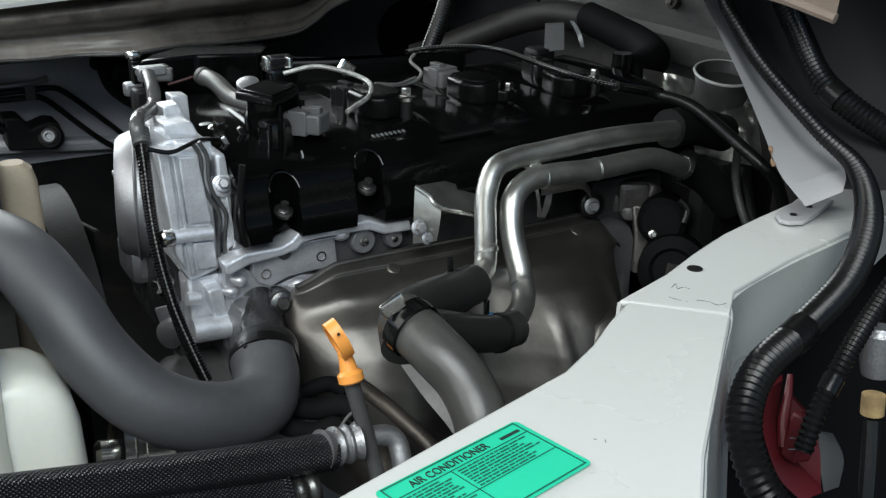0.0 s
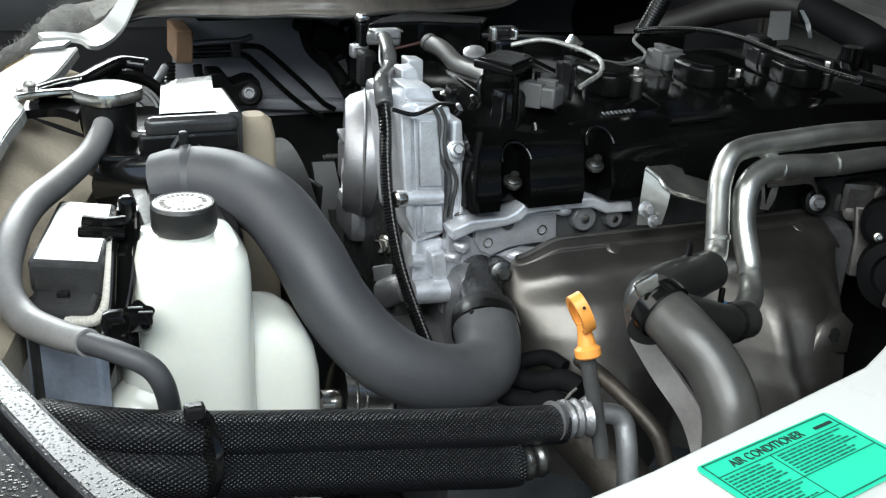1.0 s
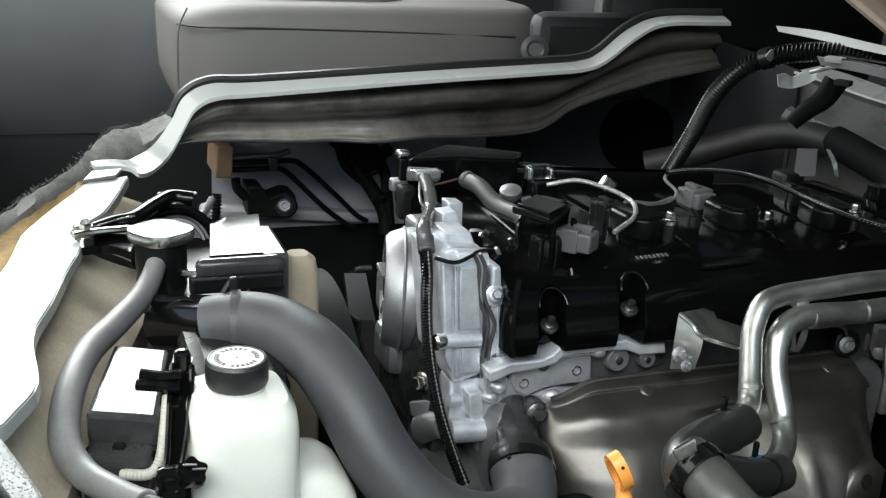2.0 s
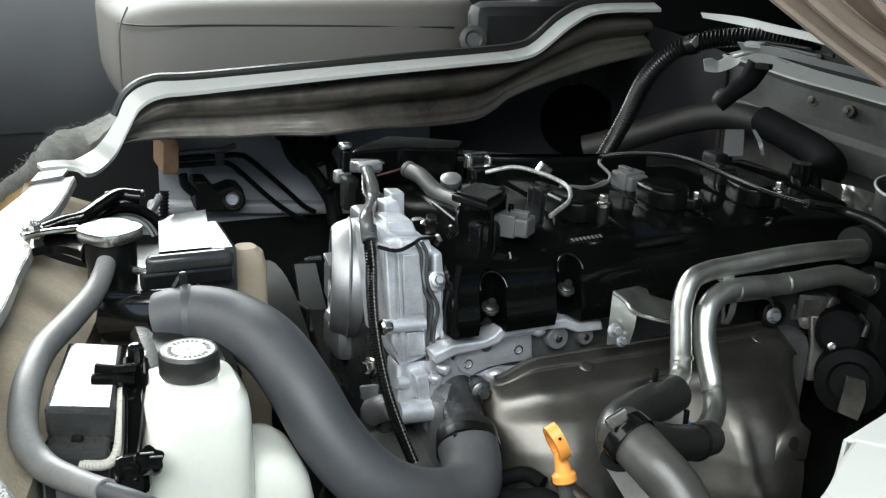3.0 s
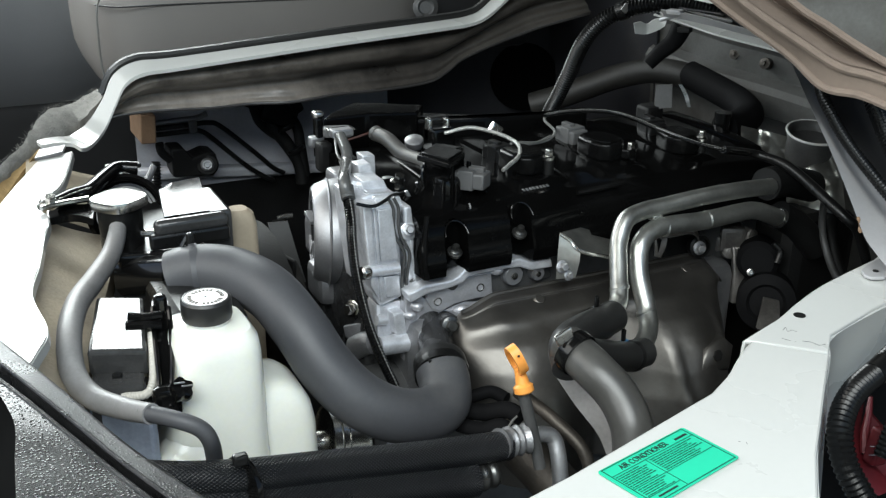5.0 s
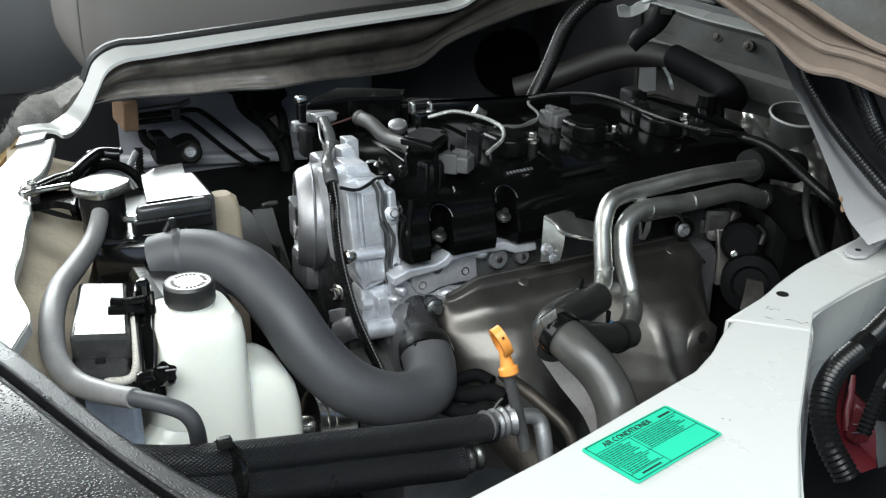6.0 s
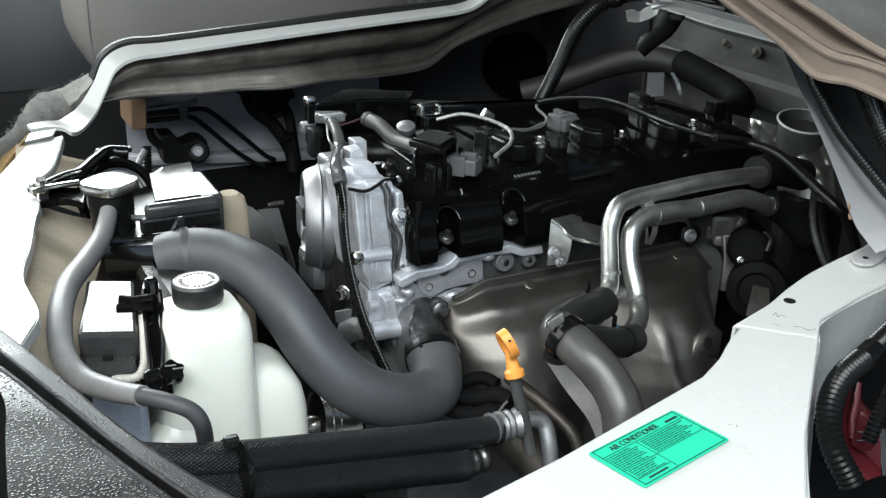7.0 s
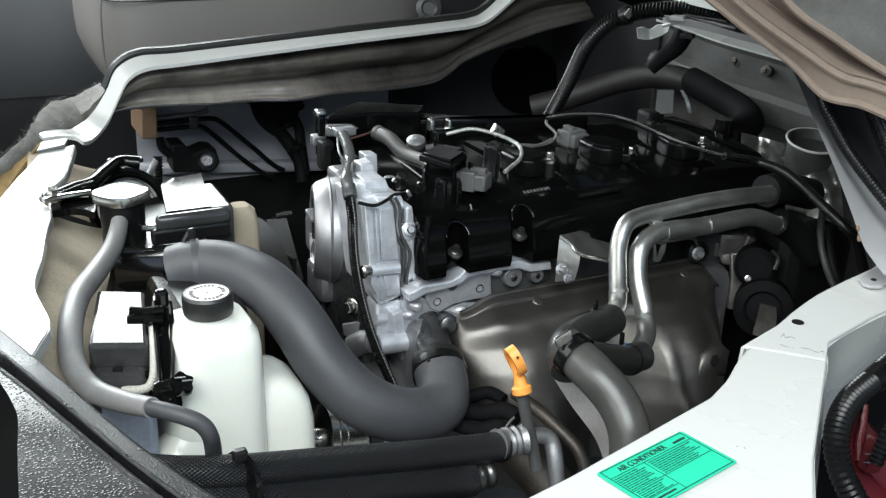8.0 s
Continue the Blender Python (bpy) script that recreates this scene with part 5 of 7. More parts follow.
# tee hose
tee = thing("tee_hose", (0.05, -0.18, 0.74), "black rubber tee hose clamped to the coolant pipes", "hose")
part("arm", tube([(0.100, -0.158, 0.764), (0.076, -0.170, 0.767), (0.033, -0.196, 0.777), (-0.000, -0.223, 0.783), (-0.012, -0.248, 0.775)], 0.0165, 20), RUBBER, tee)
part("arm", tube([(0.126, -0.180, 0.728), (0.098, -0.190, 0.734), (0.056, -0.213, 0.755), (0.014, -0.234, 0.777)], 0.0150, 20), RUBBER, tee)
part("arm", tube([(-0.007, -0.231, 0.790), (-0.004, -0.247, 0.786), (0.000, -0.271, 0.779), (0.008, -0.292, 0.765), (0.009, -0.313, 0.746), (0.006, -0.324, 0.718), (0.005, -0.327, 0.685)], 0.0185, 22), TEE_GREY, tee, "grey lower hose of the tee")
band_ = part("clamp", lathe([(0.0205, -0.0055), (0.021, 0), (0.0205, 0.0055)], (-0.006, -0.245, 0.788), Vector((0.022, -0.242, 0.760)) - Vector((0.015, -0.215, 0.768)), 26), GLOSS_BLACK, tee, "gloss black band clamp")
part("clamp_tag", box((-0.022, -0.250, 0.809), (0.018, 0.004, 0.012), 0.002, Matrix.Rotation(radians(-25), 4, "Y")), STEEL, band_, "bright clamp lock")
part("clamp", lathe([(0.0175, -0.004), (0.018, 0), (0.0175, 0.004)], (0.079, -0.166, 0.765), Vector((0.083, -0.180, 0.777)) - Vector((0.045, -0.189, 0.774)), 24), SATIN_BLACK, tee)
part("clamp", lathe([(0.016, -0.004), (0.0165, 0), (0.016, 0.004)], (0.106, -0.186, 0.731), Vector((0.104, -0.206, 0.745)) - Vector((0.071, -0.211, 0.750)), 24), SATIN_BLACK, tee)
for q in ((0.076, -0.164, 0.779), (0.101, -0.179, 0.744)):
    part("clamp_ear", box(q, (0.009, 0.006, 0.006), 0.002), BLUE_CLIP, tee, "clamp ear with blue paint mark")
    part("clamp_pin", box((q[0] - 0.002, q[1], q[2] + 0.008), (0.004, 0.004, 0.014), 0.001), GLOSS_BLACK, tee)

# dipstick
dip = thing("oil_dipstick", (-0.03, -0.2, 0.65), "oil dipstick with orange looped plastic handle", "dipstick")
lp = [(math.cos(a), math.sin(a)) for a in (2 * math.pi * k / 14 for k in range(14))]
U, Wv = Vector((0.42, 0.05, -0.9)).normalized(), Vector((0.01, 0.999, 0.05)).normalized()
c0 = Vector((-0.041, -0.204, 0.769))
ring = [c0 + U * (0.0145 * c) + Wv * (0.0098 * s) for c, s in lp]
ring.append(ring[0])
rb = bmesh.new()
vs = []
nrm = U.cross(Wv).normalized()
for p in catmull(ring, 3):
    o = (p - c0).normalized()
    vs.append([rb.verts.new(p + o * dx + nrm * dy) for dx, dy in ((-0.002, -0.0044), (0.002, -0.0044), (0.002, 0.0044), (-0.002, 0.0044))])
for a, b in zip(vs, vs[1:]):
    for k in range(4):
        rb.faces.new((a[k], a[(k + 1) % 4], b[(k + 1) % 4], b[k]))
loop_ = part("handle_loop", rb, ORANGE, dip, "orange plastic loop", 50)
part("pin_hole", lathe([(0.0012, 0), (0.0012, 0.0006)], c0 - U * 0.012 - Wv * 0.0082 - Wv * 0.003, -U * 0.6 - Wv, 10), DULL_BLACK, loop_)
part("handle_neck", lathe([(0.005, -0.006), (0.0054, 0.002), (0.0066, 0.010), (0.0094, 0.0125), (0.0094, 0.018), (0.0075, 0.0195)], (-0.035, -0.202, 0.753), Vector((-0.034, -0.206, 0.742)) - Vector((-0.035, -0.202, 0.753)), 18), ORANGE, dip)
part("tube", tube([(-0.034, -0.205, 0.742), (-0.030, -0.207, 0.721), (-0.024, -0.212, 0.691), (-0.019, -0.219, 0.656)], 0.0058, 12), DARK_CAST, dip, "dull steel guide tube")

# ---- radiator side ----
rt = thing("radiator", (-0.3, 0.1, 0.6), "radiator with black plastic top tank and dusty core", "radiator")
settle(rt, (0.0081, 0.0453, -0.0269), 1.045)
part("top_tank", box((-0.288, 0.12, 0.775), (0.07, 0.42, 0.08), 0.012), SATIN_BLACK, rt)
part("core", box((-0.288, 0.16, 0.56), (0.045, 0.5, 0.36), 0.004), DULL_BLACK, rt)
part("neck", tube([(-0.292, 0.016, 0.813), (-0.308, 0.039, 0.806), (-0.328, 0.070, 0.797)], 0.022, 20), GLOSS_BLACK, rt)
part("upper_rib", box((-0.303, 0.055, 0.819), (0.075, 0.012, 0.014), 0.003, Matrix.Rotation(radians(-12), 4, "Z")), GLOSS_BLACK, rt)
filler = part("filler_neck", lathe([(0.022, -0.06), (0.022, -0.02), (0.0225, -0.016), (0.0225, 0.002)], (-0.324, 0.122, 0.852), (0, 0, 1), 24), SATIN_BLACK, rt)
part("filler_cap", lathe([(0.024, -0.003), (0.0265, -0.002), (0.0275, 0.003), (0.0262, 0.008), (0.02, 0.0095), (0.004, 0.0098)], (-0.324, 0.122, 0.858), (0, 0, 1), 60, wave=lambda a: 1 + 0.06 * math.cos(a * 4 + 0.6)), STEEL, filler, "bright pressed metal radiator cap")
part("stub", tube([(-0.294, 0.103, 0.828), (-0.306, 0.109, 0.827), (-0.312, 0.113, 0.829)], 0.004, 10), STEEL, rt)

shroud = thing("fan_shroud", (-0.22, 0.15, 0.6), "black fan shroud with dusty beige side", "fan shroud")
settle(shroud, (0.0143, 0.0581, -0.0329), 1.055)
part("cover", box((-0.249, 0.106, 0.828), (0.054, 0.082, 0.055), 0.004, Matrix.Rotation(radians(1), 4, "X")), BOX_BLACK, shroud)


def scoop_point(u, v):
    """A moulded hood on the cover's top, kept nearly flat to mirror the window."""
    return Vector((-0.290 + 0.046 * u + 0.012 * v, 0.068 + (0.078 + 0.010 * u) * v, 0.8565 + (0.008 - 0.004 * (1 - ease(u * 3.0))) * v ** 3))

hood_bm = grid(scoop_point, 24, 16)
hood_low = bmesh.ops.extrude_face_region(hood_bm, geom=hood_bm.faces[:])
bmesh.ops.translate(hood_bm, vec=(0, 0.004, -0.004), verts=[v for v in hood_low["geom"] if isinstance(v, bmesh.types.BMVert)])
bmesh.ops.recalc_face_normals(hood_bm, faces=hood_bm.faces)
part("hood", hood_bm, BOX_BLACK, shroud, "curved moulded hood", 60)
part("front_lip", box((-0.266, 0.061, 0.848), (0.074, 0.014, 0.016), 0.006, seg=4), BOX_BLACK, shroud)
part("front_lip", box((-0.269, 0.057, 0.835), (0.08, 0.010, 0.016), 0.003), SATIN_BLACK, shroud)
part("side", loft([(-0.203, 0.10, 0.50, 0.019, 0.014), (-0.204, 0.10, 0.72, 0.018, 0.014), (-0.205, 0.10, 0.825, 0.0165, 0.014), (-0.206, 0.10, 0.838, 0.0145, 0.013), (-0.207, 0.10, 0.843, 0.009, 0.010)], 40, 3), BEIGE, shroud, "dusty beige side plate")
part("ring", lathe([(0.17, 0), (0.17, 0.03), (0.16, 0.03), (0.16, 0.0)], (-0.185, 0.17, 0.62), (1, 0, 0), 48), DULL_BLACK, shroud)
fan = thing("cooling_fan", (-0.15, 0.17, 0.62), "dark cooling fan behind the radiator", "fan")
settle(fan, (0.0182, 0.0592, -0.0318), 1.055)
part("hub", lathe([(0.05, 0), (0.05, 0.03), (0.03, 0.045)], (-0.17, 0.17, 0.62), (1, 0, 0), 24), DULL_BLACK, fan)
for k in range(7):
    a = 2 * math.pi * k / 7
    part("blade", box((-0.155, 0.17 + 0.1 * math.cos(a), 0.62 + 0.1 * math.sin(a)), (0.006, 0.11, 0.055), 0.002, Matrix.Rotation(a, 4, "X") @ Matrix.Rotation(radians(30), 4, "Y")), DULL_BLACK, fan)

# bracket with rod from the rim to the radiator, and the round horn behind the cap
rb2 = thing("radiator_stay", (-0.35, 0.22, 0.82), "black stay with steel rod bolted to the white rim", "stay")
part("arm", tube([(-0.378, 0.226, 0.832), (-0.355, 0.243, 0.834), (-0.336, 0.252, 0.835), (-0.314, 0.289, 0.836), (-0.291, 0.322, 0.836), (-0.268, 0.318, 0.834)], 0.0085, 12), GLOSS_BLACK, rb2)
part("arm_edge", tube([(-0.373, 0.222, 0.838), (-0.352, 0.235, 0.840), (-0.334, 0.243, 0.841)], 0.0014, 8), STEEL, rb2, "bright line along its edge")
part("rod", tube([(-0.392, 0.207, 0.836), (-0.372, 0.215, 0.836), (-0.341, 0.219, 0.836)], 0.0034, 10), STEEL, rb2, "bright steel rod")
part("lower_arm", strip([(-0.388, 0.206, 0.824), (-0.360, 0.207, 0.824), (-0.343, 0.192, 0.822)], [(-0.384, 0.232, 0.826), (-0.360, 0.238, 0.826), (-0.332, 0.236, 0.824)], 0.008, 4), GLOSS_BLACK, rb2)
part("bolt", bolt_bm((-0.381, 0.222, 0.837), (0.1, -0.3, 0.9), 0.0060, 0.007), STEEL, rb2)
part("washer", lathe([(0.012, 0), (0.012, 0.002)], (-0.381, 0.222, 0.835), (0.1, -0.3, 0.9), 20), STEEL, rb2)
part("clip", box((-0.284, 0.322, 0.838), (0.042, 0.012, 0.006), 0.002, Matrix.Rotation(radians(-6), 4, "Z")), SATIN_BLACK, rb2)
horn = thing("horn_disc", (-0.28, 0.2, 0.8), "round black disc housing behind the radiator cap", "horn")
HD = Vector((-0.291, 0.290, 0.790))
part("disc", lathe([(0.030, -0.02), (0.042, -0.018), (0.0475, -0.008), (0.0465, 0.003), (0.042, 0.006), (0.038, 0.001), (0.036, -0.006), (0.020, -0.008), (0.018, -0.004), (0.006, -0.003)], HD, (-0.25, -0.85, 0.45), 40), GLOSS_BLACK, horn)
part("inner_ring", lathe([(0.031, -0.008), (0.032, -0.002), (0.029, -0.002), (0.028, -0.008)], HD, (-0.25, -0.85, 0.45), 36), SATIN_BLACK, horn)
part("top_bridge", strip([(-0.297, 0.322, 0.833), (-0.286, 0.319, 0.836), (-0.275, 0.318, 0.834)], [(-0.297, 0.314, 0.824), (-0.287, 0.311, 0.827), (-0.277, 0.311, 0.825)], 0.004, 3), STEEL, horn, "worn metal bridge")
part("side_arm", tube([(-0.262, 0.318, 0.812), (-0.252, 0.330, 0.820), (-0.245, 0.338, 0.828)], 0.0042, 10), CAST_DULL, horn)
part("rear_spring", tube([(-0.235, 0.371, 0.824), (-0.237, 0.366, 0.808), (-0.239, 0.361, 0.785)], 0.0065, 12, rib=0.004, depth=0.002), SATIN_BLACK, horn)

# tan foam inside the front rim
fs = thing("foam_seal", (-0.43, 0.2, 0.55), "dusty tan foam seal between rim and radiator", "foam seal")
for u0, u1 in ((0.0, 0.575), (0.67, 0.85)):
    foam_bm = grid(lambda u, v: Vector((-0.475 + 0.115 * (u0 + (u1 - u0) * u) + (0.05 + 0.09 * (u0 + (u1 - u0) * u)) * v, -0.18 + 0.80 * (u0 + (u1 - u0) * u), 0.812 - 0.05 * v + 0.004 * math.sin(9 * u + 4 * v))), 24, 10)
    rimmed = bmesh.ops.extrude_face_region(foam_bm, geom=foam_bm.faces[:])
    bmesh.ops.translate(foam_bm, vec=(0, 0, -0.03), verts=[v for v in rimmed["geom"] if isinstance(v, bmesh.types.BMVert)])
    bmesh.ops.recalc_face_normals(foam_bm, faces=foam_bm.faces)
    part("foam_piece", foam_bm, TAN, fs)
part("front_strip", box((-0.462, 0.1, 0.64), (0.03, 0.56, 0.24), 0.005), TAN, fs)

# small dusty hose from the filler neck
sh = thing("overflow_hose", (-0.36, -0.05, 0.75), "dusty grey rubber overflow hose beside the tank", "hose")
SH = [(-0.320, 0.162, 0.828), (-0.328, 0.137, 0.818), (-0.341, 0.105, 0.810), (-0.364, 0.060, 0.806), (-0.389, 0.008, 0.805), (-0.404, -0.047, 0.800), (-0.409, -0.095, 0.788), (-0.399, -0.126, 0.779), (-0.380, -0.161, 0.782), (-0.365, -0.192, 0.790)]
part("thick_hose", tube(SH, 0.0106, 18, radius=lambda f: 0.80 + 0.24 * math.sin(math.pi * min(1, f * 1.03))), DUSTY_HOSE, sh)
part("thin_hose", tube([(-0.370, -0.185, 0.789), (-0.365, -0.192, 0.790), (-0.348, -0.209, 0.789), (-0.334, -0.216, 0.782), (-0.327, -0.217, 0.770), (-0.323, -0.209, 0.748), (-0.322, -0.201, 0.727)], 0.0068, 16), HOSE_GREY, sh)

# reservoir
tank = thing("coolant_reservoir", (-0.295, -0.11, 0.55), "milky plastic coolant reservoir with black screw cap", "reservoir")
settle(tank, (0.0050, 0.0215, -0.0175), 1.027)
tb = loft([(-0.303, -0.118, 0.54, 0.0465, 0.05), (-0.303, -0.118, 0.68, 0.0455, 0.048), (-0.303, -0.116, 0.72, 0.045, 0.046), (-0.300, -0.115, 0.76, 0.0425, 0.0425), (-0.296, -0.114, 0.80, 0.0378, 0.0392), (-0.296, -0.113, 0.812, 0.0362, 0.0372), (-0.2965, -0.113, 0.8195, 0.0315, 0.0315), (-0.297, -0.113, 0.822, 0.018, 0.018)], 48, 4.5)
part("tank", tb, MILKY, tank)
part("side_lobe", loft([(-0.240, -0.105, 0.54, 0.034, 0.046), (-0.241, -0.105, 0.66, 0.0335, 0.045), (-0.242, -0.105, 0.715, 0.0325, 0.044), (-0.2445, -0.105, 0.733, 0.0315, 0.042), (-0.248, -0.105, 0.745, 0.0285, 0.0385), (-0.253, -0.106, 0.754, 0.0235, 0.033), (-0.260, -0.107, 0.760, 0.016, 0.023)], 40, 4), MILKY, tank)
part("front_lobe", loft([(-0.335, -0.15, 0.54, 0.03, 0.03), (-0.335, -0.15, 0.70, 0.028, 0.026), (-0.332, -0.146, 0.725, 0.022, 0.02), (-0.33, -0.143, 0.735, 0.012, 0.012)], 32, 3.5), MILKY, tank)
part("neck", lathe([(0.0185, 0), (0.0185, 0.012)], (-0.2965, -0.113, 0.815), (0, 0, 1), 28), MILKY, tank)
cap = part("cap", lathe([(0.0205, -0.0005), (0.0215, 0.002), (0.0215, 0.0165), (0.020, 0.0185), (0.0185, 0.0188), (0.0183, 0.0172)], (-0.2975, -0.113, 0.826), (0, 0, 1), 48, wave=lambda a: 1 + 0.008 * math.cos(a * 24)), RUBBER, tank, "black ribbed screw cap")
part("cap_disc", lathe([(0.0182, 0), (0.0182, 0.0012)], (-0.2975, -0.113, 0.8432), (0, 0, 1), 40), WHITE_PRINT, cap, "white printed disc")
for k in range(26):
    a = 2 * math.pi * k / 26
    if k % 7 == 3:
        continue
    part("print_mark", box((-0.2975 + 0.0138 * math.cos(a), -0.113 + 0.0138 * math.sin(a), 0.8446), (0.0034, 0.0022, 0.0004), 0, Matrix.Rotation(a, 4, "Z")), RUSTY, cap)
part("print_dot", lathe([(0.001, 0), (0.001, 0.0004)], (-0.2975, -0.113, 0.8444), (0, 0, 1), 10), INK, cap)

# fuse box
fb = thing("relay_box", (-0.365, -0.05, 0.7), "gloss black relay box beside the radiator", "relay box")
FT = [(-0.369, 0.029, 0.800)[:2], (-0.328, 0.010, 0.800)[:2], (-0.348, -0.100, 0.800)[:2], (-0.395, -0.081, 0.800)[:2]]
FC = Vector((sum(p[0] for p in FT) / 4, sum(p[1] for p in FT) / 4, 0.8))
box_lid = part("lid", plate(FT, 0.775, 0.80, 0.004, Matrix.Translation(FC) @ Matrix.Rotation(radians(1), 4, "X") @ Matrix.Translation(-FC)), BOX_BLACK, fb)
part("lower_body", box((-0.368, -0.072, 0.74), (0.046, 0.085, 0.075), 0.005, Matrix.Rotation(radians(-14), 4, "Z")), BOX_BLACK, fb)
part("lip", box((-0.3722, -0.0935, 0.771), (0.052, 0.007, 0.006), 0.0015, Matrix.Rotation(radians(-22), 4, "Z")), GLOSS_BLACK, fb)
part("latch", box((-0.3745, -0.0965, 0.773), (0.008, 0.006, 0.016), 0.0012, Matrix.Rotation(radians(-22), 4, "Z")), SATIN_BLACK, box_lid)
part("light_side", box((-0.376, -0.117, 0.732), (0.06, 0.01, 0.06), 0.004, Matrix.Rotation(radians(-40), 4, "Z")), BLUE_GREY, fb, "blue-grey plastic lower side")

# pipe bracket beside the tank
pb = thing("tank_bracket", (-0.335, -0.1, 0.7), "black moulded bracket with bent steel pipe beside the reservoir", "bracket")
spine = part("spine", strip([(-0.334, -0.062, 0.822), (-0.337, -0.078, 0.809), (-0.343, -0.108, 0.791), (-0.347, -0.129, 0.780), (-0.353, -0.144, 0.767)], [(-0.320, -0.063, 0.821), (-0.324, -0.082, 0.807), (-0.331, -0.111, 0.789), (-0.336, -0.131, 0.779), (-0.342, -0.147, 0.765)], (0.002, 0.009, 0), 5), GLOSS_BLACK, pb)
part("spine_rib", tube([(-0.334, -0.067, 0.823), (-0.338, -0.083, 0.810), (-0.343, -0.113, 0.793), (-0.347, -0.134, 0.783), (-0.354, -0.148, 0.770)], 0.0022, 8), GLOSS_BLACK, spine)
part("spine_rib", tube([(-0.321, -0.069, 0.821), (-0.324, -0.087, 0.809), (-0.331, -0.116, 0.792), (-0.337, -0.136, 0.781), (-0.342, -0.151, 0.769)], 0.0022, 8), GLOSS_BLACK, spine)
part("crossbar", tube([(-0.357, -0.076, 0.822), (-0.344, -0.081, 0.821), (-0.330, -0.082, 0.821)], 0.0042, 10), GLOSS_BLACK, pb)
part("crossbar", tube([(-0.360, -0.080, 0.816), (-0.345, -0.086, 0.816), (-0.332, -0.087, 0.814)], 0.0042, 10), GLOSS_BLACK, pb)
part("crossbar_web", box((-0.345, -0.080, 0.817), (0.028, 0.004, 0.007), 0.001), SATIN_BLACK, pb)
part("eye", box((-0.327, -0.065, 0.822), (0.012, 0.012, 0.022), 0.004), GLOSS_BLACK, pb)
part("lower_foot", box((-0.343, -0.143, 0.770), (0.024, 0.016, 0.030), 0.006), GLOSS_BLACK, pb)
knob_ = part("knob", lathe([(0.005, -0.004), (0.009, -0.002), (0.010, 0.003), (0.009, 0.008), (0.004, 0.009)], (-0.333, -0.146, 0.778), (0.25, -0.55, 0.8), 40, wave=lambda a: 1 + 0.14 * math.cos(5 * a)), GLOSS_BLACK, pb, "black star-shaped knob")
for k in (-1, 1):
    part("knob_rib", box((-0.331 + 0.003 * k, -0.1535, 0.7885 - 0.002 * k), (0.009, 0.0015, 0.0012), 0.0004, Matrix.Rotation(radians(-12), 4, "Z")), CAST_DULL, knob_)
part("steel_pipe", tube([(-0.340, -0.084, 0.806), (-0.345, -0.107, 0.791), (-0.350, -0.122, 0.778), (-0.358, -0.127, 0.772), (-0.374, -0.114, 0.767)], 0.004, 10, rib=0.003, depth=0.0005), PALE_TUBE, pb, "cream sheathed pipe")

# braided air conditioning hose
ac = thing("air_conditioning_hose", (-0.2, -0.26, 0.7), "thick braided black hose with crimped aluminium end", "hose")
settle(ac, (0.0126, 0.0291, -0.0224), 1.045)
part("sleeve", tube([(-0.399, -0.249, 0.777), (-0.363, -0.269, 0.776), (-0.320, -0.276, 0.770), (-0.249, -0.262, 0.749), (-0.174, -0.250, 0.728), (-0.117, -0.243, 0.715), (-0.070, -0.241, 0.707)], 0.0135, 24, 14), BRAID, ac)
part("sleeve", tube([(-0.401, -0.255, 0.763), (-0.366, -0.275, 0.759), (-0.323, -0.283, 0.751), (-0.252, -0.270, 0.728), (-0.178, -0.258, 0.707), (-0.124, -0.252, 0.692), (-0.108, -0.252, 0.690)], 0.0155, 24, 14), BRAID, ac)
part("strap", lathe([(0.0258, -0.0022), (0.0262, 0), (0.0258, 0.0022)], (-0.320, -0.280, 0.761), (1, 0.25, -0.15), 24), GLOSS_BLACK, ac, "black cable tie")
part("strap_head", box((-0.323, -0.290, 0.794), (0.011, 0.008, 0.009), 0.002), SATIN_BLACK, ac)
part("crimp", tube([(-0.078, -0.242, 0.711), (-0.062, -0.239, 0.708), (-0.049, -0.240, 0.708)], 0.0132, 20, 8, radius=lambda s: 1 + 0.09 * math.cos(s * 19)), CAST_DULL, ac, "crimped aluminium ferrule")
part("end_pipe", tube([(-0.054, -0.238, 0.707), (-0.032, -0.237, 0.706), (-0.020, -0.240, 0.700), (-0.019, -0.249, 0.683), (-0.019, -0.256, 0.654)], 0.0076, 14), CAST_DULL, ac, "dull aluminium pipe")
part("crimp", tube([(-0.112, -0.250, 0.689), (-0.098, -0.248, 0.687), (-0.086, -0.247, 0.687)], 0.0125, 20, 8, radius=lambda s: 1 + 0.07 * math.cos(s * 15)), DARK_STEEL, ac)

# compressor parts low down between tank and engine
cp = thing("compressor", (-0.125, -0.035, 0.555), "dull metal compressor with pulley low beside the engine", "compressor")
CD, CA = Vector((-0.125, -0.035, 0.615)), Vector((-0.990, 0.045, 0.135))
part("drum", lathe([(0.030, 0.0), (0.034, 0.002), (0.034, 0.024), (0.0325, 0.025), (0.0325, 0.028), (0.036, 0.028), (0.036, 0.042), (0.031, 0.044), (0.012, 0.046)], CD, CA, 40), STEEL, cp, "bright ringed drum")
part("shaft", lathe([(0.011, 0), (0.011, 0.012), (0.008, 0.016)], CD + CA * 0.044, CA, 16), STEEL, cp)
part("ring", lathe([(0.0365, 0), (0.0375, 0.001), (0.0365, 0.002)], CD + CA * 0.032, CA, 36), STEEL, cp)
# dark body colour stands in for the shaded gaps around it
part("body", lathe([(0.026, 0.0), (0.026, 0.03), (0.034, 0.034), (0.036, 0.12), (0.028, 0.13)], CD + CA * -0.004, -CA, 32), DARK_CAST, cp)
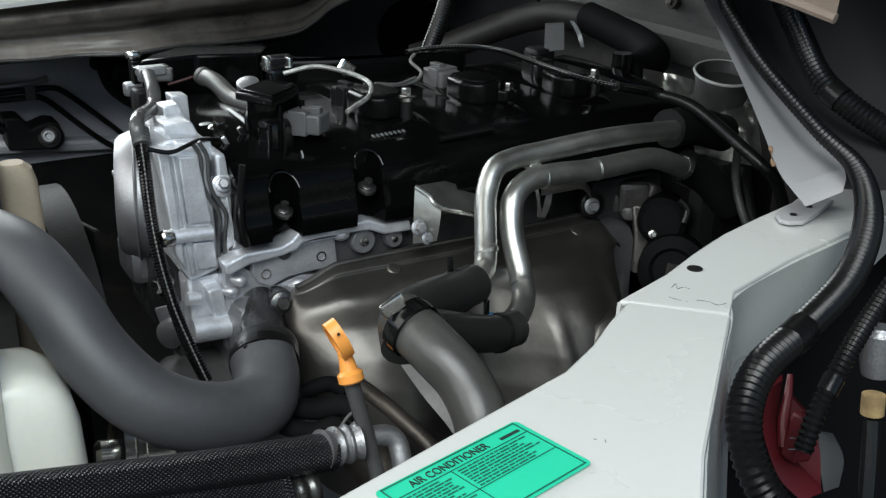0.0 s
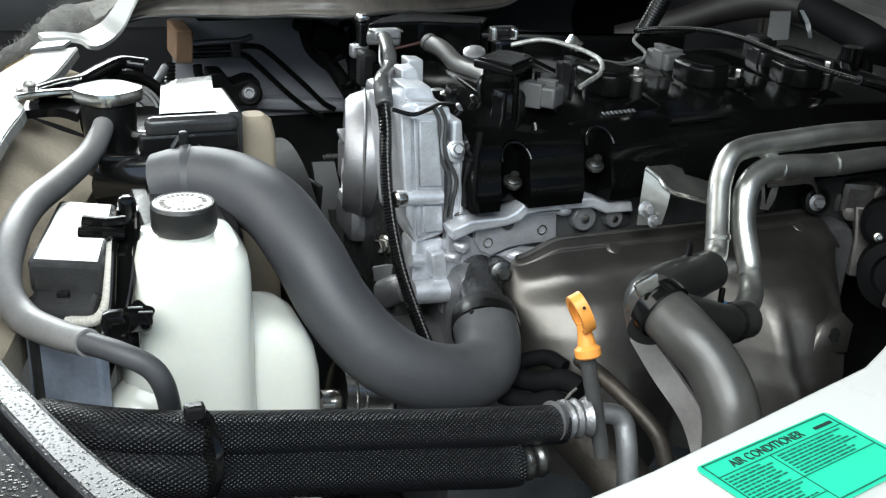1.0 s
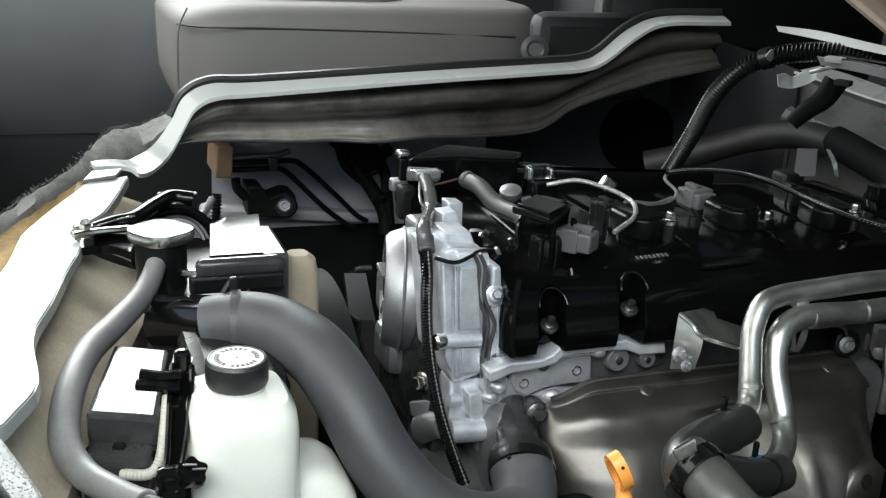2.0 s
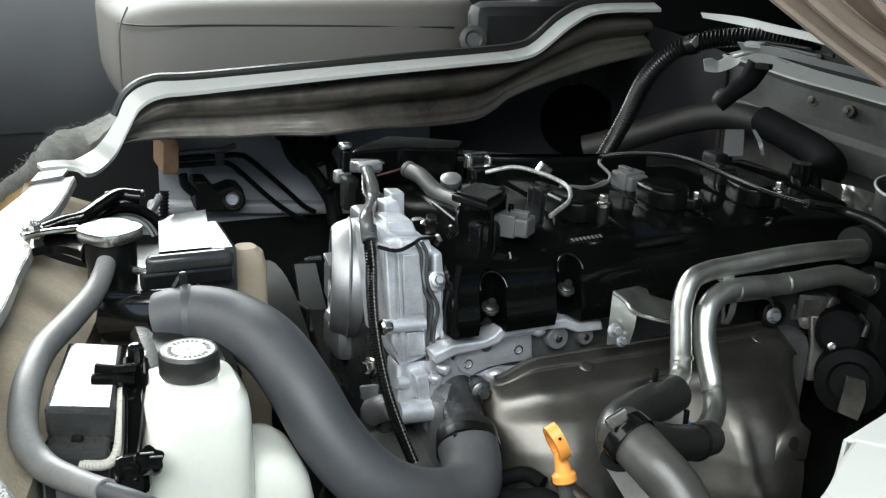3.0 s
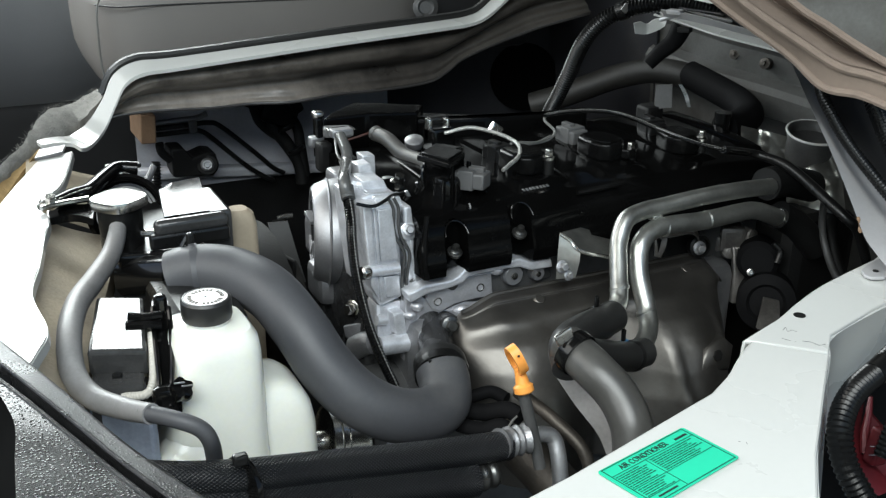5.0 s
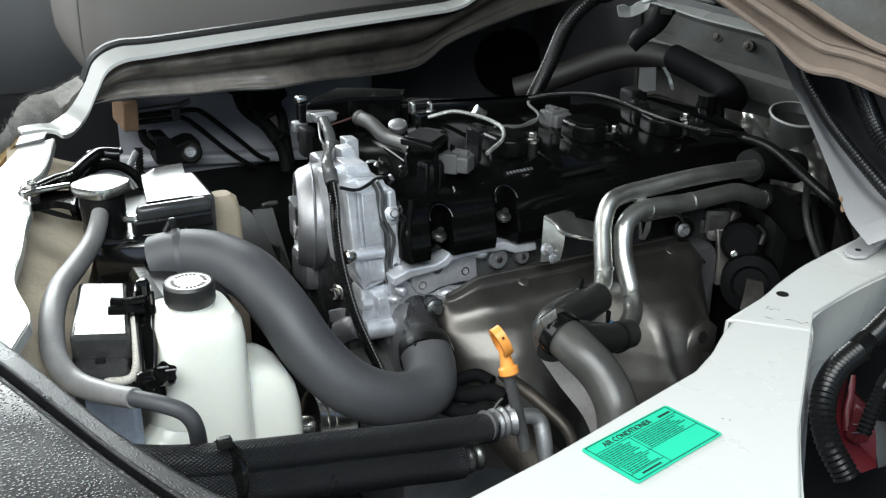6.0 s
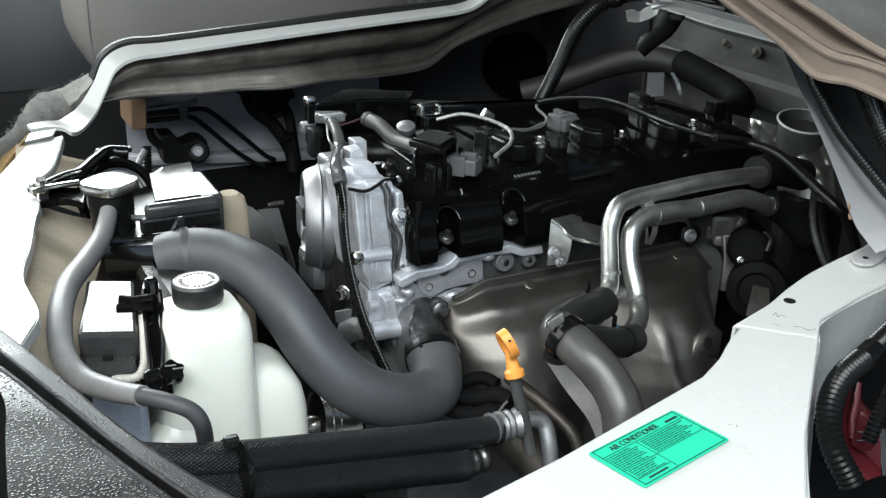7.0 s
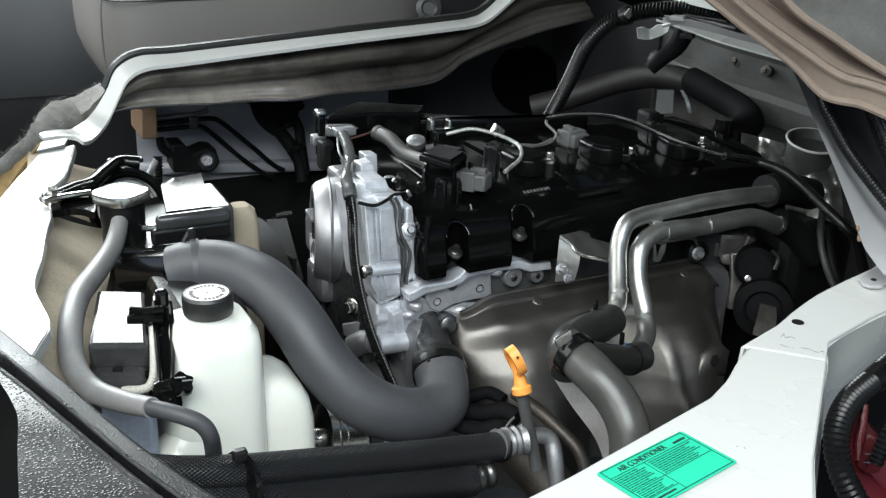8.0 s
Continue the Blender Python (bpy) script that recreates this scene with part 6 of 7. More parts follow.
part("port", tube([CD + Vector((0.02, -0.02, 0.0)), CD + Vector((0.05, -0.035, -0.004)), CD + Vector((0.08, -0.05, -0.012))], 0.011, 14), CAST_DULL, cp)
alt = thing("alternator", (-0.12, 0.0, 0.6), "dusty alternator with black drive belt", "alternator")
settle(alt, (0.0180, 0.0453, -0.0299), 1.050)
part("body", lathe([(0.05, 0), (0.055, 0.01), (0.055, 0.07), (0.045, 0.08)], (-0.12, -0.0, 0.62), (1, 0, 0), 32), DARK_CAST, alt)
part("pulley", lathe([(0.032, 0), (0.034, 0.004), (0.03, 0.012), (0.034, 0.022), (0.034, 0.026), (0.012, 0.028)], (-0.125, 0.0, 0.62), (-1, 0, 0), 32), SATIN_BLACK, alt)
part("lever", strip([(-0.096, 0.089, 0.680), (-0.092, 0.061, 0.702), (-0.089, 0.045, 0.725)], [(-0.096, 0.086, 0.672), (-0.087, 0.046, 0.702), (-0.089, 0.033, 0.725)], 0.006, 3), BEIGE, alt, "tan coated lever")
# stands in for a dark shaft beyond the engine
settle(solid("far_dark_shaft", tube([(-0.096, 0.311, 0.737), (-0.099, 0.277, 0.712), (-0.101, 0.241, 0.686), (-0.102, 0.190, 0.652), (-0.099, 0.140, 0.627)], 0.012, 4), RUBBER, (-0.101, 0.241, 0.686), "flat black shaft far beyond the engine", "belt"), (0.1896, 0.5738, -0.2562), 1.500)
solid("strap", strip([(0.058, 0.868, 0.530), (0.060, 0.845, 0.480), (0.058, 0.82, 0.42)], [(0.094, 0.856, 0.532), (0.101, 0.835, 0.480), (0.110, 0.81, 0.42)], (0.0, 0.012, -0.004), 4), RUBBER, (0.08, 0.84, 0.42), "dark grey flat strap running down beside the engine", "strap")
solid("bright_end", tube([(0.076, 0.862, 0.537), (0.090, 0.858, 0.541), (0.104, 0.855, 0.541)], 0.0055, 10), STEEL, (0.09, 0.86, 0.537), "small bright bracket end in front of the engine", "bracket")

# ---- far wall details ----
pp = thing("brake_pipes", (-0.02, 0.95, 0.70), "pair of thin black pipes bent along the inner wall", "pipes")
part("pipe", tube([(-0.135, 0.95, 0.7135), (-0.062, 0.95, 0.714), (-0.020, 0.95, 0.7145), (0.004, 0.95, 0.703), (0.062, 0.95, 0.649), (0.099, 0.95, 0.612), (0.122, 0.95, 0.597)], 0.0048, 10), SATIN_BLACK, pp)
part("pipe", tube([(-0.135, 0.95, 0.7015), (-0.063, 0.95, 0.702), (-0.037, 0.95, 0.700), (-0.014, 0.95, 0.682), (0.039, 0.95, 0.629), (0.081, 0.95, 0.595), (0.10, 0.95, 0.585)], 0.0048, 10), SATIN_BLACK, pp)
part("pipe", tube([(-0.135, 0.96, 0.7195), (-0.069, 0.96, 0.722), (-0.043, 0.96, 0.7225), (-0.02, 0.965, 0.728)], 0.0055, 10), CAST_DULL, pp, "paler dusty pipe")
part("clip", box((-0.052, 0.945, 0.711), (0.016, 0.012, 0.024), 0.003), GREY_PLUG, pp)
part("standoff", box((-0.052, 0.972, 0.709), (0.008, 0.05, 0.010), 0.002), GREY_PLUG, pp)
solid("foam_block", box((-0.144, 0.935, 0.730), (0.027, 0.10, 0.052), 0.003, Matrix.Rotation(radians(3), 4, "Y")), BROWN_FOAM, (-0.144, 0.93, 0.706), "small ochre foam block beside the pipes", "foam block")
fb2 = thing("wall_bracket", (-0.06, 0.95, 0.63), "black bracket bolted to the grey inner wall", "bracket")
part("plate", plate([(-0.098, 0.622), (-0.022, 0.616), (-0.012, 0.640), (-0.016, 0.660), (-0.034, 0.664), (-0.060, 0.655), (-0.075, 0.676), (-0.100, 0.677)], 0.93, 0.985, 0.004, XZ), DULL_BLACK, fb2)
part("clamp_arm", tube([(-0.118, 0.935, 0.690), (-0.115, 0.935, 0.672), (-0.100, 0.935, 0.655)], 0.008, 10), DULL_BLACK, fb2)
part("lug", lathe([(0.021, -0.03), (0.021, 0.0), (0.018, 0.003)], (-0.034, 0.928, 0.640), (-0.25, -1, 0.3), 24), DULL_BLACK, fb2)
part("nut", lathe([(0.0125, 0), (0.0125, 0.006), (0.009, 0.009), (0.006, 0.009), (0.005, 0.003)], (-0.035, 0.925, 0.641), (-0.25, -1, 0.3), 20), CAST_DULL, fb2, "dull metal bush")
vb = thing("valve_block", (0.11, 0.94, 0.66), "black clustered valve block with hoses on the far wall", "valve")
part("body", box((0.105, 0.93, 0.728), (0.075, 0.06, 0.045), 0.012, Matrix.Rotation(radians(18), 4, "Y")), DULL_BLACK, vb)
part("cap", box((0.136, 0.918, 0.742), (0.026, 0.04, 0.034), 0.008, Matrix.Rotation(radians(-25), 4, "Y")), SATIN_BLACK, vb)
part("arm", box((0.070, 0.935, 0.748), (0.05, 0.03, 0.018), 0.005, Matrix.Rotation(radians(8), 4, "Y")), DULL_BLACK, vb)
for pts, r in (([(0.088, 0.93, 0.735), (0.096, 0.925, 0.700), (0.120, 0.92, 0.665), (0.142, 0.915, 0.625), (0.146, 0.91, 0.585)], 0.013), ([(0.125, 0.93, 0.725), (0.142, 0.92, 0.695), (0.146, 0.915, 0.66), (0.152, 0.91, 0.60)], 0.010), ([(0.062, 0.94, 0.742), (0.07, 0.93, 0.712), (0.092, 0.925, 0.688), (0.118, 0.92, 0.672)], 0.008)):
    part("hose", tube(pts, r, 12), DULL_BLACK, vb)
for q in ((0.118, 0.915, 0.70), (0.134, 0.910, 0.655)):
    part("hose_clip", lathe([(0.017, -0.004), (0.018, 0), (0.017, 0.004)], q, (0.4, -0.1, -1), 18), SATIN_BLACK, vb)
# ---- top right: harness, big hose, strut ----
BH = [(0.326, 0.358, 0.797), (0.335, 0.331, 0.845), (0.336, 0.295, 0.899), (0.329, 0.251, 0.956), (0.335, 0.217, 0.990), (0.351, 0.189, 1.007), (0.370, 0.162, 1.016), (0.392, 0.132, 1.020), (0.413, 0.100, 1.017), (0.429, 0.077, 1.008)]
bhs = thing("body_harness", BH[0], "thick corrugated black harness rising to the far rim", "harness")
con = part("conduit", tube(BH, 0.0112, 14, 6, 0.0046, 0.0019), CONDUIT, bhs)
bl = catmull(BH, 6)
part("tape_wrap", tube(bl[28:31], 0.0122, 14, 4), SATIN_BLACK, con, "smooth black tape")
part("tag", box(bl[29] + Vector((-0.005, -0.012, 0.005)), (0.010, 0.003, 0.011), 0.001, Matrix.Rotation(radians(40), 4, "Y")), BULK, bhs, "small pale tag")
pb_ = thing("rear_plate", (0.456, 0.206, 0.862), "small pale plate and bright strip behind the coils", "bracket")
part("plate", strip([(0.441, 0.227, 0.891), (0.437, 0.221, 0.858)], [(0.459, 0.213, 0.893), (0.456, 0.206, 0.862)], (0.003, 0.004, 0), 2, smooth=False), DARK_CAST, pb_)
part("strip", strip([(0.446, 0.185, 0.900), (0.451, 0.178, 0.887), (0.453, 0.170, 0.871)], [(0.450, 0.182, 0.900), (0.455, 0.174, 0.887), (0.457, 0.168, 0.871)], (0.002, 0.003, 0), 3), DARK_STEEL, pb_, "narrow bent steel strip")
part("foot", box((0.437, 0.231, 0.838), (0.03, 0.03, 0.05), 0.006), DULL_BLACK, pb_)
bh = thing("heater_hose", (0.57, 0.35, 0.84), "thick black heater hose bent in front of the bulkhead", "hose")
part("hose", tube([(0.420, 0.520, 0.800), (0.455, 0.492, 0.816), (0.485, 0.464, 0.834), (0.526, 0.428, 0.857), (0.559, 0.370, 0.875), (0.589, 0.304, 0.872)], 0.02, 20), HEATER_GREY, bh)
part("sleeve", tube([(0.582, 0.322, 0.876), (0.586, 0.267, 0.866), (0.586, 0.213, 0.856), (0.568, 0.170, 0.848), (0.537, 0.158, 0.840), (0.506, 0.150, 0.840)], 0.0215, 24), HOSE_DARK, bh)
part("end_fitting", lathe([(0.012, 0), (0.012, 0.05)], (0.496, 0.144, 0.815), (0, 0, 1), 16), GLOSS_BLACK, bh)
hb = thing("harness_bracket", (0.5, 0.33, 0.95), "white bent bracket holding the harness at the rim", "bracket")
part("tab", strip([(0.392, 0.225, 0.981), (0.402, 0.222, 0.983), (0.409, 0.217, 0.980), (0.413, 0.206, 0.988), (0.422, 0.192, 0.991)], [(0.392, 0.220, 0.968), (0.401, 0.215, 0.967), (0.409, 0.212, 0.968), (0.414, 0.200, 0.974), (0.417, 0.190, 0.981)], (0.002, 0.004, 0), 3), WHITE, hb)
part("stem", tube([(0.400, 0.179, 0.992), (0.380, 0.134, 1.003), (0.361, 0.099, 1.011)], 0.0025, 8), CAST_MID, hb)
part("boot", tube([(0.434, 0.175, 0.982), (0.425, 0.179, 0.962), (0.411, 0.187, 0.947), (0.397, 0.194, 0.930)], 0.014, 18, radius=lambda f: 1.0 - 0.35 * f), HOSE_DARK, hb, "dull black rubber boot")
for k in range(3):
    part("cable", tube([(0.345, 0.077, 1.024), (0.36 + 0.004 * k, 0.02 - 0.01 * k, 1.024 - 0.006 * k), (0.370, 0.028, 1.020), (0.376, 0.001, 1.019)], 0.0022, 8), PALE_WIRE if k % 2 else SATIN_BLACK, hb)
ss = thing("strut_mount", (0.62, 0.12, 0.75), "bright round metal mount in front of the bulkhead", "mount")
FOIL = [Vector(p) for p in ((0.530, 0.141, 0.842), (0.604, 0.032, 0.830), (0.475, 0.070, 0.775), (0.548, -0.045, 0.765))]


def foil_point(u, v):
    """A sheet of crumpled foil leaning against the bulkhead."""
    p = FOIL[0].lerp(FOIL[1], u).lerp(FOIL[2].lerp(FOIL[3], u), v)
    q = Vector((p.x * 26, p.y * 26, p.z * 6))
    ridge = abs(noise.noise(q)) * 0.022 + abs(noise.noise(q * 2.3 + Vector((3, 1, 2)))) * 0.006
    return p + Vector((-0.7, -0.6, 0.3)) * (ridge + 0.008 * math.sin(u * 9))


part("foil", grid(foil_point, 60, 40), ZINC, ss, "crinkled bright foil", sharp=50)
RC = Vector((0.566, 0.045, 0.853))
part("cup", lathe([(0.030, -0.045), (0.032, -0.012), (0.0345, -0.002), (0.0335, 0.001), (0.0315, -0.001), (0.029, -0.012), (0.012, -0.014)], RC, (-0.1, -0.2, 1), 40), DARK_CAST, ss, "dark metal cup")
# white colour stands in for the glint on the metal rim
part("rim", tube([RC + Vector((0.0345 * math.cos(a), 0.0345 * math.sin(a), 0.0034 * math.cos(a) + 0.0069 * math.sin(a))) for a in (2 * math.pi * k / 24 for k in range(25))], 0.0018, 8, 3), WHITE, ss, "rim coloured white for its glint")
rp = thing("rear_clutter", (0.45, 0.05, 0.75), "dark hoses and castings behind the coolant pipes", "castings")
part("hose_end", tube([(0.409, -0.037, 0.826), (0.453, -0.026, 0.821), (0.503, -0.023, 0.806)], 0.02, 18), DULL_BLACK, rp)
part("hose_end", tube([(0.432, -0.040, 0.785), (0.465, -0.045, 0.765), (0.497, -0.050, 0.732)], 0.018, 18), DULL_BLACK, rp)
part("casting", box((0.418, 0.022, 0.737), (0.034, 0.04, 0.036), 0.007, Matrix.Rotation(radians(-30), 4, "Z")), GRIMY, rp, "grimy casting")
part("casting", box((0.404, 0.030, 0.730), (0.020, 0.03, 0.022), 0.005, Matrix.Rotation(radians(-10), 4, "Z")), GRIMY, rp)
part("casting_lug", lathe([(0.010, -0.02), (0.010, 0.004), (0.007, 0.006)], (0.408, 0.010, 0.722), (-0.5, -0.8, 0.3), 18), GRIMY, rp)
part("casting_lug", box((0.431, 0.004, 0.744), (0.016, 0.02, 0.016), 0.004, Matrix.Rotation(radians(25), 4, "Y")), GRIMY, rp)
part("pillar", plate([(-0.012, 0.0), (0.012, 0.0), (0.010, -0.04), (0.007, -0.075), (-0.009, -0.075), (-0.008, -0.035)], -0.006, 0.006, 0.003, Matrix.Translation((0.418, 0.002, 0.730)) @ Matrix.Rotation(radians(-28), 4, "Z") @ Matrix.Rotation(radians(78), 4, "X")), GRIMY, rp, "stained steel pillar")
part("pillar_rib", tube([(0.424, -0.006, 0.724), (0.420, -0.014, 0.695), (0.414, -0.022, 0.662)], 0.0025, 8), PALE_STEEL, rp)
part("fin", strip([(0.572, 0.003, 0.757), (0.563, 0.002, 0.733), (0.563, -0.012, 0.705), (0.565, -0.032, 0.676)], [(0.580, -0.008, 0.753), (0.570, -0.007, 0.733), (0.569, -0.019, 0.706), (0.571, -0.035, 0.683)], (0.004, 0.004, 0), 5), PALE_STEEL, rp, "pale curved fin")
part("dark_drum", lathe([(0.022, 0), (0.026, 0.008), (0.026, 0.05), (0.02, 0.055)], (0.450, 0.001, 0.717), (-0.6, -0.6, 0.1), 24), HOSE_DARK, rp)
part("dark_drum", lathe([(0.03, 0), (0.036, 0.01), (0.036, 0.06), (0.024, 0.066), (0.02, 0.06)], (0.443, -0.029, 0.669), (-0.6, -0.6, 0.2), 28), HOSE_DARK, rp)
part("grey_flap", strip([(0.384, -0.083, 0.698), (0.370, -0.094, 0.683), (0.360, -0.101, 0.670)], [(0.407, -0.086, 0.690), (0.397, -0.099, 0.676), (0.383, -0.106, 0.659)], (0.002, 0.004, 0), 4), GRIMY, rp)
part("drum_rib", tube([(0.426, -0.045, 0.749), (0.432, -0.053, 0.739), (0.426, -0.056, 0.726)], 0.004, 10), SATIN_BLACK, rp)
part("screw", bolt_bm((0.388, -0.051, 0.719), (-0.5, -0.8, 0.3), 0.003, 0.004), STEEL, rp)
mb = thing("manifold_bracket", (0.305, -0.006, 0.747), "small steel bracket with bolt above the heat shield", "bracket")
part("plate", strip([(0.277, -0.003, 0.775), (0.300, -0.008, 0.777), (0.321, -0.012, 0.779), (0.330, -0.015, 0.768)], [(0.268, -0.017, 0.773), (0.290, -0.022, 0.775), (0.311, -0.026, 0.776), (0.323, -0.026, 0.764)], 0.003, 3), GRIMY, mb)
part("leg", strip([(0.276, -0.015, 0.774), (0.271, -0.017, 0.760), (0.268, -0.017, 0.748)], [(0.280, -0.018, 0.772), (0.277, -0.020, 0.759), (0.272, -0.019, 0.747)], (0.002, 0.003, 0), 3), GRIMY, mb)
part("leg", strip([(0.265, -0.009, 0.775), (0.265, -0.014, 0.763), (0.265, -0.015, 0.748)], [(0.268, -0.011, 0.775), (0.268, -0.015, 0.763), (0.270, -0.018, 0.747)], (0.002, 0.003, 0), 3), GRIMY, mb)
part("back", box((0.322, 0.008, 0.745), (0.055, 0.012, 0.045), 0.004), DULL_BLACK, mb)
part("bolt_cup", lathe([(0.013, -0.01), (0.014, 0.002), (0.011, 0.003), (0.010, -0.002)], (0.332, -0.018, 0.751), (-0.2, -1, 0.2), 20), SATIN_BLACK, mb)
part("bolt", bolt_bm((0.328, -0.022, 0.751), (-0.2, -1, 0.2), 0.0055, 0.006), CAST_DULL, mb)
part("pipe", tube([(0.514, -0.036, 0.789), (0.491, -0.059, 0.766), (0.483, -0.079, 0.740), (0.489, -0.095, 0.711), (0.502, -0.114, 0.685)], 0.0045, 12), DARK_CAST, rp)
part("pipe", tube([(0.537, -0.029, 0.776), (0.514, -0.053, 0.753), (0.507, -0.075, 0.723), (0.513, -0.093, 0.690)], 0.007, 12), DULL_BLACK, rp)
part("block", box((0.52, 0.08, 0.62), (0.12, 0.25, 0.3), 0.02), DULL_BLACK, rp)

# ---- right side: pillar, cables, red clip ----
pl = thing("rear_rim", (0.3, -0.3, 0.86), "white painted rear rim rising from the sill", "rim")
tagged(pl, kind="structure")
PA = [(0.245, -0.350, 0.865), (0.246, -0.335, 0.873), (0.252, -0.316, 0.881), (0.266, -0.283, 0.903), (0.288, -0.232, 0.934), (0.313, -0.167, 0.973), (0.332, -0.110, 1.013)]
PB = [(0.268, -0.360, 0.875), (0.297, -0.338, 0.878), (0.316, -0.309, 0.883), (0.340, -0.272, 0.887), (0.359, -0.210, 0.911), (0.375, -0.136, 0.958), (0.393, -0.076, 1.003)]
part("sheet", strip(PA, PB, (0.003, 0.003, 0)), SHADED_WHITE, pl)
part("top_rail", strip([(0.320, 0.082, 1.023), (0.326, 0.027, 1.024), (0.335, -0.026, 1.020), (0.344, -0.090, 1.016), (0.354, -0.135, 1.006)], [(0.330, 0.086, 1.014), (0.332, 0.032, 1.015), (0.342, -0.021, 1.012), (0.353, -0.087, 1.007), (0.361, -0.130, 0.995)], (0.004, 0.004, 0), 5), SHADED_WHITE, pl)
part("rail_clip", box((0.326, 0.062, 1.023), (0.014, 0.018, 0.006), 0.0015, Matrix.Rotation(radians(30), 4, "Z")), SHADED_WHITE, pl)
part("rail_slot", box((0.367, 0.090, 0.995), (0.012, 0.016, 0.006), 0.001, Matrix.Rotation(radians(30), 4, "Z")), DULL_BLACK, pl)
part("foot", plate([q[:2] for q in ((0.249, -0.322, 0.851), (0.242, -0.332, 0.851), (0.244, -0.339, 0.851), (0.254, -0.343, 0.851), (0.276, -0.336, 0.851), (0.312, -0.321, 0.851), (0.304, -0.309, 0.851), (0.281, -0.310, 0.851), (0.262, -0.316, 0.851))], 0.8475, 0.8505, 0.0008), SHADED_WHITE, pl)
for q in ((0.258, -0.330, 0.851), (0.282, -0.323, 0.852)):
    part("hole", lathe([(0.0026, 0), (0.0026, 0.0012)], (q[0], q[1], 0.850), (0, 0, 1), 14), DULL_BLACK, pl)
part("dark_trim", strip([(p[0] + 0.004, p[1] + 0.004, p[2]) for p in PB], [(p[0] + 0.30, p[1] - 0.12, p[2] - 0.02) for p in PB], (0.004, 0.004, 0)), SEAT_DARK, pl, "dark plastic pillar trim")
part("rust", tube([(0.252, -0.306, 0.896), (0.252, -0.308, 0.892), (0.251, -0.310, 0.887), (0.251, -0.313, 0.883)], 0.0015, 8, radius=lambda f: 0.6 + 0.5 * math.sin(f * 9)), BROWN_FOAM, pl, "small rusty edge")

cabs = [
    ([(0.326, -0.172, 0.982), (0.315, -0.195, 0.968), (0.304, -0.239, 0.940), (0.292, -0.310, 0.906), (0.280, -0.360, 0.889), (0.246, -0.399, 0.870), (0.196, -0.428, 0.851), (0.136, -0.448, 0.840), (0.090, -0.461, 0.833), (0.064, -0.476, 0.820), (0.056, -0.492, 0.801), (0.063, -0.508, 0.777)], 0.0098, 0.62),
    ([(0.383, -0.176, 0.989), (0.367, -0.220, 0.954), (0.351, -0.261, 0.926), (0.353, -0.295, 0.908), (0.364, -0.335, 0.891)], 0.0105, 1.0),
    ([(0.296, -0.398, 0.828), (0.253, -0.408, 0.804), (0.216, -0.420, 0.785), (0.190, -0.427, 0.762), (0.176, -0.431, 0.736)], 0.0068, 1.0),
]
for pts, r, thin in cabs:
    ph = thing("pillar_harness", pts[0], "corrugated black harness draped beside the white rim", "harness", "pillar harnesses")
    con = part("conduit", tube(pts, r, 14, 6, 0.0042, 0.0014, lambda f: thin + (1 - thin) * ease((f - 0.30) / 0.25)), CONDUIT, ph)
    mid = catmull(pts, 6)
    k = int(0.66 * (len(mid) - 1))
    part("tape_wrap", tube([mid[k - 1], mid[k], mid[k + 1]], r * 1.02, 14, 4), CONDUIT, con, "smooth black tape")
rc = thing("red_clip", (0.24, -0.37, 0.66), "dark red plastic clip below the harness", "clip")
part("shell", strip([(0.200, -0.377, 0.748), (0.186, -0.387, 0.735), (0.186, -0.398, 0.713), (0.190, -0.408, 0.696), (0.200, -0.419, 0.683)], [(0.225, -0.369, 0.745), (0.211, -0.382, 0.725), (0.204, -0.398, 0.708), (0.212, -0.409, 0.694), (0.220, -0.419, 0.683)], (0.006, 0.006, 0), 6), RED, rc)
part("back_shell", strip([(0.233, -0.366, 0.733), (0.228, -0.375, 0.707), (0.232, -0.393, 0.673)], [(0.254, -0.378, 0.707), (0.254, -0.388, 0.686), (0.250, -0.397, 0.659)], (0.005, 0.005, 0), 5), RED, rc)
part("finger", tube([(0.223, -0.376, 0.753), (0.215, -0.383, 0.742), (0.206, -0.390, 0.728), (0.200, -0.399, 0.714)], 0.004, 10, radius=lambda f: 0.5 + 0.8 * f), RED, rc)
part("connector", box((0.207, -0.405, 0.724), (0.018, 0.014, 0.034), 0.003, Matrix.Rotation(radians(12), 4, "Y")), RED, rc)
part("mark", tube([(0.189, -0.410, 0.731), (0.197, -0.415, 0.731)], 0.0005, 6), CAST_DULL, rc, "thin bright edge")
part("mark", tube([(0.187, -0.412, 0.724), (0.195, -0.416, 0.724)], 0.0004, 6), CAST_DULL, rc)
part("flap", strip([(0.263, -0.377, 0.694), (0.260, -0.385, 0.673), (0.259, -0.393, 0.654)], [(0.280, -0.378, 0.687), (0.284, -0.387, 0.671), (0.277, -0.392, 0.652)], (0.003, 0.003, 0), 5), GREY_PLUG, rc, "grey plastic flap")
solid("step_well", box((0.34, -0.52, 0.52), (0.4, 0.3, 0.03), 0.005), CABIN, (0.34, -0.52, 0.5), "black step well outside the sill", "step well", kind="structure")
solid("side_trim", strip([(0.42, -0.34, 0.4), (0.62, -0.5, 0.4)], [(0.42, -0.30, 1.2), (0.62, -0.46, 1.2)], (0.01, 0.01, 0), smooth=False), CABIN, (0.5, -0.4, 0.4), "black inner pillar trim", "trim", kind="structure")
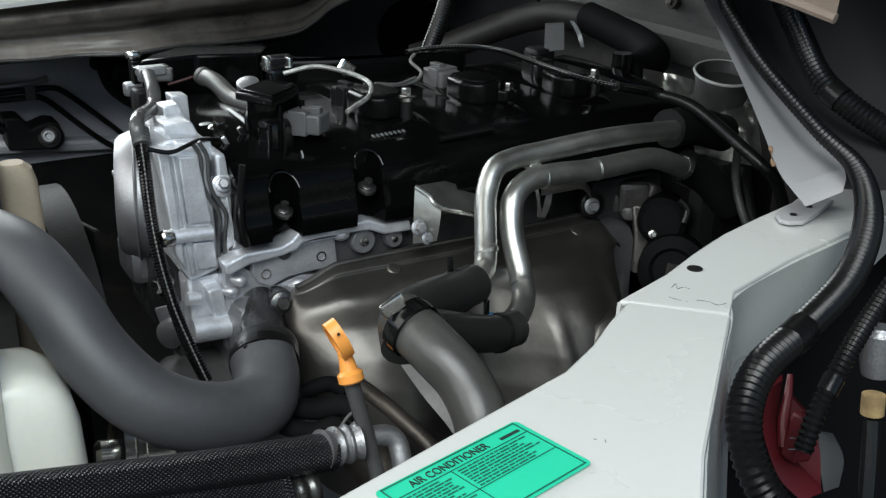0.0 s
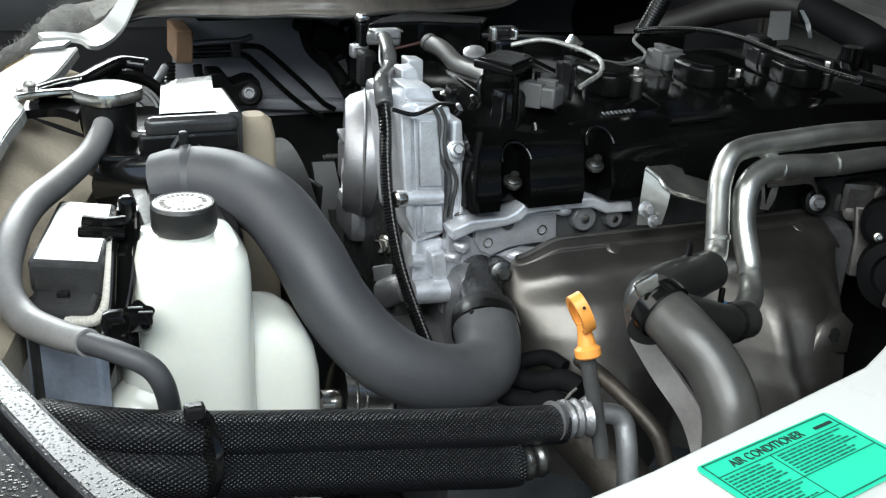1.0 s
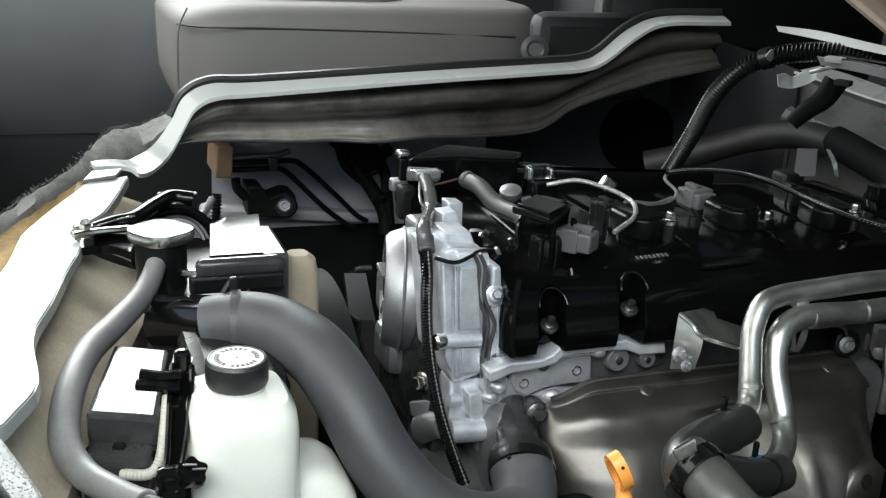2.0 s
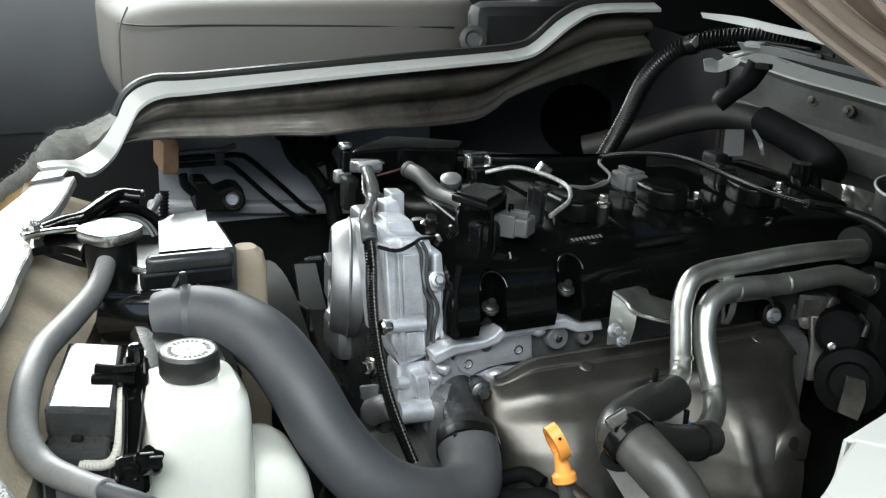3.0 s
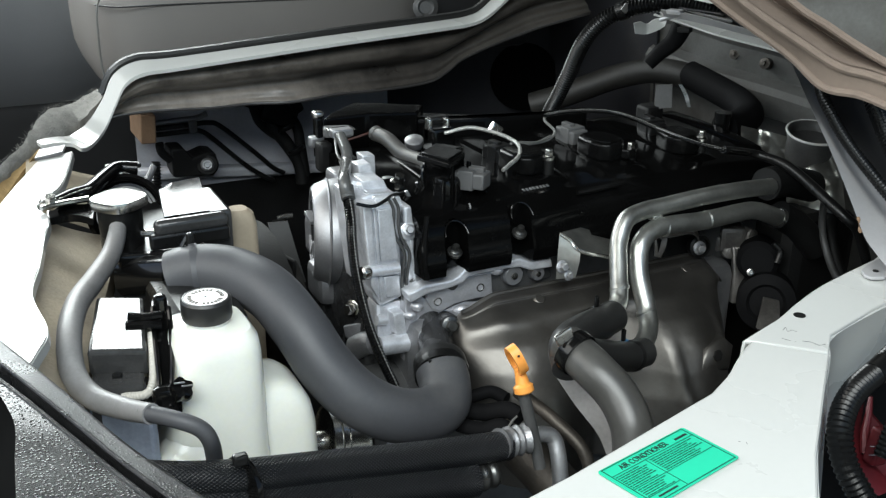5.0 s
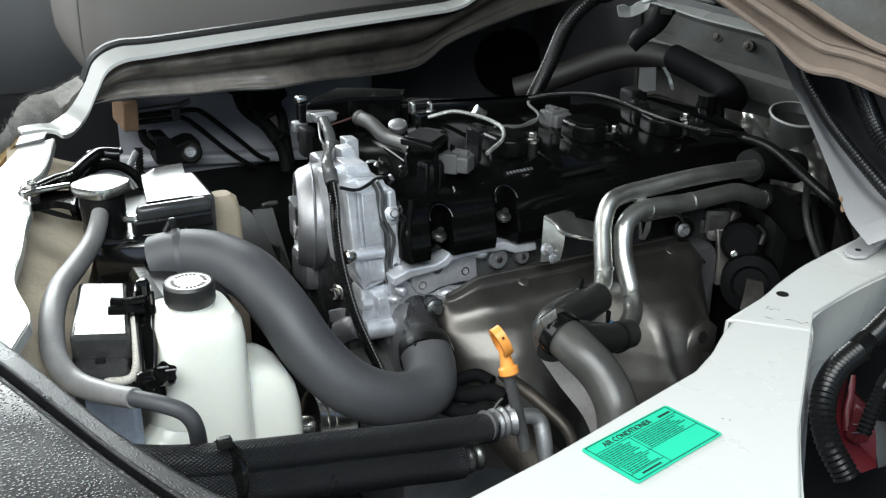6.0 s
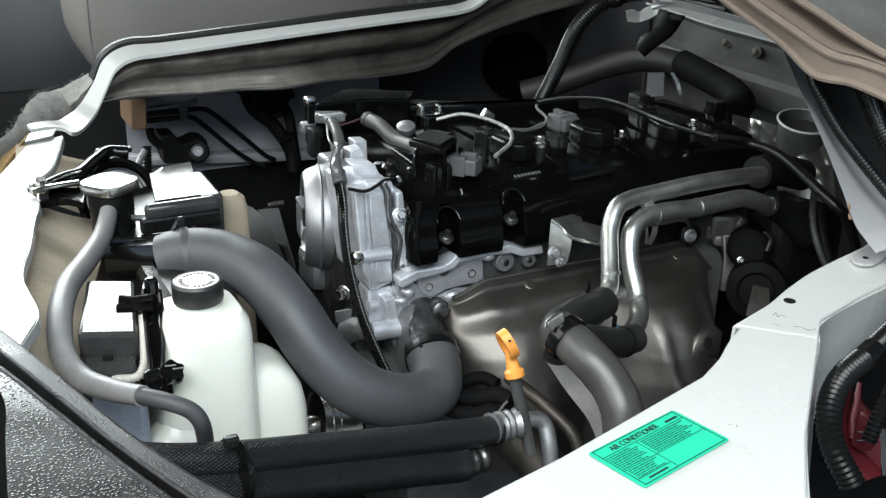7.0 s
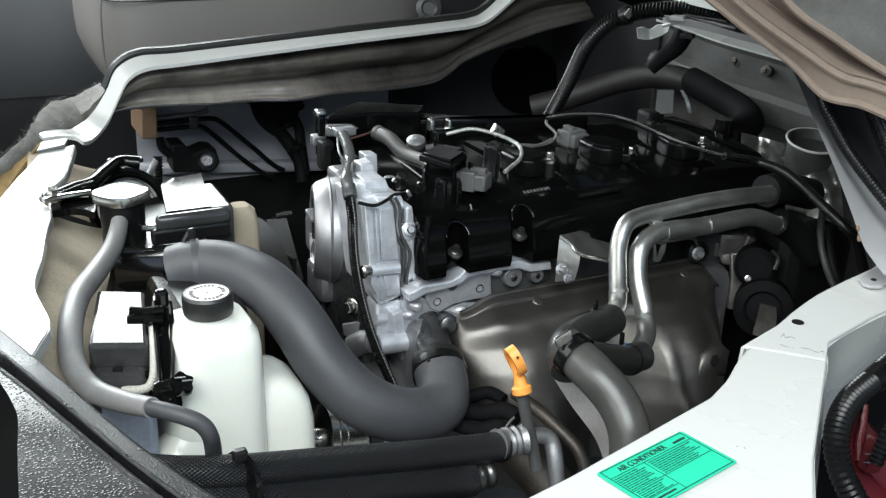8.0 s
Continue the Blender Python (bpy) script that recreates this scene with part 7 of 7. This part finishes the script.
# sheet added to keep the space behind the harness dark
solid("dark_backing", strip([(0.314, -0.297, 0.744), (0.259, -0.316, 0.686), (0.200, -0.345, 0.599)], [(0.534, -0.261, 0.808), (0.505, -0.322, 0.664), (0.476, -0.374, 0.512)], (0.006, 0.006, 0), 4), CABIN, (0.348, -0.354, 0.582), "black sheet filling the dark area behind the harness", "trim", kind="structure")
bs = thing("bulb_socket", (0.38, -0.4, 0.7), "small socket with yellow band on a thin cable", "socket")
part("socket", lathe([(0.010, 0), (0.012, 0.01), (0.012, 0.03), (0.008, 0.035)], (0.266, -0.412, 0.759), (0, 0.1, 1), 16), CAST_DULL, bs)
part("band", lathe([(0.008, 0), (0.008, 0.014)], (0.259, -0.419, 0.734), (0, 0.1, 1), 16), OCHRE, bs)
part("cable", tube([(0.258, -0.420, 0.730), (0.253, -0.427, 0.708), (0.244, -0.438, 0.672)], 0.006, 10), SATIN_BLACK, bs)

sr = thing("seat_rail", (0.589, -0.098, 0.907), "pale grey seat rail with rounded covers beside the pillar", "seat rail")
part("rail", tube([(0.586, -0.038, 0.954), (0.585, -0.072, 0.932), (0.592, -0.107, 0.920), (0.608, -0.142, 0.919)], 0.008, 12), BULK, sr)
part("cover", box((0.583, -0.098, 0.900), (0.05, 0.05, 0.026), 0.011, Matrix.Rotation(radians(-20), 4, "Z")), BULK, sr)
part("cover", box((0.594, -0.133, 0.892), (0.05, 0.05, 0.03), 0.013), BULK, sr)
part("cover", box((0.556, -0.156, 0.875), (0.045, 0.04, 0.034), 0.012, Matrix.Rotation(radians(15), 4, "Y")), BULK, sr)
part("base", box((0.667, -0.095, 0.825), (0.2, 0.12, 0.12), 0.02), SEAT_DARK, sr)

# raised lid, seats and felt
lid = thing("raised_lid", (0.3, -0.2, 1.0), "raised brown padded engine lid with creased underside", "lid")
LE = [[(0.153, -0.025, 1.143), (0.198, -0.083, 1.094), (0.235, -0.133, 1.054), (0.266, -0.183, 1.020), (0.278, -0.220, 0.995), (0.293, -0.254, 0.992), (0.306, -0.302, 0.981)],
      [(0.155, -0.044, 1.157), (0.200, -0.103, 1.106), (0.235, -0.153, 1.064), (0.262, -0.199, 1.035), (0.278, -0.234, 1.017), (0.293, -0.262, 1.012), (0.302, -0.307, 1.005)],
      [(0.198, -0.019, 1.167), (0.244, -0.081, 1.111), (0.279, -0.132, 1.067), (0.308, -0.178, 1.040), (0.322, -0.212, 1.022), (0.328, -0.243, 1.015), (0.335, -0.286, 1.009)],
      [(0.198, -0.057, 1.179), (0.242, -0.119, 1.121), (0.273, -0.171, 1.069), (0.289, -0.207, 1.049), (0.298, -0.236, 1.035), (0.308, -0.272, 1.021), (0.318, -0.312, 1.013)],
      [(0.08 + 0.044 * k, -0.02 - 0.075 * k, 1.5) for k in range(7)]]
for k in range(4):
    part("fold", strip(LE[k], LE[k + 1], (0.006, 0.006, 0.004), 6), LID if k < 3 else BULK, lid, "" if k < 3 else "pale upper cover")
    part("crease", tube(LE[k], 0.004, 8), LID, lid)
# unseen block added to keep light off the rear right
part("shade_block", plate([(0.02, 0.16), (0.16, -0.10), (0.30, -0.42), (0.98, -0.50), (0.98, 0.48), (0.06, 0.48)], 1.24, 1.52, 0.02), SEAT_DARK, lid, "unseen dark block added above the lid to shade the rear")
seat = thing("seat", (0.07, 0.95, 0.62), "grey vinyl front seat beyond the engine opening", "seat")
cushion = part("cushion", loft([(0.085, 0.98, 0.797, 0.280, 0.205), (0.078, 0.98, 0.83, 0.291, 0.216), (0.074, 0.98, 0.86, 0.297, 0.222), (0.074, 0.98, 0.89, 0.299, 0.225)] + [(0.075 + 0.03 * (1 - math.cos(a)), 0.98, 0.957 + 0.040 * math.sin(a), 0.302 - 0.048 * (1 - math.cos(a)), 0.226 - 0.046 * (1 - math.cos(a))) for a in (math.pi / 2 * k / 9 for k in range(10))] + [(0.105, 0.985, 0.999, 0.20, 0.13)], 96, 6), SEAT, seat, sharp=60)
part("seam", tube([(-0.224, 0.80, 0.962), (-0.19, 0.7575, 0.963), (-0.1, 0.7545, 0.963), (0.1, 0.7545, 0.960), (0.3, 0.757, 0.955)], 0.0014, 8), SEAT_DARK, cushion)
part("piping", tube([(-0.222, 0.785, 0.835), (-0.226, 0.785, 0.872), (-0.2265, 0.783, 0.92), (-0.224, 0.785, 0.958), (-0.21, 0.80, 0.985)], 0.0016, 8), PALE_WIRE, cushion, "pale edge piping")
part("bolster", loft([(-0.02, 1.0, 0.985, 0.17, 0.17), (-0.02, 1.0, 1.006, 0.17, 0.17), (-0.018, 1.0, 1.017, 0.155, 0.155), (-0.015, 1.0, 1.022, 0.12, 0.12)], 64, 5), SEAT, seat, sharp=60)
part("side_trim", box((0.42, 0.72, 0.93), (0.22, 0.05, 0.14), 0.02), SEAT_DARK, seat, "dark plastic hinge trim")
part("pivot_bolt", lathe([(0.020, 0), (0.022, 0.006), (0.014, 0.010), (0.010, 0.006)], (0.30, 0.685, 0.945), (-0.3, -1, 0.2), 24), GREY_PLUG, seat)
rear_seat = thing("seat", (0.75, 0.9, 0.9), "dark grey folded seat back", "seat")
part("backrest", loft([(0.75, 0.9, 0.95, 0.3, 0.2), (0.75, 0.9, 1.25, 0.3, 0.2), (0.75, 0.92, 1.3, 0.26, 0.16)], 40, 6), SEAT_DARK, rear_seat)
part("hinge_arm", box((0.47, 0.76, 0.98), (0.05, 0.03, 0.16), 0.008), GREY_PLUG, rear_seat)
FE_IN = [(-0.490, 0.317, 0.785), (-0.459, 0.355, 0.801), (-0.425, 0.403, 0.814), (-0.392, 0.460, 0.820), (-0.356, 0.515, 0.824), (-0.322, 0.559, 0.827), (-0.287, 0.603, 0.831), (-0.254, 0.632, 0.853)]
FE_OUT = [(-0.491, 0.343, 0.793), (-0.459, 0.381, 0.808), (-0.425, 0.428, 0.820), (-0.384, 0.494, 0.829), (-0.358, 0.566, 0.837), (-0.335, 0.616, 0.844), (-0.296, 0.656, 0.843), (-0.253, 0.677, 0.855)]
felt = thing("felt_edge", (-0.392, 0.460, 0.820), "frayed grey felt edge of the carpet", "felt")
frnd = random.Random(8)
fb_ = strip(FE_IN, FE_OUT, 0.010, 10)
for v in fb_.verts:
    v.co += Vector((noise.noise(v.co * 60), noise.noise(v.co * 60 + Vector((3, 1, 2))), noise.noise(v.co * 45 + Vector((7, 5, 1))))) * 0.003
part("sheet", fb_, FELT, felt, sharp=80)
fl, fo = catmull(FE_OUT, 20), catmull(FE_IN, 20)
fbm = bmesh.new()
for k in range(420):
    i = frnd.randrange(len(fl))
    f = frnd.random() ** 2
    p = fl[i].lerp(fo[min(i, len(fo) - 1)], f) + Vector((0, 0, 0.002))
    d = Vector((frnd.uniform(-1, 1), frnd.uniform(-0.6, 1), frnd.uniform(0.1, 1.1))).normalized() * frnd.uniform(0.003, 0.008)
    tube([p, p + d * 0.5, p + d + Vector((frnd.uniform(-1, 1), frnd.uniform(-1, 1), 0)) * 0.003], 0.00018, 3, 1, bm=fbm)
tagged(part("fringe", fbm, FELT, felt, "loose grey fibres"), kind="stuff")

solid("insulation", strip([(-0.487, 0.229, 0.765), (-0.454, 0.277, 0.779), (-0.437, 0.340, 0.784), (-0.403, 0.423, 0.801), (-0.363, 0.494, 0.821)], [(-0.491, 0.328, 0.784), (-0.459, 0.365, 0.797), (-0.425, 0.413, 0.809), (-0.392, 0.470, 0.816), (-0.356, 0.525, 0.820)], 0.006), OCHRE, (-0.437, 0.340, 0.784), "torn ochre insulation under the felt", "insulation")
solid("cabin_step", box((-0.75, 0.5, 0.72), (0.42, 1.6, 0.2), 0.02), CABIN, (-0.75, 0.5, 0.6), "black rubber covered cabin step", "step", kind="structure")

# near left corner: textured black trim
trim = thing("corner_trim", (-0.42, -0.35, 0.85), "textured black plastic corner trim with a bright ridge", "trim")
TI = [(-0.475, -0.112, 0.856), (-0.450, -0.184, 0.853), (-0.428, -0.245, 0.849), (-0.405, -0.316, 0.846), (-0.376, -0.387, 0.843), (-0.354, -0.428, 0.842), (-0.325, -0.469, 0.841)]
TM = [(-0.480, -0.198, 0.864), (-0.457, -0.253, 0.860), (-0.436, -0.305, 0.855), (-0.413, -0.363, 0.850), (-0.386, -0.429, 0.847), (-0.366, -0.469, 0.846), (-0.339, -0.508, 0.845)]
TO = [(-0.471, -0.249, 0.865), (-0.467, -0.269, 0.863), (-0.465, -0.293, 0.861), (-0.469, -0.328, 0.858), (-0.473, -0.372, 0.855), (-0.476, -0.410, 0.852), (-0.480, -0.455, 0.850)]
def between(a, b, f, dz):
    return [tuple(p[k] * (1 - f) + q[k] * f + (dz if k == 2 else 0) for k in range(3)) for p, q in zip(a, b)]


T1, T2, T3 = between(TI, TM, 0.55, 0.0), between(TI, TM, 0.66, -0.012), between(TI, TM, 0.88, -0.010)
part("inner_slope", strip(TI, T1, 0.006), EDGE_BLACK, trim)
part("groove_side", strip(T1, T2, 0.006), EDGE_BLACK, trim)
part("groove", strip(T2, T3, 0.006), SPECK_BLACK, trim)
part("groove_side", strip(T3, TM, 0.006), EDGE_BLACK, trim)
part("outer_sheet", strip(TM, TO, 0.006), SPECK_BLACK, trim)
part("ridge", tube([(p[0], p[1], p[2] - 0.001) for p in TM], 0.0022, 10), EDGE_BLACK, trim)
part("inner_ridge", tube([(p[0], p[1], p[2] - 0.001) for p in T1], 0.0018, 10), EDGE_BLACK, trim)
# sheet added in near black to give the dark outside the trim
part("outer_fall", strip(TO, [(p[0] - 0.10, p[1] - 0.03, p[2] - 0.10) for p in TO], 0.006), HOLE, trim, "black sheet added for the shade beyond the trim")
part("edge_bead", tube([(p[0], p[1], p[2] - 0.003) for p in TI], 0.003, 8), EDGE_BLACK, trim)

# ---- label ----
lab = thing("service_label", (-0.11, -0.49, 0.8485), "green air conditioner service label stuck on the white sill", "label")
L1, L2, L3 = Vector((-0.153, -0.481, 0.849)), Vector((-0.072, -0.463, 0.849)), Vector((-0.070, -0.508, 0.849))
LU, LV = L2 - L1, L3 - L2
lw, lh = LU.length, LV.length
LX = LU.normalized()
LY = Vector((-LX.y, LX.x, 0))
LM = Matrix.Translation(L1 - LY * lh) @ Matrix(((LX.x, LY.x, 0, 0), (LX.y, LY.y, 0, 0), (0, 0, 1, 0), (0, 0, 0, 1)))


def rounded(w, h, r, n=5):
    out = []
    for cx, cy, a0 in ((w - r, r, -90), (w - r, h - r, 0), (r, h - r, 90), (r, r, 180)):
        out += [(cx + r * math.cos(radians(a0 + 90 * k / n)), cy + r * math.sin(radians(a0 + 90 * k / n))) for k in range(n + 1)]
    return out


part("foil", plate(rounded(lw, lh, 0.0025), -0.0002, 0.0004, 0, LM), GREEN, lab)


def bar(x0, y0, x1, y1):
    return plate([(x0 * lw, y0 * lh), (x1 * lw, y0 * lh), (x1 * lw, y1 * lh), (x0 * lw, y1 * lh)], 0.0005, 0.0007, 0, LM)


for b in ((.03, .965, .97, .98), (.03, .03, .97, .045), (.03, .03, .038, .98), (.962, .03, .97, .98), (.03, .775, .97, .785), (.40, .05, .405, .78), (.03, .40, .97, .409), (.03, .165, .40, .174)):
    part("rule", bar(*b), INK_GREEN, lab)
rnd = random.Random(4)


def words(x0, x1, y, h):
    """One line of small print, as bars with gaps between the words."""
    x = x0
    while x < x1 - 0.02:
        w = min(rnd.uniform(0.015, 0.07), x1 - x)
        part("text_line", bar(x, y, x + w, y + h), INK_GREEN, lab)
        x += w + 0.009


for k in range(8):
    words(.05, .05 + rnd.uniform(.24, .33), 0.725 - 0.042 * k, .017)
    words(.43, .43 + rnd.uniform(.40, .51), 0.725 - 0.042 * k, .017)
for k in range(5):
    words(.06, .06 + rnd.uniform(.2, .3), .355 - .042 * k, .016)
part("text_line", bar(.80, .83, .94, .87), INK, lab)
part("text_line", bar(.12, .09, .33, .12), INK, lab)
cu = bpy.data.curves.new("t", "FONT")
cu.body, cu.size, cu.extrude = "AIR CONDITIONER", 0.0062, 0.0002
tmp = bpy.data.objects.new("t", cu)
scene.collection.objects.link(tmp)
bpy.context.view_layer.update()
tm = bpy.data.meshes.new_from_object(tmp.evaluated_get(bpy.context.evaluated_depsgraph_get()))
bpy.data.objects.remove(tmp)
tbm = bmesh.new()
tbm.from_mesh(tm)
tw_ = max(v.co.x for v in tbm.verts)
bmesh.ops.scale(tbm, vec=(lw * 0.54 / tw_, 1.05, 1), verts=tbm.verts)
bmesh.ops.translate(tbm, vec=(lw * 0.17, lh * 0.82, 0.0006), verts=tbm.verts)
tbm.transform(LM)
part("title", tbm, INK, lab, "bold title lettering")
